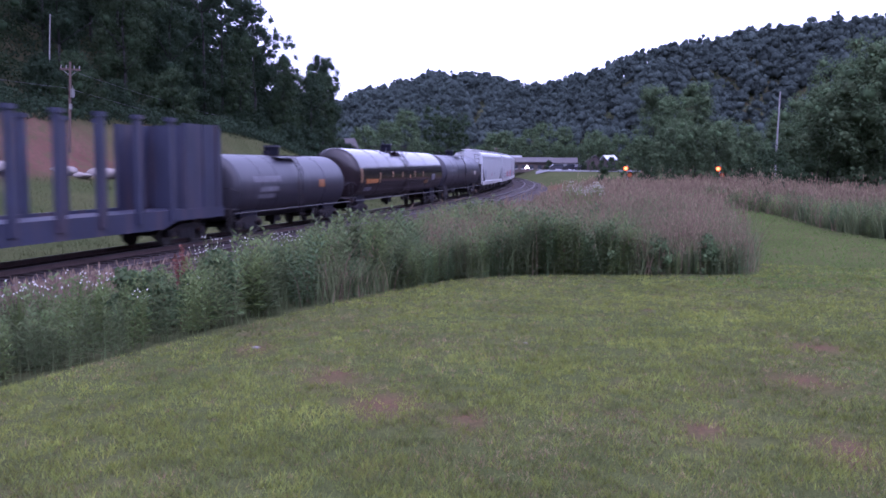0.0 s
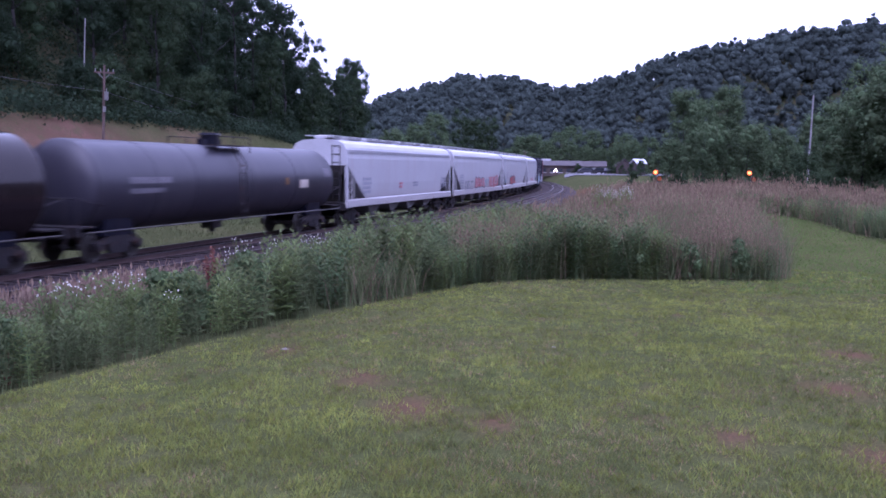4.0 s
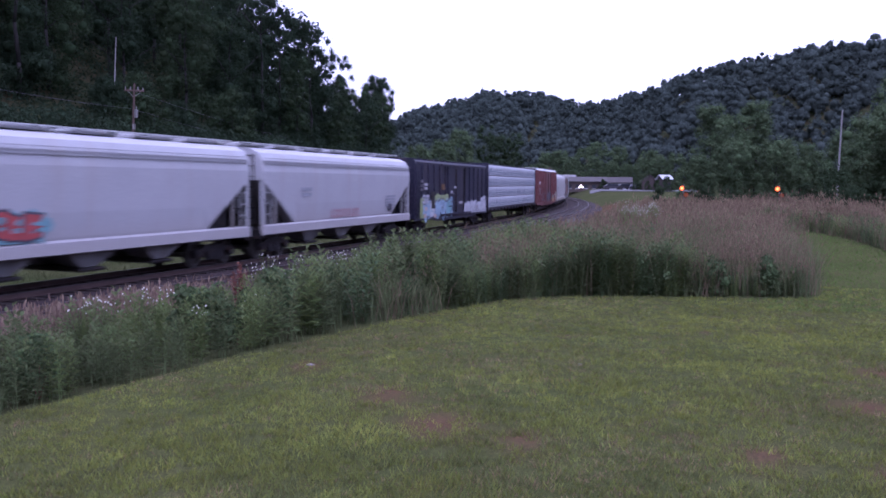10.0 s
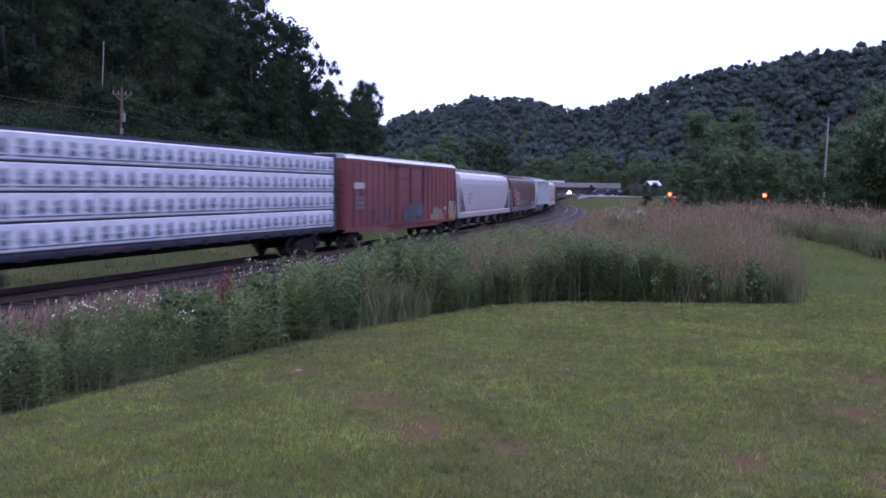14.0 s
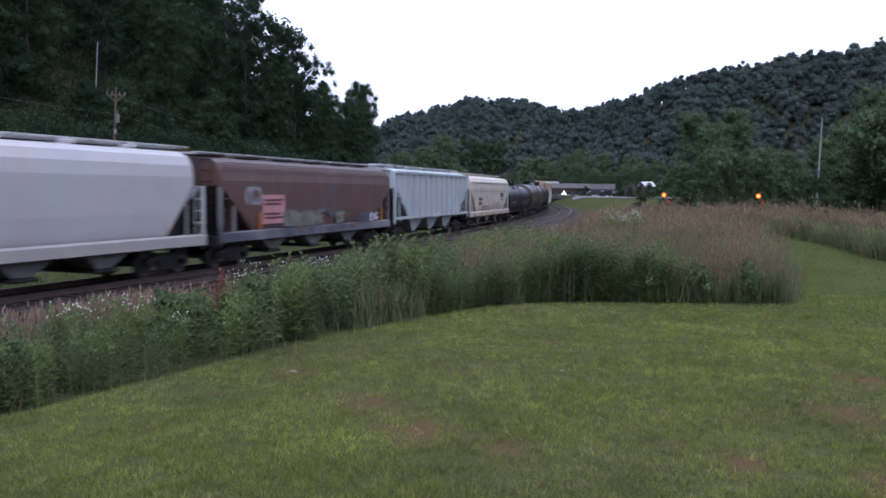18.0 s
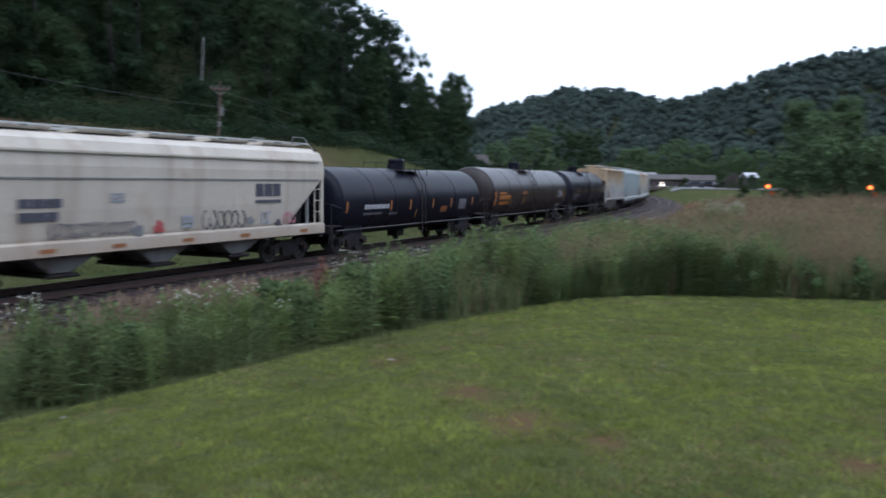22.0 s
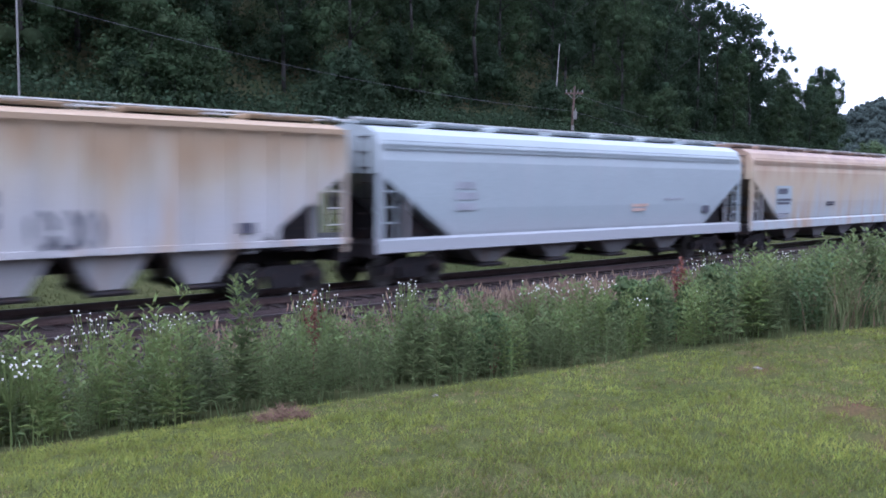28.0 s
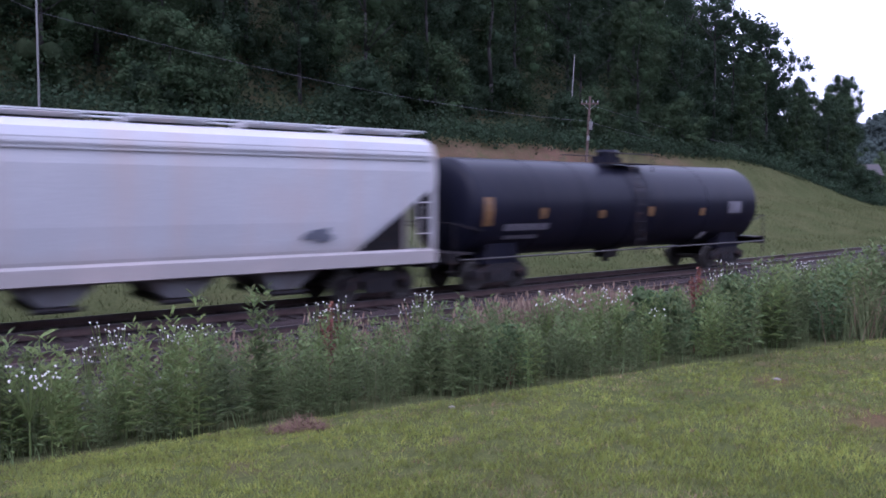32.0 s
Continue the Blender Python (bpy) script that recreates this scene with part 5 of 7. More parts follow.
    for x0, x1, z0, z1 in ((4.9, 5.3, 1.5, 1.86), (2.25, 2.7, 1.52, 1.97), (-0.4, -0.05, 1.55, 1.96), (-3.55, -3.2, 1.5, 1.97), (-7.3, -7.0, 1.7, 2.3)):
        shell_mark(c, r_, z_, x0, x1, z0, z1, "yellow")
    shell_text(c, r_, z_, 1.8, 2.9, 2.14, 2.32, "mark_orange", 13)
    shell_mark(c, r_, z_, -6.7, -5.7, 1.82, 2.32, "stencil_dim", "placard")
    shell_mark(c, r_, z_, -6.5, -6.15, 1.1, 1.4, "lettering", "placard")
    CARS.append(c)
    r_, z_ = 1.45, 2.32
    c = tank(LEN[17], "plain black tank car with small orange squares", M["tank_black"], radius=r_, centre=z_)
    for x0, x1, z0, z1 in ((4.0, 4.4, 2.1, 2.44), (1.13, 1.5, 2.1, 2.45), (-1.5, -1.17, 2.08, 2.44), (-4.5, -4.2, 2.06, 2.44), (-6.85, -6.5, 1.98, 2.72)):
        shell_mark(c, r_, z_, x0, x1, z0, z1, "yellow")
    shell_text(c, r_, z_, 3.7, 5.6, 1.8, 2.0, "stencil_dim", 14)
    shell_text(c, r_, z_, 4.3, 5.6, 1.54, 1.68, "stencil_dim", 15)
    shell_text(c, r_, z_, -1.6, -0.8, 1.67, 1.77, "stencil_dim", 16)
    shell_text(c, r_, z_, -2.9, -2.3, 1.62, 1.76, "stencil_dim", 17)
    shell_mark(c, r_, z_, -5.1, -4.7, 1.1, 1.42, "lettering", "placard")
    shell_mark(c, r_, z_, -6.35, -5.5, 2.05, 2.5, "stencil_dim", "placard")
    CARS.append(c)
    c = hopper(LEN[18], "rust-streaked pale hopper car with side posts", M["rusty"], bays=3, ribs=9, lines=False, round_side=False, cut=2.2, top=4.4, hung=True, lift=0.2)
    for x in (3.3, 2.55):
        for z in (2.45, 2.02):
            part("placard", Build().box(x, 1.53, z, 0.5, 0.014, 0.3), M["letter_dark"], c)
    scrawl(c, 0.3, 1.7, 1.45, 2.2, 1.53, "g_steel", 61, 0.12)
    part("placard", Build().box(-2.9, 1.53, 1.75, 0.5, 0.014, 0.24), M["letter_dark"], c)
    CARS.append(c)
    c = hopper(LEN[19], "blue-white four-bay covered hopper car", M["white_b"], bays=4)
    bars(c, 5.9, 1.512, 2.75, 0.9, 0.2, 3, M["g_grey"])
    bars(c, -2.3, 1.515, 2.1, 0.9, 0.1, 2, M["g_peach"])
    bars(c, -4.4, 1.512, 2.3, 1.3, 0.07, 1, M["g_grey"])
    part("placard", Build().box(-6.5, 1.515, 1.9, 0.45, 0.02, 0.28), M["letter_dark"], c)
    CARS.append(c)
    c = hopper(LEN[20], "rust-washed pale covered hopper car", M["rusty_b"], bays=4)
    part("panel", Build().box(6.1, 1.508, 2.2, 1.5, 0.012, 1.2), M["white_b"], c, "clean repainted panel")
    bars(c, 6.15, 1.518, 2.56, 1.0, 0.24, 1, M["letter_dark"])
    bars(c, 6.05, 1.518, 2.2, 1.35, 0.1, 2, M["letter_dark"])
    bars(c, 6.1, 1.518, 1.62, 1.1, 0.08, 2, M["g_grey"])
    bars(c, 1.2, 1.512, 2.05, 0.9, 0.07, 2, M["letter_dark"])
    bars(c, -6.6, 1.512, 2.4, 1.0, 0.06, 4, M["g_grey"])
    part("placard", Build().box(-6.6, 1.515, 1.66, 0.5, 0.02, 0.26), M["letter_dark"], c)
    CARS.append(c)
    c = hopper(LEN[21], "stained white covered hopper car", M["white_dirty"], bays=4)
    fl = Build()
    blob(fl, -4.6, 1.515, 1.8, 0.42, 0.16, 71, 12)
    part("graffiti_fleck", fl, M["g_steel"], c)
    bars(c, 5.0, 1.512, 2.2, 1.0, 0.16, 2, M["lettering"])
    CARS.append(c)
    r_, z_ = 1.48, 2.4
    c = tank(LEN[22], "black tank car at the end of the train", M["tank_black"], radius=r_, centre=z_)
    for x0, x1, z0, z1 in ((6.95, 7.3, 1.9, 2.72), (4.7, 4.95, 2.08, 2.4), (1.9, 2.18, 2.06, 2.3), (-0.75, -0.45, 2.08, 2.4), (-3.9, -3.6, 2.06, 2.32)):
        shell_mark(c, r_, z_, x0, x1, z0, z1, "yellow")
    shell_text(c, r_, z_, 4.5, 6.4, 1.74, 1.94, "stencil_dim", 18)
    shell_text(c, r_, z_, 4.9, 6.3, 1.48, 1.6, "stencil_dim", 19)
    shell_mark(c, r_, z_, -4.6, -4.25, 1.15, 1.42, "lettering", "placard")
    shell_mark(c, r_, z_, -6.4, -5.5, 2.12, 2.56, "stencil_dim", "placard")
    CARS.append(c)


build_train()


def car_pose(k, t):
    mid = (JOINTS[k] + JOINTS[k + 1]) / 2 - gone(t)
    half = LEN[k] / 2 - 2.2
    a, b = spot(mid - half), spot(mid + half)
    p, q = (a + b) / 2, a - b
    return Matrix.Translation(p) @ Matrix.Rotation(math.atan2(q.y, q.x), 4, "Z")


# ---- trees ----
def leaf_cards(centres, radii, per, size, rs, flat=0.0):
    """Small folded leaf clumps scattered through balls: vertices and quads."""
    n = len(centres) * per
    c = np.repeat(centres, per, 0)
    r = np.repeat(radii, per)
    u = rs.normal(size=(n, 3))
    u /= np.linalg.norm(u, axis=1)[:, None]
    p = c + u * (r * (0.5 + 0.85 * rs.uniform(0, 1, n) ** 0.8))[:, None]
    nrm = u + rs.normal(scale=0.55, size=(n, 3)) + np.array([0, 0, 0.35])
    nrm /= np.linalg.norm(nrm, axis=1)[:, None]
    t = np.cross(nrm, rs.normal(size=(n, 3)))
    t /= np.linalg.norm(t, axis=1)[:, None]
    w = np.cross(nrm, t)
    a = (size * rs.uniform(0.6, 1.35, n))[:, None]
    b = a * rs.uniform(0.45, 0.8, n)[:, None]
    v = np.stack([p - t * a, p - w * b + nrm * a * 0.18, p + t * a, p + w * b - nrm * a * 0.12], 1)
    f = np.arange(4 * n).reshape(-1, 4)
    return v.reshape(-1, 3), f


ICO = {}


def ico(detail=2):
    if detail not in ICO:
        bm = bmesh.new()
        bmesh.ops.create_icosphere(bm, subdivisions=detail, radius=1)
        ICO[detail] = np.array([tuple(v.co) for v in bm.verts]), np.array([tuple(v.index for v in f.verts) for f in bm.faces])
        bm.free()
    return ICO[detail]


def crown_mesh(name, height, width, base, mat, seed, clumps=58, per=120, leaf=0.125, shape="round", core_at=0.48, lump=0.27):
    rs = np.random.default_rng(seed)
    cs, rr = [], []
    while len(cs) < clumps:
        h = rs.uniform(0, 1)
        if shape == "cone":
            lim = width * (1.02 - h) * 0.95 + 0.25
        elif shape == "bush":
            lim = width * math.sqrt(max(0.05, 1 - h * h))
        else:
            lim = width * (math.sin(math.pi * (0.14 + 0.70 * h)) ** 0.8)
        a = rs.uniform(0, 2 * math.pi)
        q = lim * math.sqrt(rs.uniform(0.12, 1)) * (0.82 + 0.3 * math.sin(3 * a + seed) * math.cos(2.3 * a + 4 * h))
        cs.append((q * math.cos(a), q * math.sin(a), base + h * (height - base)))
        rr.append(rs.uniform(0.55, 1.15) * min(width * lump, 0.42 * lim + 0.25))
    cs, rr = np.array(cs), np.array(rr)
    v, f = leaf_cards(cs, rr, per, leaf, rs)
    iv, jf = ico()
    core = cs[:, None] + iv[None] * (rr * core_at)[:, None, None] * rs.uniform(0.82, 1.12, (len(cs), len(iv), 1))
    cf = (jf[None] + len(iv) * np.arange(len(cs))[:, None, None]).reshape(-1, 3)
    cf4 = np.concatenate([cf, cf[:, 2:]], 1) + len(v)
    me = bpy.data.meshes.new(name)
    allv = np.concatenate([v, core.reshape(-1, 3)])
    me.from_pydata(allv.tolist(), [], f.tolist() + (cf + len(v)).tolist())
    me.materials.append(mat)
    flat = np.ones(len(f) + len(cf), bool)
    flat[:len(f)] = False
    me.polygons.foreach_set("use_smooth", flat)
    return me


def trunk_mesh(name, height, r, seed, limbs=5):
    rs = random.Random(seed)
    b = Build()
    pts = [Vector((0, 0, -0.5))]
    for i in range(1, 6):
        pts.append(Vector((rs.uniform(-0.15, 0.15) * i * 0.4, rs.uniform(-0.15, 0.15) * i * 0.4, height * i / 5)))
    for i in range(5):
        b.tube(pts[i], pts[i + 1], r * (1 - 0.17 * i), r * (1 - 0.17 * (i + 1)), 8)
    for k in range(limbs):
        i = rs.randint(2, 4)
        a = rs.uniform(0, 6.28)
        e = pts[i] + Vector((math.cos(a), math.sin(a), 0.75)) * height * rs.uniform(0.16, 0.28)
        b.tube(pts[i], e, r * 0.36, r * 0.1, 6)
    me = b.mesh(name, True)
    me.materials.append(M["bark"])
    return me


TREES = {}


def tree_kind(key, label, height, width, base, mat, seed, category="tree", **kw):
    TREES[key] = (trunk_mesh(key + "_trunk", height * 0.8, 0.009 * height + 0.03, seed, 3), crown_mesh(key + "_crown", height, width, base, M[mat], seed, **kw), label, category)


tree_kind("tall_a", "tall broadleaf forest tree with dark summer foliage", 15, 3.5, 0.7, "leaf", 1, per=210, leaf=0.088)
tree_kind("tall_b", "narrow broadleaf forest tree with dense green crown", 17, 3.0, 0.8, "leaf_b", 2, per=210, leaf=0.088)
tree_kind("tall_c", "spreading forest tree with lighter leaves", 13, 4.0, 0.6, "leaf", 3, per=210, leaf=0.088)
tree_kind("tall_d", "straight pine with ragged dark crown", 18, 2.8, 3.0, "leaf_b", 4, shape="cone", clumps=70, per=190, leaf=0.088)
tree_kind("airy", "thin-crowned tree showing sky between its branches", 15, 3.9, 3.0, "leaf_b", 5, clumps=84, per=34, leaf=0.2, core_at=0.25, lump=0.17)
tree_kind("bush", "leafy undergrowth bush on the hillside", 3.4, 2.6, 0.2, "leaf_b", 6, "bush", shape="bush", clumps=24, per=150, leaf=0.085)
tree_kind("bush_b", "vine-covered shrub with lighter leaves", 4.4, 2.4, 0.2, "leaf", 7, "bush", shape="bush", clumps=24, per=150, leaf=0.085)
tree_kind("round", "full rounded meadow tree", 11, 4.2, 0.6, "leaf_c", 8, clumps=110, per=130, leaf=0.105, lump=0.22)
tree_kind("meadow", "tall leafy tree at the meadow's edge", 13, 4.0, 0.4, "leaf_c", 9, clumps=120, per=130, leaf=0.105, lump=0.21)
tree_kind("spire", "tall narrow leafy tree in the meadow clump", 13, 2.7, 0.5, "leaf_c", 19, clumps=95, per=130, leaf=0.105, lump=0.27)
tree_kind("willow", "light green tree beside the meadow", 9, 3.6, 0.3, "leaf_c", 10, clumps=110, per=130, leaf=0.10, lump=0.21)


def plant_tree(key, x, y, scale=1.0, turn=0.0, group="", sink=0.0, name="tree", label=""):
    tm, cm, lab, cat = TREES[key]
    root = tagged(new(name if cat == "tree" else "bush"), label or lab, cat, group)
    root.location = (x, y, gz(x, y) - sink)
    root.rotation_euler.z = turn
    root.scale = (scale, scale, scale * random.uniform(0.92, 1.1))
    part("trunk" if cat == "tree" else "stem", tm, M["bark"], root)
    part("crown" if cat == "tree" else "foliage", cm, M["leaf"], root)
    return root


def at_az(az, r):
    """A place by compass angle (degrees, left positive) and distance."""
    return -r * math.sin(radians(az)), r * math.cos(radians(az))


def build_forest():
    placed = 0
    for i in range(2600):
        if placed >= 250:
            break
        s = random.uniform(-70, 190)
        d = -28.5 - random.random() ** 1.3 * 56
        p = spot(s, d)
        az = math.degrees(math.atan2(-p.x, p.y))
        if p.y < 0 or az > 62 or az < 3.2:
            continue
        if any((p.x - q[0]) ** 2 + (p.y - q[1]) ** 2 < (3.6 + 0.012 * q[2]) ** 2 for q in FOREST):
            continue
        if az < 4.2:
            q = math.hypot(p.x, p.y)
            p.x, p.y = at_az(4.2 + (4.2 - az) * 0.6, q)
        FOREST.append((p.x, p.y, math.hypot(p.x, p.y)))
        key = random.choice(["tall_a", "tall_a", "tall_b", "tall_b", "tall_c", "tall_d"])
        plant_tree(key, p.x, p.y, random.uniform(0.75, 1.15), random.uniform(0, 6.28), "forest trees on the hill", 0.3)
        placed += 1
    n = 0
    for i in range(3000):
        if n >= 170:
            break
        s, d = random.uniform(-60, 185), -24.5 - random.random() ** 1.6 * 40
        p = spot(s, d)
        az = math.degrees(math.atan2(-p.x, p.y))
        if p.y < 0 or az > 60 or az < 2.8:
            continue
        plant_tree(random.choice(["bush", "bush", "bush_b"]), p.x, p.y, random.uniform(0.7, 1.35), random.uniform(0, 6.28), "undergrowth on the hillside", 0.25)
        n += 1


def undergrowth():
    """Vines and saplings that cover the hillside between the trees."""
    rs = np.random.default_rng(31)
    n = 34000
    s, d = rs.uniform(-62, 130, n), -22.6 - 50 * rs.uniform(0, 1, n) ** 1.4
    p = np.array([spot(a, b) for a, b in zip(s, d)])
    z = ground_z(p[:, 0], p[:, 1])
    lumpy = 0.5 + 0.6 * (0.5 + 0.5 * ripple(p[:, 0], p[:, 1], 0.5, 1.0)) * rs.uniform(0.3, 1.6, n)
    c = np.stack([p[:, 0], p[:, 1], z + lumpy * 0.6], -1)
    v, f = leaf_cards(c, lumpy * 0.85, 8, 0.125, rs)
    tagged(new("hillside_vines", quick_mesh("hillside_vines", v, f, M["leaf_b"])), "vines and saplings covering the wooded hillside", "undergrowth", kind="stuff")


FOREST = []
build_forest()
undergrowth()
# the thin-crowned trees that stand out against the sky
for az_, r_, sc_ in ((9.4, 118, 1.12), (8.2, 124, 1.0), (10.8, 112, 1.15)):
    plant_tree("airy", -r_ * math.sin(radians(az_)), r_ * math.cos(radians(az_)), sc_, az_, "thin-crowned trees on the hill", 0.3)


def far_woods():
    """The wooded hills across the valley, as many crowns in one sheet of woods."""
    rs = np.random.default_rng(21)
    iv, jf = ico(1)
    n = 3500
    az = rs.uniform(-40, 14, n * 3)
    r = 430.0 - 100.0 * smooth01(-az, 9, 16) - 185 + 215 * rs.uniform(0, 1, n * 3) ** 0.8
    x, y = -r * np.sin(np.radians(az)), r * np.cos(np.radians(az))
    s, d = along(x, y)
    ok = ~((d < -20) & (s < 205)) & ((np.abs(d - 2) > 14) | (r > 262))
    x, y, r = x[ok][:n], y[ok][:n], r[ok][:n]
    z = ground_z(x, y)
    low = (z > 3.0) & (r > 246)
    x, y, z, r = x[low], y[low], z[low], r[low]
    # each tree is a crown of seven uneven clumps round a plain middle
    k, per = len(x), 8
    m = per * k
    wide = np.repeat(rs.uniform(1.7, 3.0, k), per)
    high = np.repeat(rs.uniform(6.5, 11.0, k), per)
    u = rs.uniform(0.25, 1.0, m)
    a2, q = rs.uniform(0, 6.28, m), np.sqrt(rs.uniform(0.1, 1, m)) * wide * np.sqrt(np.clip(1.15 - u, 0.1, 1)) * 1.25
    rad = wide * rs.uniform(0.40, 0.72, m)
    middle = np.arange(m) % per == 0
    u, q, rad = np.where(middle, 0.42, u), np.where(middle, 0, q), np.where(middle, wide * 1.25, rad)
    centre = np.stack([np.repeat(x, per) + q * np.cos(a2), np.repeat(y, per) + q * np.sin(a2), np.repeat(z, per) + high * u * 0.82], -1)
    core = iv[None] * rad[:, None, None] * rs.uniform(0.7, 1.15, (m, len(iv), 1)) * 0.7 + centre[:, None]
    cf = (jf[None] + len(iv) * np.arange(m)[:, None, None]).reshape(-1, 3)
    v2, f2 = leaf_cards(centre, rad * 0.9, 20, 0.33, rs)
    me = quick_mesh("far_woods_core", core.reshape(-1, 3), cf, M["farleaf_hazed"], True)
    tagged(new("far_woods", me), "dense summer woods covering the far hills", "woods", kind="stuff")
    tagged(new("far_leaves", quick_mesh("far_leaves", v2, f2, M["farleaf_hazed"])), "outer leaves of the woods on the far hills", "woods", kind="stuff")


far_woods()


def meadow_trees():
    # the dark clump behind the crossing signals, and the trees at the field's edge
    for az, r, key, sc in ((-17.0, 94, "spire", 0.84), (-19.6, 94, "spire", 0.88), (-18.2, 88, "willow", 0.80), (-20.8, 88, "willow", 0.80), (-22.2, 92, "round", 0.60), (-23.2, 94, "round", 0.45), (-16.0, 90, "round", 0.50), (-18.4, 104, "meadow", 0.78), (-21.2, 104, "round", 0.70), (-24.6, 100, "round", 0.80),
                          (-27.3, 60, "willow", 0.86), (-29.0, 60, "round", 0.8), (-31.0, 58, "willow", 1.1), (-33.0, 60, "meadow", 0.9), (-28.2, 70, "round", 0.85), (-35.5, 58, "willow", 1.1), (-26.2, 74, "willow", 0.7)):
        x, y = at_az(az, r)
        plant_tree(key, x, y, sc, az * 3, "trees at the meadow's edge", 0.4)
    for az, r, key, sc in ((-2.8, 250, "tall_a", 1.25), (-4.6, 250, "tall_a", 1.1), (-3.7, 246, "tall_c", 1.3), (-1.9, 230, "willow", 1.1), (-6.8, 262, "willow", 1.35), (-9.2, 262, "round", 1.0), (-10.0, 270, "round", 1.0), (-5.6, 246, "round", 0.8), (-6.9, 250, "willow", 0.95), (-8.2, 248, "round", 0.75), (-9.6, 244, "round", 0.85), (-10.8, 240, "willow", 0.9), (-11.9, 238, "willow", 0.75), (-12.9, 232, "round", 0.7), (-13.9, 228, "willow", 0.9), (-14.8, 224, "round", 0.8), (-7.6, 262, "round", 1.0), (-11.4, 256, "round", 1.0), (-13.2, 250, "round", 1.0), (0.4, 262, "round", 1.3), (1.8, 250, "willow", 1.4), (-0.8, 280, "round", 1.4)):
        x, y = at_az(az, r)
        plant_tree(key, x, y, sc, az * 5, "trees among the far houses", 0.5)
    for az, r, sc in ((-14.0, 82, 0.5), (-16.6, 79, 0.55), (-18.0, 80, 0.5), (-22.6, 76, 0.6), (-23.6, 77, 0.75), (-24.6, 66, 0.6), (-26.4, 58, 0.55), (-24.3, 51, 0.66), (-12.5, 202, 0.55), (-13.2, 199, 0.5), (-13.8, 197, 0.6), (-14.4, 194, 0.7), (-10.3, 214, 0.6)):
        x, y = at_az(az, r)
        plant_tree("bush_b", x, y, sc, az, "bushes at the meadow's edge", 0.2)


meadow_trees()


# ---- poles and wires ----
def utility_pole(x, y, height, label, arm=True, lean=0.0, mat="pole", radius=0.13, transformer=False):
    root = tagged(new("utility_pole"), label, "utility pole")
    root.location = (x, y, gz(x, y))
    root.rotation_euler = (0, radians(lean), 0)
    part("post", Build().tube((0, 0, -0.6), (0, 0, height), radius, radius * 0.68, 10), M[mat], root)
    if arm:
        part("crossarm", Build().box(0, 0, height - 0.5, 1.3, 0.1, 0.11), M[mat], root)
        for q in (-0.58, -0.25, 0.25, 0.58):
            part("insulator", Build().tube((q, 0, height - 0.44), (q, 0, height - 0.24), 0.045, 0.03, 8), M["polegrey"], root)
        for e in (-1, 1):
            part("arm_brace", Build().tube((e * 0.45, 0, height - 0.55), (0, 0, height - 0.95), 0.02, n=6), M["polegrey"], root)
    if transformer:
        tr = part("transformer", Build().tube((0.2, -0.1, height - 2.3), (0.2, -0.1, height - 1.75), 0.13, n=12), M["polegrey"], root)
        part("bushing", Build().tube((0.2, -0.1, height - 1.75), (0.2, -0.1, height - 1.55), 0.03, n=8), M["polegrey"], tr)
        part("fuse_box", Build().box(0.1, -0.16, height - 2.9, 0.16, 0.14, 0.35), M["polegrey"], root)
    return root


PX, PY = at_az(19.85, 62)
utility_pole(PX, PY, 5.9, "weathered wooden utility pole with crossarm and transformer", lean=2.5, transformer=True, radius=0.11)
QX, QY = at_az(54.0, 41)
utility_pole(QX, QY, 10.6, "tall grey wooden utility pole before the forest", arm=False, mat="polegrey", radius=0.055)
TX, TY = at_az(20.9, 74)
utility_pole(TX, TY, 7.1, "slim grey pole standing among the hillside trees", arm=False, mat="polepale", radius=0.06, lean=3)
RX, RY = at_az(-24.3, 54)
utility_pole(RX, RY, 6.3, "pale slim pole beside the meadow trees", arm=False, lean=1.5, mat="polepale", radius=0.06)
FAR_POLES = [(at_az(a, r), h) for a, r, h in ((-6.9, 235, 8.5), (-9.3, 245, 8.0), (-5.0, 240, 8.0), (4.3, 185, 8.0), (3.0, 225, 8.5))]
for (px_, py_), h_ in FAR_POLES:
    utility_pole(px_, py_, h_, "distant utility pole by the road", radius=0.16)


def wire(a, b, sag, label="thin power cable hung between poles"):
    a, b = Vector(a), Vector(b)
    n = 24
    pts = [a.lerp(b, i / n) - Vector((0, 0, 4 * sag * (i / n) * (1 - i / n))) for i in range(n + 1)]
    w = Build()
    w.loft([[p + Vector((0, 0.009 * math.cos(q), 0.009 * math.sin(q))) for q in (0, 2.1, 4.2)] for p in pts])
    tagged(new("power_cable", w.mesh("power_cable")), label, "cable", "power cables").data.materials.append(M["wire"])


pz, qz = gz(PX, PY), gz(QX, QY)
NX, NY = at_az(4.3, 185)
LX, LY = at_az(70, 60)
wire((QX, QY, qz + 6.6), (PX, PY, pz + 4.2), 0.7)
wire((PX, PY, pz + 5.4), (NX, NY, gz(NX, NY) + 8.0), 1.6)
wire((PX, PY, pz + 4.2), (NX, NY, gz(NX, NY) + 7.0), 1.8)
wire((QX, QY, qz + 6.6), (LX, LY, gz(LX, LY) + 9), 0.8)


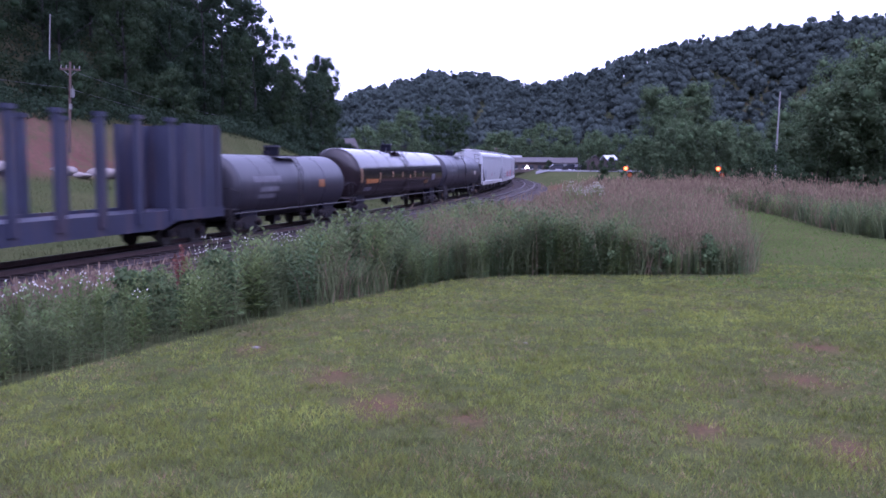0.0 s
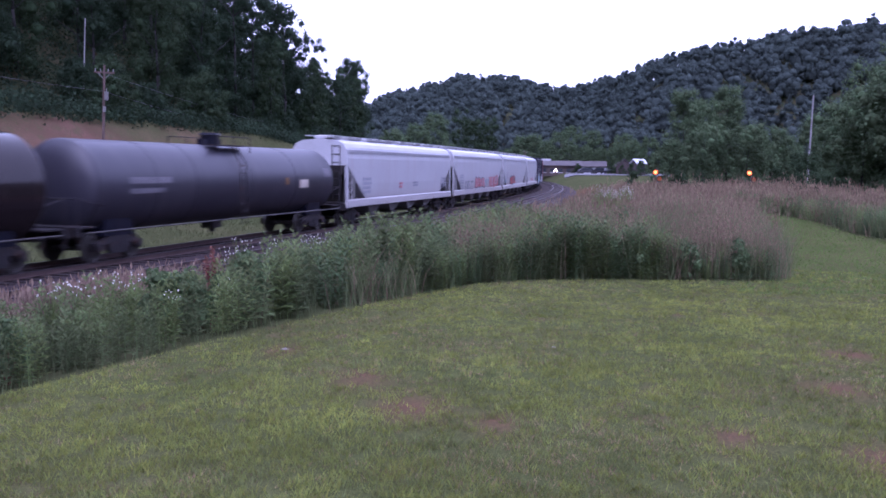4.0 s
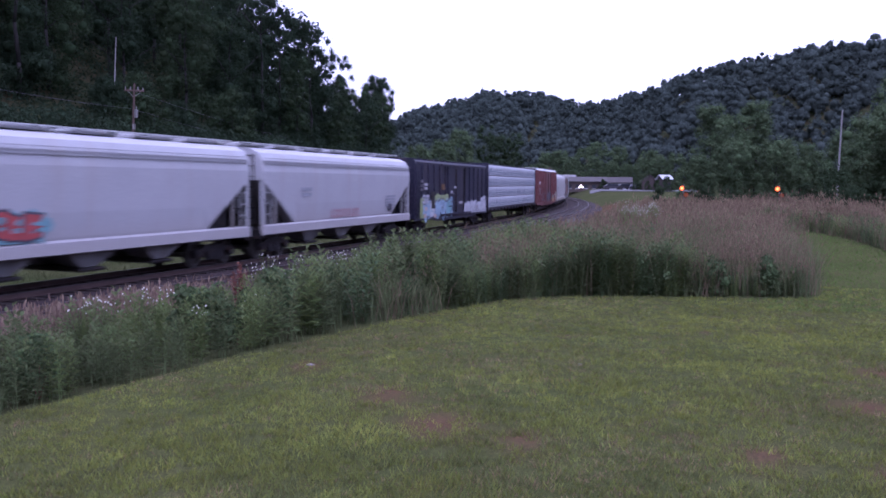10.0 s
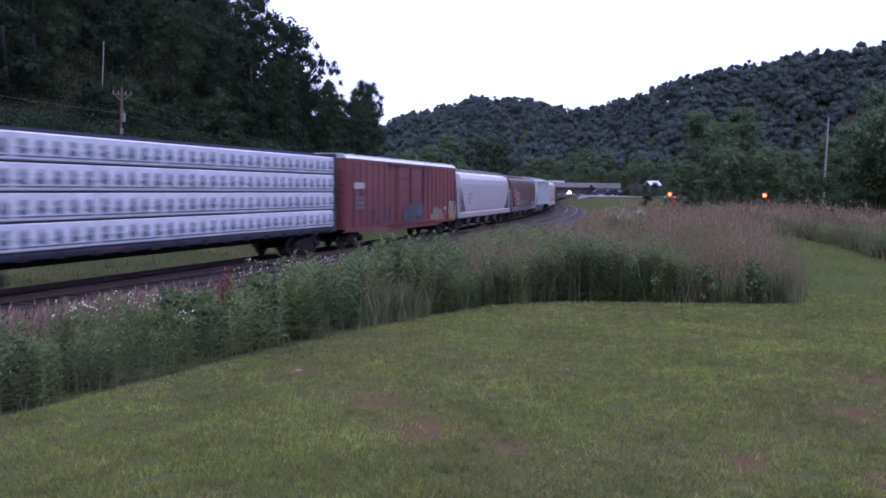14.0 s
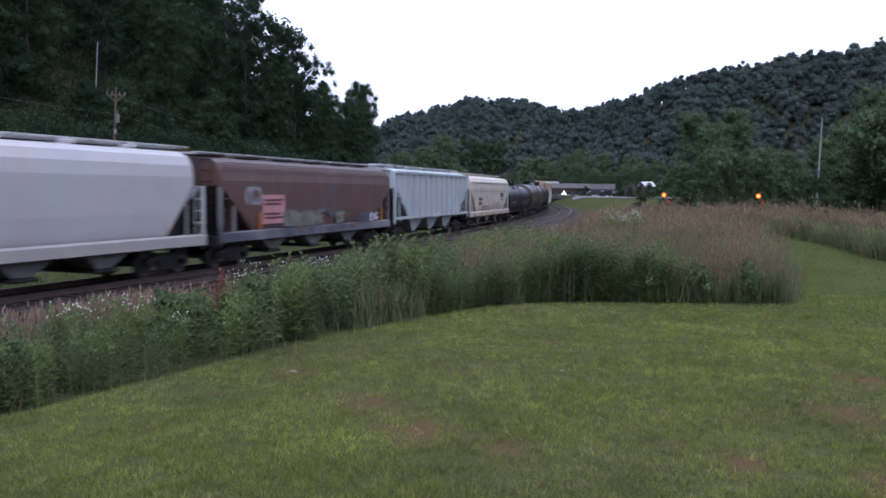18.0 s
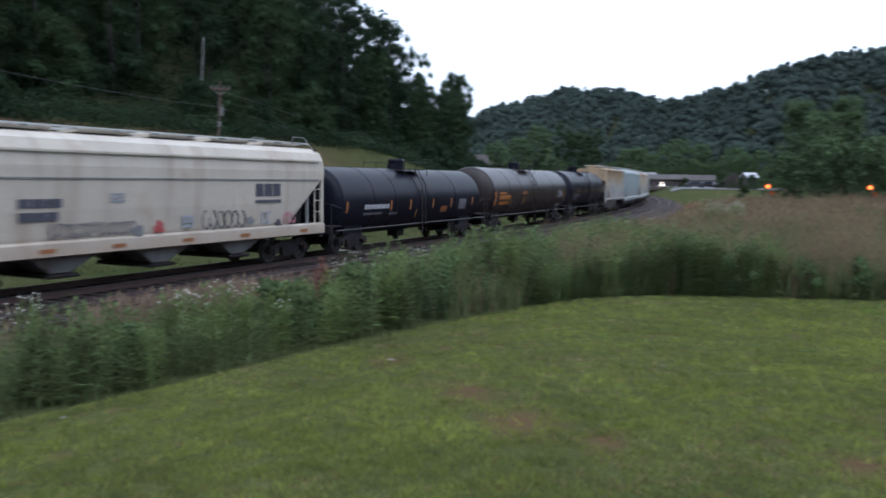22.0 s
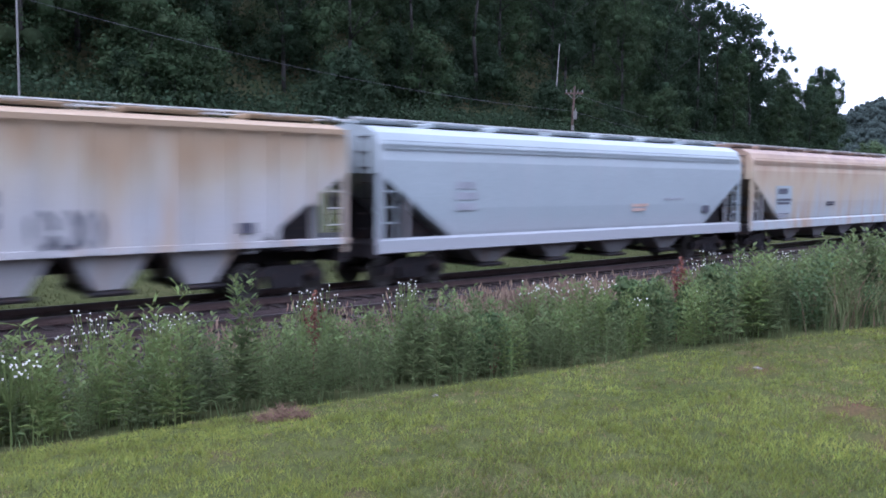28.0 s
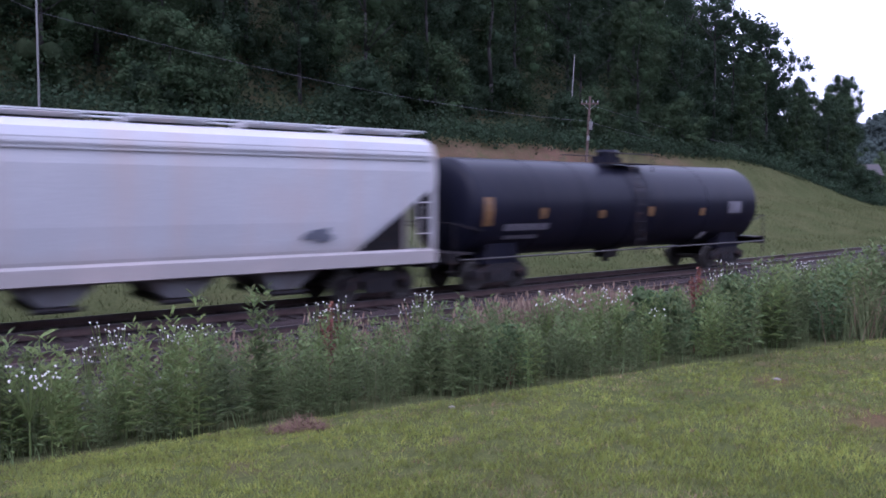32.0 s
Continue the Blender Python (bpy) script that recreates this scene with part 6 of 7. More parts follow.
# ---- crossing signals ----
def crossing_signal(x, y, label):
    root = tagged(new("crossing_signal"), label, "crossing signal", "crossing signals")
    root.location = (x, y, gz(x, y))
    root.rotation_euler.z = math.atan2(-x, y)
    root.scale = (1, 1, 1)
    h = 2.72 - gz(x, y)
    part("mast", Build().tube((0, 0, -0.3), (0, 0, h + 0.3), 0.05, n=10), M["polegrey"], root)
    part("lamp_arm", Build().tube((-0.14, 0, h), (0.2, 0, h - 0.55), 0.03, n=8), M["polegrey"], root)
    for e, hz in ((-0.14, h), (0.2, h - 0.55)):
        bk = part("backing_disc", Build().tube((e, -0.05, hz), (e, -0.02, hz), 0.25, n=20), M["sig_black"], root)
        hood = Build()
        hood.loft([[(e + 0.22 * math.cos(a * math.pi / 8), yv, hz + 0.22 * math.sin(a * math.pi / 8)) for a in range(16)] for yv in (-0.05, -0.22)], caps=False)
        part("hood", hood, M["sig_black"], bk)
        # lens built oversize; when lit, its glowing rim stands in for the glare
        part("lens", Build().tube((e, -0.07, hz), (e, -0.055, hz), 0.2, n=16), M["lamp_halo" if e < 0 else "lamp_dim"], bk, "amber-red lens")
        if e < 0:
            part("bulb_glow", Build().tube((e, -0.085, hz), (e, -0.07, hz), 0.12, n=16), M["lamp_red"], bk, "brightly lit middle of the lens")
    return root


for az_ in (-15.4, -21.1):
    sx_, sy_ = at_az(az_, 77)
    crossing_signal(sx_, sy_, "railway crossing signal with lit amber-red lamps")


# ---- far road and houses ----
def house(x, y, turn, sx, sy, wall_h, roof_h, wallmat, roofmat, label, windows=4, lamps=0, porch=False):
    root = tagged(new("house"), label, "house", "far houses")
    root.location = (x, y, gz(x, y) - 0.2)
    root.rotation_euler.z = turn
    part("wall", Build().prism([(-sy / 2, 0), (sy / 2, 0), (sy / 2, wall_h), (0, wall_h + roof_h * 0.92), (-sy / 2, wall_h)], -sx / 2, sx / 2), M[wallmat], root)
    r = Build()
    for e in (-1, 1):
        r.prism([(e * (sy / 2 + 0.5), wall_h - 0.15), (e * (sy / 2 + 0.5), wall_h + 0.05), (0, wall_h + roof_h + 0.2), (0, wall_h + roof_h)], -sx / 2 - 0.4, sx / 2 + 0.4)
    part("roof", r, M[roofmat], root)
    for i in range(windows):
        xx = -sx / 2 + sx * (i + 0.5) / windows
        wdw = part("window", Build().box(xx, -sy / 2 - 0.02, wall_h * 0.52, min(1.4, sx / windows * 0.5), 0.06, wall_h * 0.36), M["glass"], root)
        part("sill", Build().box(xx, -sy / 2 - 0.05, wall_h * 0.52 - wall_h * 0.2, min(1.6, sx / windows * 0.55), 0.1, 0.1), M["wall_white"], wdw)
    for i in range(lamps):
        xx = -sx / 2 + sx * (0.14 + 0.42 * i)
        b = Build()
        for q, zq in ((0, 0.45), (-0.35, 0.0), (0.35, 0.0)):
            b.tube((xx + q, -sy / 2 - 0.6, wall_h * 0.45 + zq), (xx + q, -sy / 2 - 0.75, wall_h * 0.45 + zq), 0.19, n=10)
        part("wall_lamp", b, M["lamp_white"], root, "lit wall lamp cluster")
    return root


hx, hy = at_az(-8.7, 222)
house(hx, hy, radians(-8.7), 14, 8, 2.6, 1.0, "wall_dark", "roof", "long low dark building with lit wall lamps", 7, 2)
hx, hy = at_az(-7.9, 238)
house(hx, hy, radians(-8), 5, 5, 3.4, 1.2, "wall_dark", "dark_slope", "small building with a pale metal roof", 2)
hx, hy = at_az(-11.4, 215)
house(hx, hy, radians(-11), 5.2, 5, 1.9, 1.1, "wall_white", "roof", "small white house with a dark roof", 3)
hx, hy = at_az(-13.3, 205)
house(hx, hy, radians(78), 5, 3.8, 2.0, 1.6, "wall_dark", "roof", "brown house with its gable to the road", 2)
hx, hy = at_az(-14.2, 200)
house(hx, hy, radians(10), 1.9, 3.0, 2.8, 0.8, "wall_dark", "roof_white", "small building with a bright white metal roof", 2)
hx, hy = at_az(3.9, 165)
house(hx, hy, radians(14), 8, 7, 2.8, 1.8, "wall_dark", "roof", "small dark house below the hill", 3)


def far_road():
    b = Build()
    ring = []
    for i in range(30):
        az = -16.5 + 7 * i / 29
        for r in (193, 204):
            x, y = at_az(az, r)
            ring.append((x, y, gz(x, y) + 0.12))
    v = [Vector(p) for p in ring]
    b.add(v, [(2 * i, 2 * i + 1, 2 * i + 3, 2 * i + 2) for i in range(29)])
    tagged(new("road", b.mesh("road")), "pale asphalt road across the valley", "road", kind="structure").data.materials.append(M["asphalt"])


far_road()


def parked_car(x, y, turn, mat, label):
    root = tagged(new("parked_car"), label, "car", "parked cars")
    root.location = (x, y, gz(x, y))
    root.rotation_euler.z = turn
    part("body", Build().side([(-2.2, 0.3), (2.2, 0.3), (2.25, 0.75), (1.3, 0.92), (0.7, 1.4), (-1.2, 1.42), (-1.9, 0.95), (-2.25, 0.85)], -0.85, 0.85), M[mat], root)
    part("window", Build().side([(1.2, 0.93), (0.68, 1.34), (-1.15, 1.36), (-1.75, 0.97)], -0.87, 0.87), M["glass"], root)
    for a in (-1.35, 1.35):
        for e in (-0.8, 0.8):
            part("wheel", Build().tube((a, e - 0.1, 0.32), (a, e + 0.1, 0.32), 0.32, n=14), M["sig_black"], root)


for k_, (az_, r_) in enumerate(((-11.0, 206), (-11.7, 207), (-12.5, 206), (3.2, 150), (4.0, 152))):
    cx_, cy_ = at_az(az_, r_)
    parked_car(cx_, cy_, 0.4 * k_, ("tank_grey", "sig_black", "tank_grey", "wall_white", "g_grey")[k_], ("dark grey parked car", "black parked car", "dark grey parked car", "white parked car", "grey parked car")[k_] + " beside the far houses")


# ---- rocks on the clay bank ----
def rock(x, y, size, seed):
    rs = np.random.default_rng(seed)
    iv, jf = ico()
    v = iv * rs.uniform(0.7, 1.25, (len(iv), 1)) * np.array([1.7, 1.0, 0.5]) * size
    ob = tagged(new("rock", quick_mesh("rock", v, jf, M["rock"])), "pale weathered rock at the foot of the bank", "rock", "rocks under the bank")
    ob.location = (x, y, gz(x, y) + size * 0.25)


for k_ in range(22):
    p_ = spot(random.uniform(-30, 45), -17.0 - random.uniform(0, 1.6))
    rock(p_.x, p_.y, random.uniform(0.25, 0.75), k_)


# ---- lawn grass ----
def blades(x, y, z, h, w, lean, rs, segs=1):
    """Grass blades: a bent pair of triangles each, or one triangle."""
    n = len(x)
    a = rs.uniform(0, 2 * math.pi, n)
    c, s = np.cos(a), np.sin(a)
    b2 = rs.uniform(0, 2 * math.pi, n)
    lx, ly = np.cos(b2) * lean * h, np.sin(b2) * lean * h
    p0 = np.stack([x - c * w, y - s * w, z], -1)
    p1 = np.stack([x + c * w, y + s * w, z], -1)
    tip = np.stack([x + lx, y + ly, z + h], -1)
    if segs == 1:
        return np.stack([p0, p1, tip], 1).reshape(-1, 3), np.arange(3 * n).reshape(-1, 3)
    mx, my = x + lx * 0.3, y + ly * 0.3
    q0 = np.stack([mx - c * w * 0.75, my - s * w * 0.75, z + h * 0.55], -1)
    q1 = np.stack([mx + c * w * 0.75, my + s * w * 0.75, z + h * 0.55], -1)
    v = np.stack([p0, p1, q1, q0, tip], 1).reshape(-1, 3)
    k = 5 * np.arange(n)[:, None]
    f = np.concatenate([np.array([[0, 1, 2]]) + k, np.array([[0, 2, 3]]) + k, np.array([[3, 2, 4]]) + k])
    return v, f


def many(name, v, f, index, mats):
    """One sheet of blades in several materials."""
    me = quick_mesh(name, v, f, M[mats[0]])
    for m in mats[1:]:
        me.materials.append(M[m])
    me.polygons.foreach_set("material_index", np.asarray(index, np.int32))
    return me


def lawn_grass():
    rs = np.random.default_rng(11)
    n, per = 98000, 8
    r = 3.2 + 14.5 * rs.uniform(0, 1, n) ** 1.25
    az = np.radians(rs.uniform(-34, 62, n))
    # and all round the standing point
    r = np.concatenate([r, 3.4 * rs.uniform(0, 1, 16000) ** 0.5])
    az = np.concatenate([az, rs.uniform(-math.pi, math.pi, 16000)])
    n = len(r)
    x, y = -r * np.sin(az), r * np.cos(az)
    patch = 0.5 + 0.5 * ripple(x, y, 2.3, 0.4) * ripple(x, y, 0.9, 2.0)
    bare = np.clip(bare_soil(x, y), 0, 1)
    keep = is_mown(x, y) & (rs.uniform(0, 1, n) < (0.5 + 0.5 * patch) * (1 - 0.85 * bare))
    keep &= ripple(x, y, 6.1, 1.0) * ripple(x, y, 9.7, 2.0) + 0.15 * ripple(x, y, 17.0, 3.0) < 0.24
    x, y, patch, r = x[keep], y[keep], patch[keep], r[keep]
    tone = 0.28 * ripple(x, y, 0.55, 1.0) + 0.34 * ripple(x, y, 1.7, 3.0) + 0.2 * ripple(x, y, 4.6, 2.0) + rs.normal(scale=0.5, size=len(x))
    kind = np.select([tone < -0.78, tone < -0.12, tone < 0.66], [3, 2, 0], 1)
    h = rs.uniform(0.022, 0.058, len(x)) * (0.65 + 0.6 * patch) * np.where(kind == 3, 0.7, 1.0)
    spread = rs.uniform(0.014, 0.045, len(x))
    x, y, h, r, kind, spread = [np.repeat(q, per) for q in (x, y, h, r, kind, spread)]
    x, y = x + rs.normal(size=len(x)) * spread, y + rs.normal(size=len(x)) * spread
    k = is_mown(x, y)
    x, y, h, r, kind = x[k], y[k], h[k], r[k], kind[k]
    h = h * rs.uniform(0.6, 1.15, len(x))
    w = (0.0021 + 0.00026 * r) * rs.uniform(0.7, 1.3, len(x))
    v, f = blades(x, y, ground_z(x, y) - 0.004, h, w, 0.7, rs)
    tagged(new("lawn_grass", many("lawn_grass", v, f, kind, ["blade", "blade_light", "blade_dull", "blade_dry"])), "short mown lawn grass with dry tufts", "grass", kind="stuff")
    # the mown strip that runs on between the tall grass
    n = 110000
    y = 13 + 45 * rs.uniform(0, 1, n) ** 1.4
    x = rs.uniform(5, 30, n)
    k = is_mown(x, y)
    x, y = x[k], y[k]
    r = np.hypot(x, y)
    v, f = blades(x, y, ground_z(x, y) - 0.004, rs.uniform(0.025, 0.05, len(x)), (0.003 + 0.0004 * r) * rs.uniform(0.7, 1.3, len(x)), 0.75, rs)
    tagged(new("strip_grass", quick_mesh("strip_grass", v, f, M["blade_strip"])), "short mown grass on the strip through the meadow", "grass", kind="stuff")


lawn_grass()


# ---- weeds between lawn and tracks ----
def weed_stems(x, y, z, h, rs, per=26, leaf=0.10, wide=0.20):
    """Upright leafy stems: lance-shaped leaves all the way up."""
    n = len(x)
    lx, ly = rs.normal(scale=0.10, size=n) * h, rs.normal(scale=0.10, size=n) * h
    sv, sf = blades(x, y, z, h, np.full(n, 0.006), 0.02, rs)
    u = np.tile(np.linspace(0.12, 1.0, per), (n, 1)) + rs.uniform(-0.02, 0.02, (n, per))
    a = (np.arange(per)[None] * 2.4 + rs.uniform(0, 6.28, n)[:, None])
    ln = leaf * (1.25 - 0.72 * u) * rs.uniform(0.7, 1.3, (n, per)) * (h[:, None] / 0.9)
    base = np.stack([x[:, None] + lx[:, None] * u ** 2 * 0.6, y[:, None] + ly[:, None] * u ** 2 * 0.6, z[:, None] + h[:, None] * u], -1)
    out = np.stack([np.cos(a), np.sin(a), np.full_like(a, 0.45) + 0.75 * u - 0.15], -1)
    side = np.stack([-np.sin(a), np.cos(a), np.zeros_like(a)], -1)
    L = ln[..., None]
    p0 = base
    p1 = base + out * L * 0.5 + side * L * wide
    p2 = base + out * L + np.array([0, 0, -0.28]) * L
    p3 = base + out * L * 0.5 - side * L * wide
    v = np.stack([p0, p1, p2, p3], 2).reshape(-1, 3)
    f = np.arange(len(v)).reshape(-1, 4)
    f3 = np.concatenate([f[:, [0, 1, 2]], f[:, [0, 2, 3]]])
    return np.concatenate([sv, v]), np.concatenate([sf, f3 + len(sv)])


def edge_gap(x, y):
    """Metres beyond the lawn's edge, towards the tracks."""
    return y - lawn_edge_y(x)


def clusters(x, y, count, radius, rs):
    """Stems in clusters: their places and the number of the cluster."""
    which = np.repeat(np.arange(len(x)), count)
    a, q = rs.uniform(0, 6.28, len(which)), radius * rs.uniform(0, 1, len(which)) ** 0.7
    return x[which] + q * np.cos(a), y[which] + q * np.sin(a), which


def weed_band():
    rs = np.random.default_rng(12)
    n = 7000
    s = rs.uniform(-42, 36, n)
    d = rs.uniform(8.6, 18.5, n)
    pts = np.array([spot(a, b) for a, b in zip(s, d)])
    x, y = pts[:, 0], pts[:, 1]
    gaps = 0.5 + 0.5 * (ripple(x, y, 1.9, 7.0) + 0.6 * ripple(x, y, 4.1, 2.0) > -0.35)
    ok = (edge_gap(x, y) > 0.06) & (x < 2.8) & (y > -6) & (rs.uniform(0, 1, n) < gaps * np.interp(d + np.interp(s, [-14, -8], [1.3, 0]), [9.0, 9.8, 10.8, 11.6], [0.04, 0.16, 0.65, 1]))
    x, y, d = x[ok], y[ok], d[ok]
    az = np.degrees(np.arctan2(-x, y))
    tall = np.interp(d, [8.4, 11, 12.5, 13.6, 16], [0.5, 0.72, 0.98, 1.06, 1.0]) * rs.uniform(0.66, 1.12, len(x))
    tall = tall * np.interp(az, [1, 5, 9, 12, 17, 20, 28, 34, 44, 60], [0.84, 0.90, 0.90, 0.80, 0.76, 0.74, 0.82, 1.02, 1.16, 1.2])
    tall = tall * (1 + 0.17 * ripple(x, y, 1.15, 2.0) + 0.12 * ripple(x, y, 2.8, 5.0))
    sort = 0.5 + 0.38 * ripple(x, y, 0.75, 6.0) + 0.3 * ripple(x, y, 2.2, 1.0) + rs.normal(scale=0.14, size=len(x))
    sort = np.where(az > 19, np.minimum(sort, 0.5 + 0.3 * (sort - 0.5)), sort)
    x, y, which = clusters(x, y, 7, 0.17, rs)
    k = edge_gap(x, y) > 0.03
    x, y, which = x[k], y[k], which[k]
    z = ground_z(x, y) - 0.02
    h = np.maximum(tall[which] * rs.uniform(0.66, 1.1, len(x)), 0.22)
    kinds = sort[which]
    for lo, hi, mat, leaf, wide, name in ((-3, 0.44, "weedleaf", 0.13, 0.13, "goldenrod"), (0.44, 0.62, "weedleaf_b", 0.12, 0.15, "dull_goldenrod"), (0.62, 0.86, "weedleaf_b", 0.12, 0.30, "broadleaf_weeds"), (0.86, 4, "bramble", 0.10, 0.34, "nettle_weeds")):
        q = (kinds > lo) & (kinds <= hi)
        v, f = weed_stems(x[q], y[q], z[q], h[q], rs, 30, leaf, wide)
        tagged(new(name, quick_mesh(name, v, f, M[mat])), "dense waist-high leafy weeds along the track", "weeds", kind="stuff")
    tip = (kinds <= 0.62) & (rs.uniform(0, 1, len(x)) < 0.7)
    v, f = leaf_cards(np.stack([x[tip], y[tip], z[tip] + h[tip] * 0.97], -1), np.full(tip.sum(), 0.042), 12, 0.019, rs)
    tagged(new("weed_tips", quick_mesh("weed_tips", v, f, M["weedtip"])), "pale young tips of the trackside weeds", "weeds", kind="stuff")
    # dry stalks of last year between the green ones
    n = 1500
    s, d = rs.uniform(-20, 34, n), rs.uniform(9.5, 15, n)
    pts = np.array([spot(a, b) for a, b in zip(s, d)])
    x, y = pts[:, 0], pts[:, 1]
    ok = (edge_gap(x, y) > 0.1) & (x < 2.5) & (0.5 + ripple(x, y, 0.7, 3.0) > rs.uniform(0, 1, n))
    x, y = x[ok], y[ok]
    v, f = blades(x, y, ground_z(x, y) - 0.02, rs.uniform(0.5, 1.0, len(x)), np.full(len(x), 0.005), 0.3, rs, 2)
    tagged(new("dry_stalks", quick_mesh("dry_stalks", v, f, M["drygrass"])), "grey-brown dry stalks among the weeds", "grass", kind="stuff")
    # grass between the stems
    n = 60000
    s, d = rs.uniform(-42, 40, n), rs.uniform(7.8, 17, n)
    pts = np.array([spot(a, b) for a, b in zip(s, d)])
    x, y = pts[:, 0], pts[:, 1]
    ok = (edge_gap(x, y) > -0.05) & (x < 4) & (y > -6)
    x, y = x[ok], y[ok]
    near = edge_gap(x, y) < 0.5
    h = rs.uniform(0.2, 0.62, len(x)) * np.where(near, 0.6, 1)
    v, f = blades(x, y, ground_z(x, y) - 0.02, h, rs.uniform(0.0025, 0.0045, len(x)), 0.5, rs, 2)
    tagged(new("rough_grass", quick_mesh("rough_grass", v, f, M["weedleaf_b"])), "rough grass among the trackside weeds", "grass", kind="stuff")


weed_band()


def seed_heads(name, x, y, z, h, size, rs, per=6, mat="seedhead"):
    """Loose reddish seed heads along the top third of thin stalks."""
    n = len(x)
    u = rs.uniform(0.66, 1.02, (n, per))
    c = np.stack([x[:, None] + rs.normal(scale=0.05, size=(n, per)) * h[:, None], y[:, None] + rs.normal(scale=0.05, size=(n, per)) * h[:, None], z[:, None] + h[:, None] * u], -1).reshape(-1, 3)
    s = np.repeat(size, per) * rs.uniform(0.6, 1.4, n * per)
    a = rs.uniform(0, 6.28, n * per)
    out = np.stack([np.cos(a) * 0.5, np.sin(a) * 0.5, np.full(n * per, 1.6)], -1) * s[:, None]
    side = np.stack([-np.sin(a), np.cos(a), np.zeros(n * per)], -1) * s[:, None] * 0.4
    v = np.stack([c - out, c + side, c + out, c - side], 1).reshape(-1, 3)
    tagged(new(name, quick_mesh(name, v, np.arange(len(v)).reshape(-1, 4), M[mat])), "loose reddish-brown seed heads of tall grass", "grass", kind="stuff")


def tall_grass_field():
    """The uncut island and the field beyond: green below, dry seed heads above."""
    rs = np.random.default_rng(13)
    n, per = 34000, 8
    r = 12 + 78 * rs.uniform(0, 1, n) ** 1.7
    az = np.radians(rs.uniform(-36, 14, n))
    x, y = -r * np.sin(az), r * np.cos(az)
    s, d = along(x, y)
    fade = np.interp(np.degrees(az), [1.0, 7], [1, 0])
    front = np.where((x < 6.4) & (y - lawn_edge_y(x) < 1.5), 0.55, 1.0)
    bare = np.where(ripple(x, y, 2.6, 3.0) + 0.7 * ripple(x, y, 5.3, 1.0) > -0.45, 1.0, 0.25)
    ok = (rs.uniform(0, 1, n) < fade * front * bare) & ~is_mown(x, y) & (d > 8.5) & (edge_gap(np.minimum(x, 6.4), y) > 0)
    x, y, r, d = x[ok], y[ok], r[ok], d[ok]
    hh = 0.80 + 0.20 * ripple(x, y, 0.35, 2.0) + 0.20 * ripple(x, y, 1.3, 5.0) + rs.normal(scale=0.16, size=len(x))
    hh = np.maximum(hh * np.interp(d, [8.5, 12, 17, 30], [0.6, 0.75, 1.0, 1.0]), 0.3)
    dry = np.clip(0.02 + 0.30 * ripple(x, y, 0.16, 1.0) + 0.25 * ripple(x, y, 0.6, 2.0) + np.interp(r, [14, 18, 24], [-0.2, 0.0, 0.15]) + 0.12 * smooth01(x, 3.6, 6.0) * (r < 22), 0.03, 0.6)
    tone = ripple(x, y, 0.5, 4.0) + rs.normal(scale=0.8, size=len(x))
    x, y, r, hh, dry, tone = [np.repeat(q, per) for q in (x, y, r, hh, dry, tone)]
    spread = 0.035 + 0.003 * r
    x, y = x + rs.normal(size=len(x)) * spread, y + rs.normal(size=len(x)) * spread
    ok = ~is_mown(x, y)
    x, y, r, hh, dry, tone = x[ok], y[ok], r[ok], hh[ok], dry[ok], tone[ok]
    z = ground_z(x, y) - 0.03
    isdry = rs.uniform(0, 1, len(x)) < dry
    w = 0.0026 + 0.00030 * r
    g = ~isdry
    v, f = blades(x[g], y[g], z[g], hh[g] * rs.uniform(0.4, 1.08, g.sum()), w[g], 0.42, rs, 2)
    idx = np.select([tone[g] < -0.7, tone[g] < 0.7], [1, 0], 2)
    tagged(new("tall_grass", many("tall_grass", v, f, np.tile(idx, 3), ["tallgrass", "weedleaf_b", "drygrass"])), "tall uncut green grass", "grass", kind="stuff")
    hd = np.maximum(hh[isdry], 0.4) * rs.uniform(0.6, 1.4, isdry.sum())
    v, f = blades(x[isdry], y[isdry], z[isdry], hd, w[isdry] * 0.5, 0.14, rs, 2)
    seed_heads("field_seed_heads", x[isdry], y[isdry], z[isdry], hd, w[isdry] * 2.9, rs)
    tagged(new("dry_grass", quick_mesh("dry_grass", v, f, M["drygrass"])), "tall dry reddish seed grass", "grass", kind="stuff")
    # leafy weeds in clumps along the island's front and the field's edge
    n = 900
    x = rs.uniform(-0.8, 6.2, n)
    y = lawn_edge_y(x) + 0.15 + 2.4 * rs.uniform(0, 1, n) ** 1.3
    ok = rs.uniform(0, 1, n) < np.interp(x, [-0.8, 0.8, 1.6, 2.2, 4.3, 4.9, 6.2], [0.5, 0.6, 0.8, 1, 1, 0.55, 0.45])
    x, y = x[ok], y[ok]
    tall = rs.uniform(0.62, 1.08, len(x)) * (1 + 0.16 * ripple(x, y, 1.7, 1.0)) * np.interp(x, [-0.8, 1.2, 2.2, 4.3, 4.9, 6.2], [0.62, 0.7, 0.9, 0.88, 0.6, 0.55])
    yb = rs.uniform(16, 44, 500)
    xb = strip_right(yb) + 0.25 + 1.6 * rs.uniform(0, 1, 500) ** 1.5
    x, y, tall = np.concatenate([x, xb]), np.concatenate([y, yb]), np.concatenate([tall, rs.uniform(0.4, 0.85, 500)])
    sort = rs.uniform(0, 1, len(x))
    x, y, which = clusters(x, y, 9, 0.2, rs)
    k = ~is_mown(x, y)
    x, y, which = x[k], y[k], which[k]
    h = tall[which] * rs.uniform(0.7, 1.1, len(x))
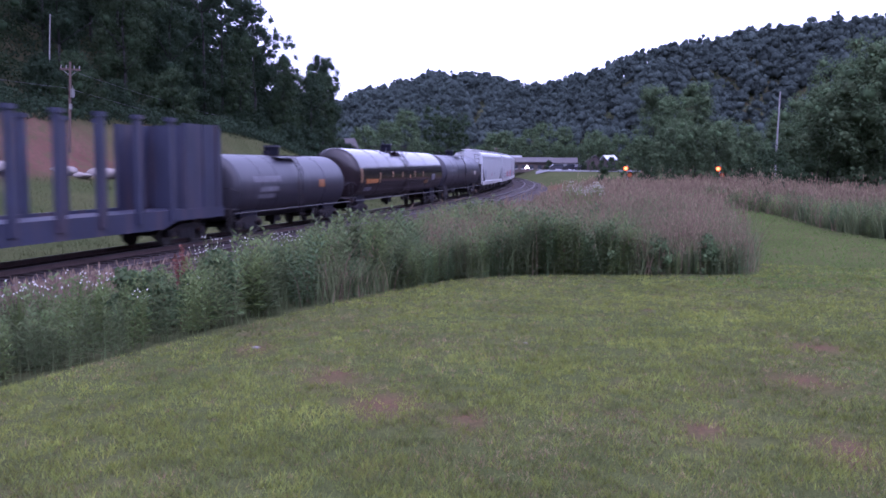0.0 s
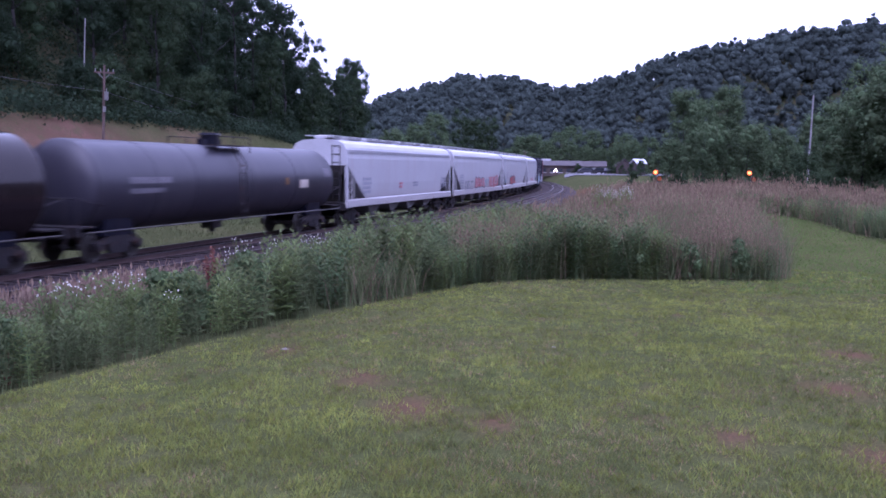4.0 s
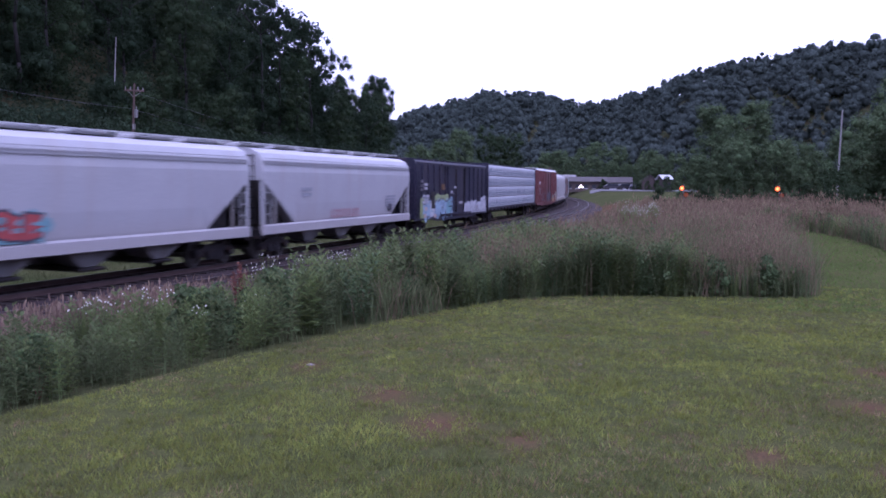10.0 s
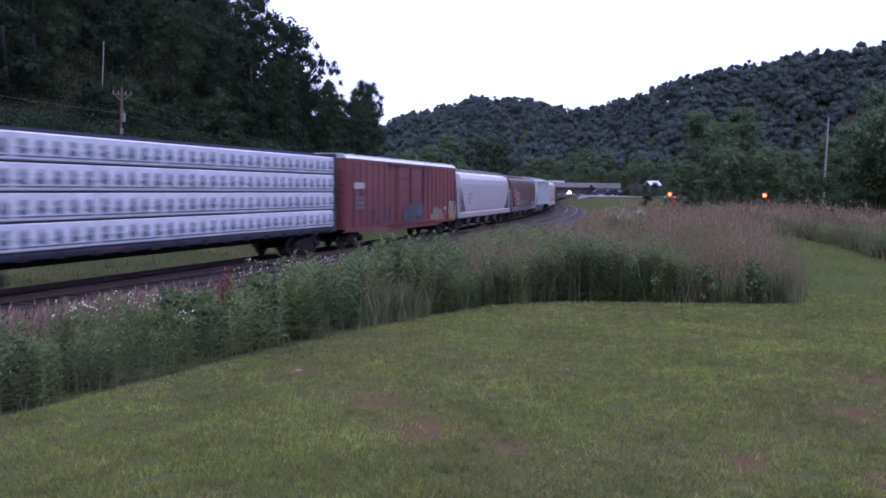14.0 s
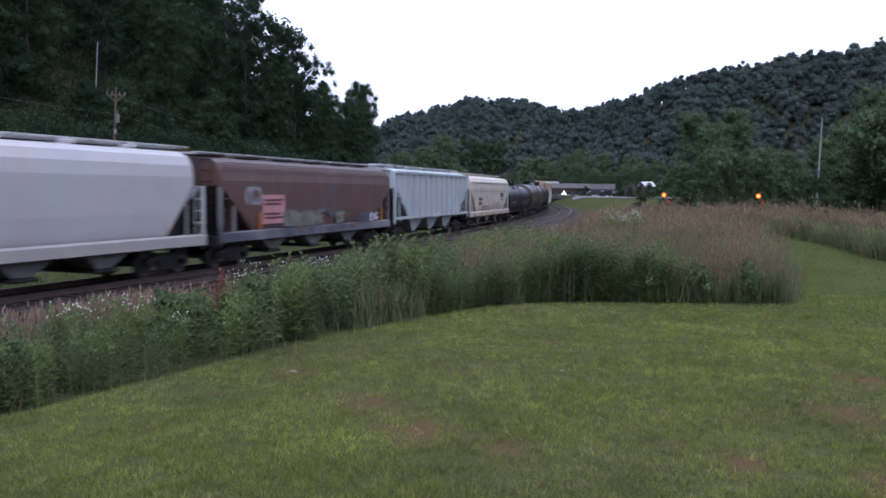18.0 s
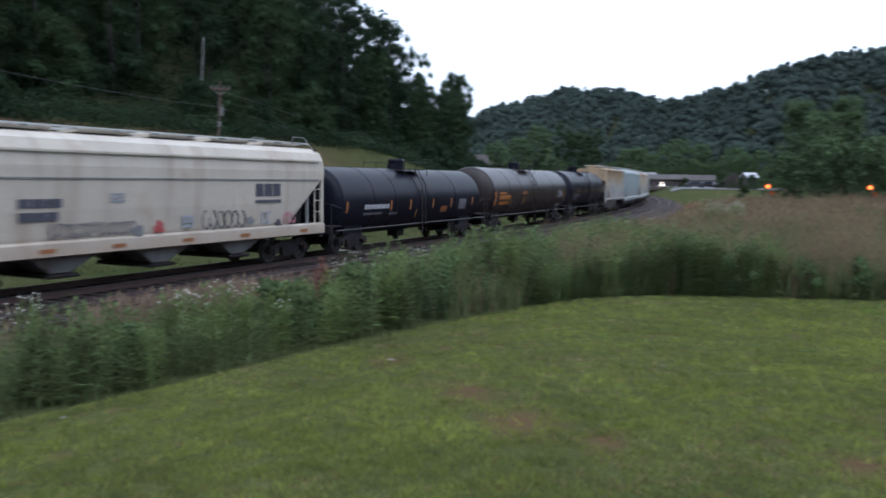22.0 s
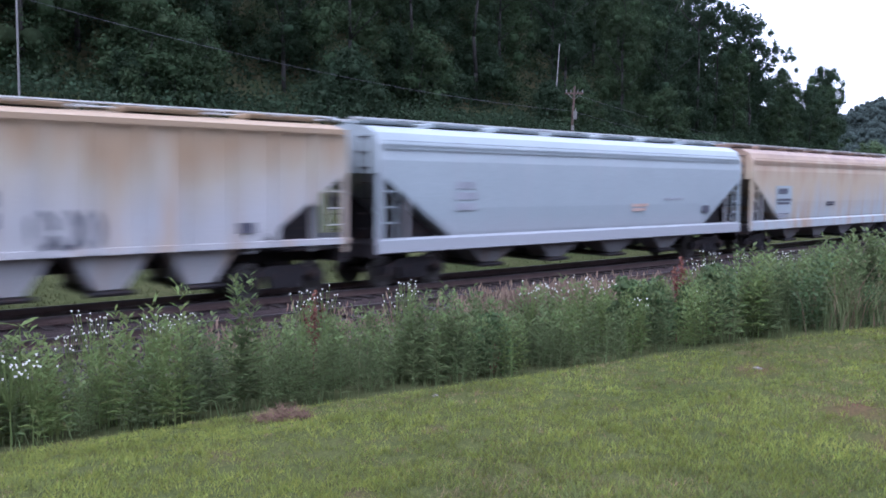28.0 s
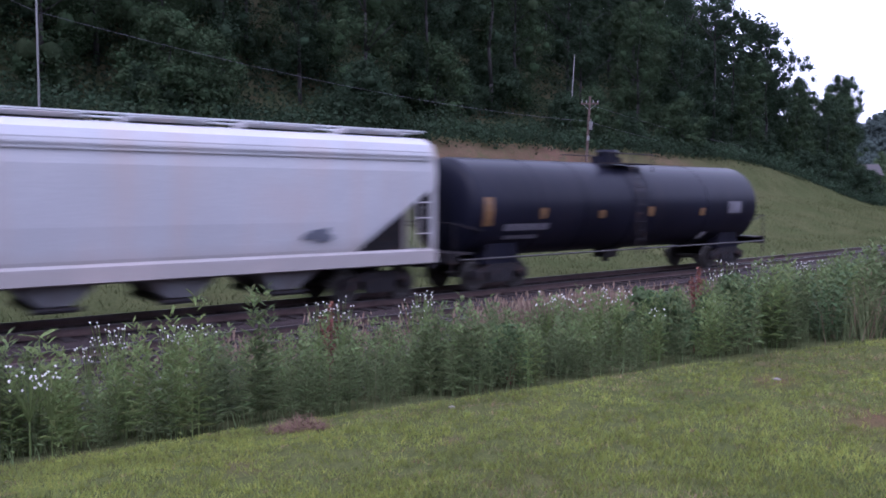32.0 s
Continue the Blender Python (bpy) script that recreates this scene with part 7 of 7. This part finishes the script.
    for lo, hi, mat, name in ((0, 0.42, "bramble", "island_weeds"), (0.42, 0.75, "weedleaf_b", "dull_weeds"), (0.75, 1, "weedleaf", "pale_weeds")):
        q = (sort[which] >= lo) & (sort[which] < hi)
        v, f = weed_stems(x[q], y[q], ground_z(x[q], y[q]) - 0.02, h[q], rs, 28, 0.105, 0.2)
        tagged(new(name, quick_mesh(name, v, f, M[mat])), "leafy green weeds at the edge of the tall grass", "weeds", kind="stuff")
    # reddish seed stalks, thick at the island's end and thin elsewhere
    n = 2600
    x = np.where(rs.uniform(0, 1, n) < 0.5, rs.uniform(3.8, 6.4, n), rs.uniform(0.6, 4.2, n))
    y = lawn_edge_y(x) + 0.1 + 3.2 * rs.uniform(0, 1, n)
    k = ~is_mown(x, y)
    x, y = x[k], y[k]
    h = rs.uniform(0.6, 1.25, len(x)) * (0.9 + 0.25 * ripple(x, y, 2.1, 2.0))
    v, f = blades(x, y, ground_z(x, y) - 0.02, h, rs.uniform(0.002, 0.005, len(x)), 0.12, rs, 2)
    seed_heads("island_seed_heads", x, y, ground_z(x, y) - 0.02, h, np.full(len(x), 0.015), rs, 8)
    tagged(new("seed_stalks", quick_mesh("seed_stalks", v, f, M["drygrass"])), "tall reddish-brown seed stalks in the uncut grass", "grass", kind="stuff")


tall_grass_field()


def meadow_behind():
    """Grass on the slope behind the train."""
    rs = np.random.default_rng(14)
    n = 120000
    s, d = rs.uniform(-60, 130, n), -4.6 - 20 * rs.uniform(0, 1, n)
    pts = np.array([spot(a, b) for a, b in zip(s, d)])
    x, y = pts[:, 0], pts[:, 1]
    k = ~((d < -17.2) & (d > -23.5) & (s < 48) & (rs.uniform(0, 1, n) < 0.85))
    x, y, n = x[k], y[k], int(k.sum())
    v, f = blades(x, y, ground_z(x, y) - 0.02, rs.uniform(0.08, 0.22, n) * (1 + 0.4 * ripple(x, y, 0.4, 1.0)), rs.uniform(0.01, 0.022, n), 0.6, rs)
    tagged(new("slope_grass", quick_mesh("slope_grass", v, f, M["slope_blade"])), "unmown grass on the slope behind the tracks", "grass", kind="stuff")


meadow_behind()


# ---- single plants that stand out ----
def dock_plant(x, y, h, label="rust-red seeding dock stalk above the weeds"):
    root = tagged(new("dock_plant"), label, "plant", "dock plants")
    root.location = (x, y, gz(x, y))
    rs = np.random.default_rng(int(h * 100) + int(abs(x) * 10))
    part("stem", Build().tube((0, 0, 0), (0.04, 0, h), 0.012, 0.006, 6), M["dock"], root)
    for k in range(5):
        t = np.linspace(0.5, 1, 16)
        ang = k * 1.3
        off = 0.0 if k == 0 else 0.10
        c = np.stack([off * np.cos(ang) * (t - 0.45) * 2 + 0.04 * t, off * np.sin(ang) * (t - 0.45) * 2, h * (t if k == 0 else t * 0.86)], -1)
        v, f = leaf_cards(c, np.full(16, 0.028), 9, 0.018, rs)
        part("seed_spike", quick_mesh("seed_spike", v, f, M["dock"]), M["dock"], root)


def flower_plant(x, y, h, seed):
    root = tagged(new("fleabane"), "white daisy-like fleabane flowers on thin stems", "flower", "fleabane plants")
    root.location = (x, y, gz(x, y))
    r = random.Random(seed)
    heads = []
    for k in range(r.randint(14, 22)):
        a, q = r.uniform(0, 6.28), r.uniform(0.03, 0.2)
        e = Vector((q * math.cos(a), q * math.sin(a), h * r.uniform(0.82, 1.05)))
        heads.append(e)
    part("stem", Build().tube((0, 0, 0), (0, 0, h * 0.5), 0.006, 0.005, 5), M["weedleaf"], root)
    for e in heads:
        twig = part("twig", Build().tube((0, 0, h * 0.45), e, 0.004, 0.003, 4), M["weedleaf"], root)
        fl = Build()
        n = 7
        c = [e + Vector((0, 0, 0.004))]
        rim = [e + Vector((0.0125 * math.cos(i * 2 * math.pi / n), 0.0125 * math.sin(i * 2 * math.pi / n), r.uniform(0.002, 0.008))) for i in range(n)]
        fl.add(c + rim, [(0, i + 1, (i + 1) % n + 1) for i in range(n)])
        fl.tube(e - Vector((0, 0, 0.008)), e + Vector((0, 0, 0.008)), 0.006, n=6)
        part("blossom", fl, M["petal"], twig)


def seed_tufts():
    """Pale seed heads leaning over the ballast."""
    rs = np.random.default_rng(15)
    n = 9000
    az, r = np.radians(np.where(rs.uniform(0, 1, n) < 0.75, rs.normal(21, 2.6, n), rs.uniform(11, 50, n))), rs.uniform(12, 22, n)
    x, y = -r * np.sin(az), r * np.cos(az)
    s, d = along(x, y)
    k = (d > 7.1) & (d < 9.3) & (rs.uniform(0, 1, n) < 0.35 + 0.65 * (ripple(x, y, 1.7, 1.0) > 0))
    x, y = x[k], y[k]
    h = rs.uniform(0.7, 1.2, len(x))
    v, f = blades(x, y, ground_z(x, y) - 0.02, h, np.full(len(x), 0.005), 0.12, rs, 2)
    seed_heads("buff_seed_heads", x, y, ground_z(x, y) - 0.02, h, np.full(len(x), 0.038), rs, 8, "buffhead")
    tagged(new("seed_grass", quick_mesh("seed_grass", v, f, M["drygrass"])), "pale dry seed grass beside the ballast", "grass", kind="stuff")


seed_tufts()


def leafy_plant(x, y, h, leaf, pairs, mat, label, name="milkweed"):
    """One upright plant with broad paired leaves."""
    root = tagged(new(name), label, "plant")
    root.location = (x, y, gz(x, y))
    part("stem", Build().tube((0, 0, -0.05), (0.02, 0, h), 0.012, 0.006, 6), M[mat], root)
    for k in range(pairs):
        for e in (0, math.pi):
            a = k * 1.57 + e
            z = h * (0.25 + 0.75 * k / max(1, pairs - 1))
            ln = leaf * (1.1 - 0.4 * k / pairs)
            o, sd = Vector((math.cos(a), math.sin(a), 0.5)), Vector((-math.sin(a), math.cos(a), 0))
            b0 = Vector((0.02 * k / pairs, 0, z))
            ring = [b0, b0 + o * ln * 0.35 + sd * ln * 0.2, b0 + o * ln * 0.75 + sd * ln * 0.15 - Vector((0, 0, 0.08 * ln)), b0 + o * ln - Vector((0, 0, 0.22 * ln)), b0 + o * ln * 0.75 - sd * ln * 0.15 - Vector((0, 0, 0.08 * ln)), b0 + o * ln * 0.35 - sd * ln * 0.2]
            mid = b0 + o * ln * 0.5 - Vector((0, 0, 0.05 * ln))
            part("leaf", Build().add(ring + [mid], [(i, (i + 1) % 6, 6) for i in range(6)]), M[mat], root)


BRAMBLES = [crown_mesh("bramble_foliage", 0.82, 0.42, 0.06, M["bramble"], 90 + k_, shape="bush", clumps=26, per=70, leaf=0.036, core_at=0.4) for k_ in range(3)]


def bramble_bush(x, y, scale, k):
    root = tagged(new("bramble_bush"), "low rounded dark green bramble bush among the weeds", "bush", "bramble bushes")
    root.location, root.rotation_euler.z = (x, y, gz(x, y)), k * 1.7
    root.scale = (scale, scale, scale)
    for e in range(3):
        part("stem", Build().tube((0, 0, -0.05), (0.18 * math.cos(e * 2.1), 0.18 * math.sin(e * 2.1), 0.5), 0.01, 0.005, 5), M["dock"], root)
    part("foliage", BRAMBLES[k % 3], M["bramble"], root)


for k_, (az_, r_, sc_) in enumerate(((16.3, 11.3, 1.05), (15.2, 11.5, 0.95), (11.3, 12.0, 1.0), (10.0, 12.8, 0.9), (7.9, 14.0, 1.0), (13.0, 11.0, 0.75), (5.0, 14.8, 0.95), (3.6, 15.0, 0.8), (25.5, 9.2, 0.7), (-7.0, 15.3, 0.85), (-9.0, 15.2, 0.9), (-11.5, 15.4, 0.9), (-14.0, 15.4, 0.85), (-17.5, 15.6, 0.75), (-20.5, 15.8, 0.75))):
    bramble_bush(*at_az(az_, r_), sc_, k_)


for az_, r_, h_ in ((13.6, 11.2, 1.06), (37.4, 9.2, 1.06)):
    dock_plant(*at_az(az_, r_), h_)
for k_, (az_, r_, h_) in enumerate(((31.2, 9.7, 1.08), (31.8, 9.9, 1.0), (46.5, 9.8, 1.02), (45.2, 10.0, 1.0), (47.4, 9.7, 1.0), (50.2, 9.6, 1.05), (50.9, 9.4, 1.1), (52.0, 9.5, 0.95), (12.2, 12.6, 1.0), (11.6, 12.9, 1.1), (7.6, 15.5, 1.0), (7.0, 16.0, 1.05), (6.2, 16.5, 1.0), (23.0, 10.2, 0.9), (21.6, 10.4, 0.88), (19.6, 10.8, 0.9), (18.4, 11.0, 0.85), (36.6, 9.2, 1.08), (38.0, 9.3, 1.05), (15.8, 10.4, 0.6), (12.6, 10.9, 0.6), (-0.4, 15.2, 0.55), (-0.9, 15.4, 0.5), (0.4, 15.0, 0.5), (9.6, 13.4, 1.0), (55.4, 7.6, 0.75), (54.2, 7.8, 0.7))):
    fx_, fy_ = at_az(az_, r_)
    flower_plant(fx_, fy_, h_, k_)
for k_ in range(26):
    fx_, fy_ = at_az(-12.6 + random.uniform(-1.3, 1.2), 28 + random.uniform(-2, 3))
    flower_plant(fx_, fy_, 1.15 + random.uniform(-0.1, 0.2), 100 + k_)
leafy_plant(*at_az(54.8, 8.3), 1.0, 0.26, 6, "weedleaf", "tall milkweed with broad pale green leaves")
leafy_plant(*at_az(53.3, 8.6), 0.8, 0.22, 5, "weedleaf", "milkweed with broad pale green leaves")
for k_ in range(7):
    gx_, gy_ = at_az(1.4 + random.uniform(-0.5, 0.5), 25 + random.uniform(-0.6, 0.6))
    leafy_plant(gx_, gy_, 1.35 + random.uniform(-0.3, 0.25), 0.24, 9, "weedtip", "tall yellow-green weed above the grass", "tall_weed")


def brush_pile(x, y):
    rs = np.random.default_rng(41)
    n = 900
    a, q = rs.uniform(0, 6.28, n), rs.uniform(0, 1, n) ** 0.6
    px, py = x + 0.30 * q * np.cos(a), y + 0.18 * q * np.sin(a)
    v, f = blades(px, py, ground_z(px, py) + 0.13 * (1 - q) * rs.uniform(0, 1, n), rs.uniform(0.015, 0.06, n), np.full(n, 0.004), 2.4, rs)
    tagged(new("brush_pile", quick_mesh("brush_pile", v, f, M["thatch"])), "small heap of dry brown grass cuttings", "brush pile")


brush_pile(*at_az(39.6, 7.25))


def lawn_stone(x, y, size, seed):
    rs = np.random.default_rng(seed)
    iv, jf = ico()
    v = iv * rs.uniform(0.75, 1.2, (len(iv), 1)) * np.array([1.5, 1.0, 0.5]) * size
    ob = tagged(new("stone", quick_mesh("stone", v, jf, M["rock"])), "small pale stone lying in the lawn", "stone")
    ob.location = (x, y, gz(x, y) + size * 0.2)


lawn_stone(*at_az(8.9, 9.0), 0.03, 1)
lawn_stone(*at_az(-9.0, 8.2), 0.02, 2)
lawn_stone(*at_az(29.5, 7.6), 0.025, 3)


def motions():
    """Every car of the train runs along the line for the whole clip."""
    for k, car in enumerate(CARS):
        walk(car, [(t, car_pose(k, t)) for t in range(0, 33)])


motions()
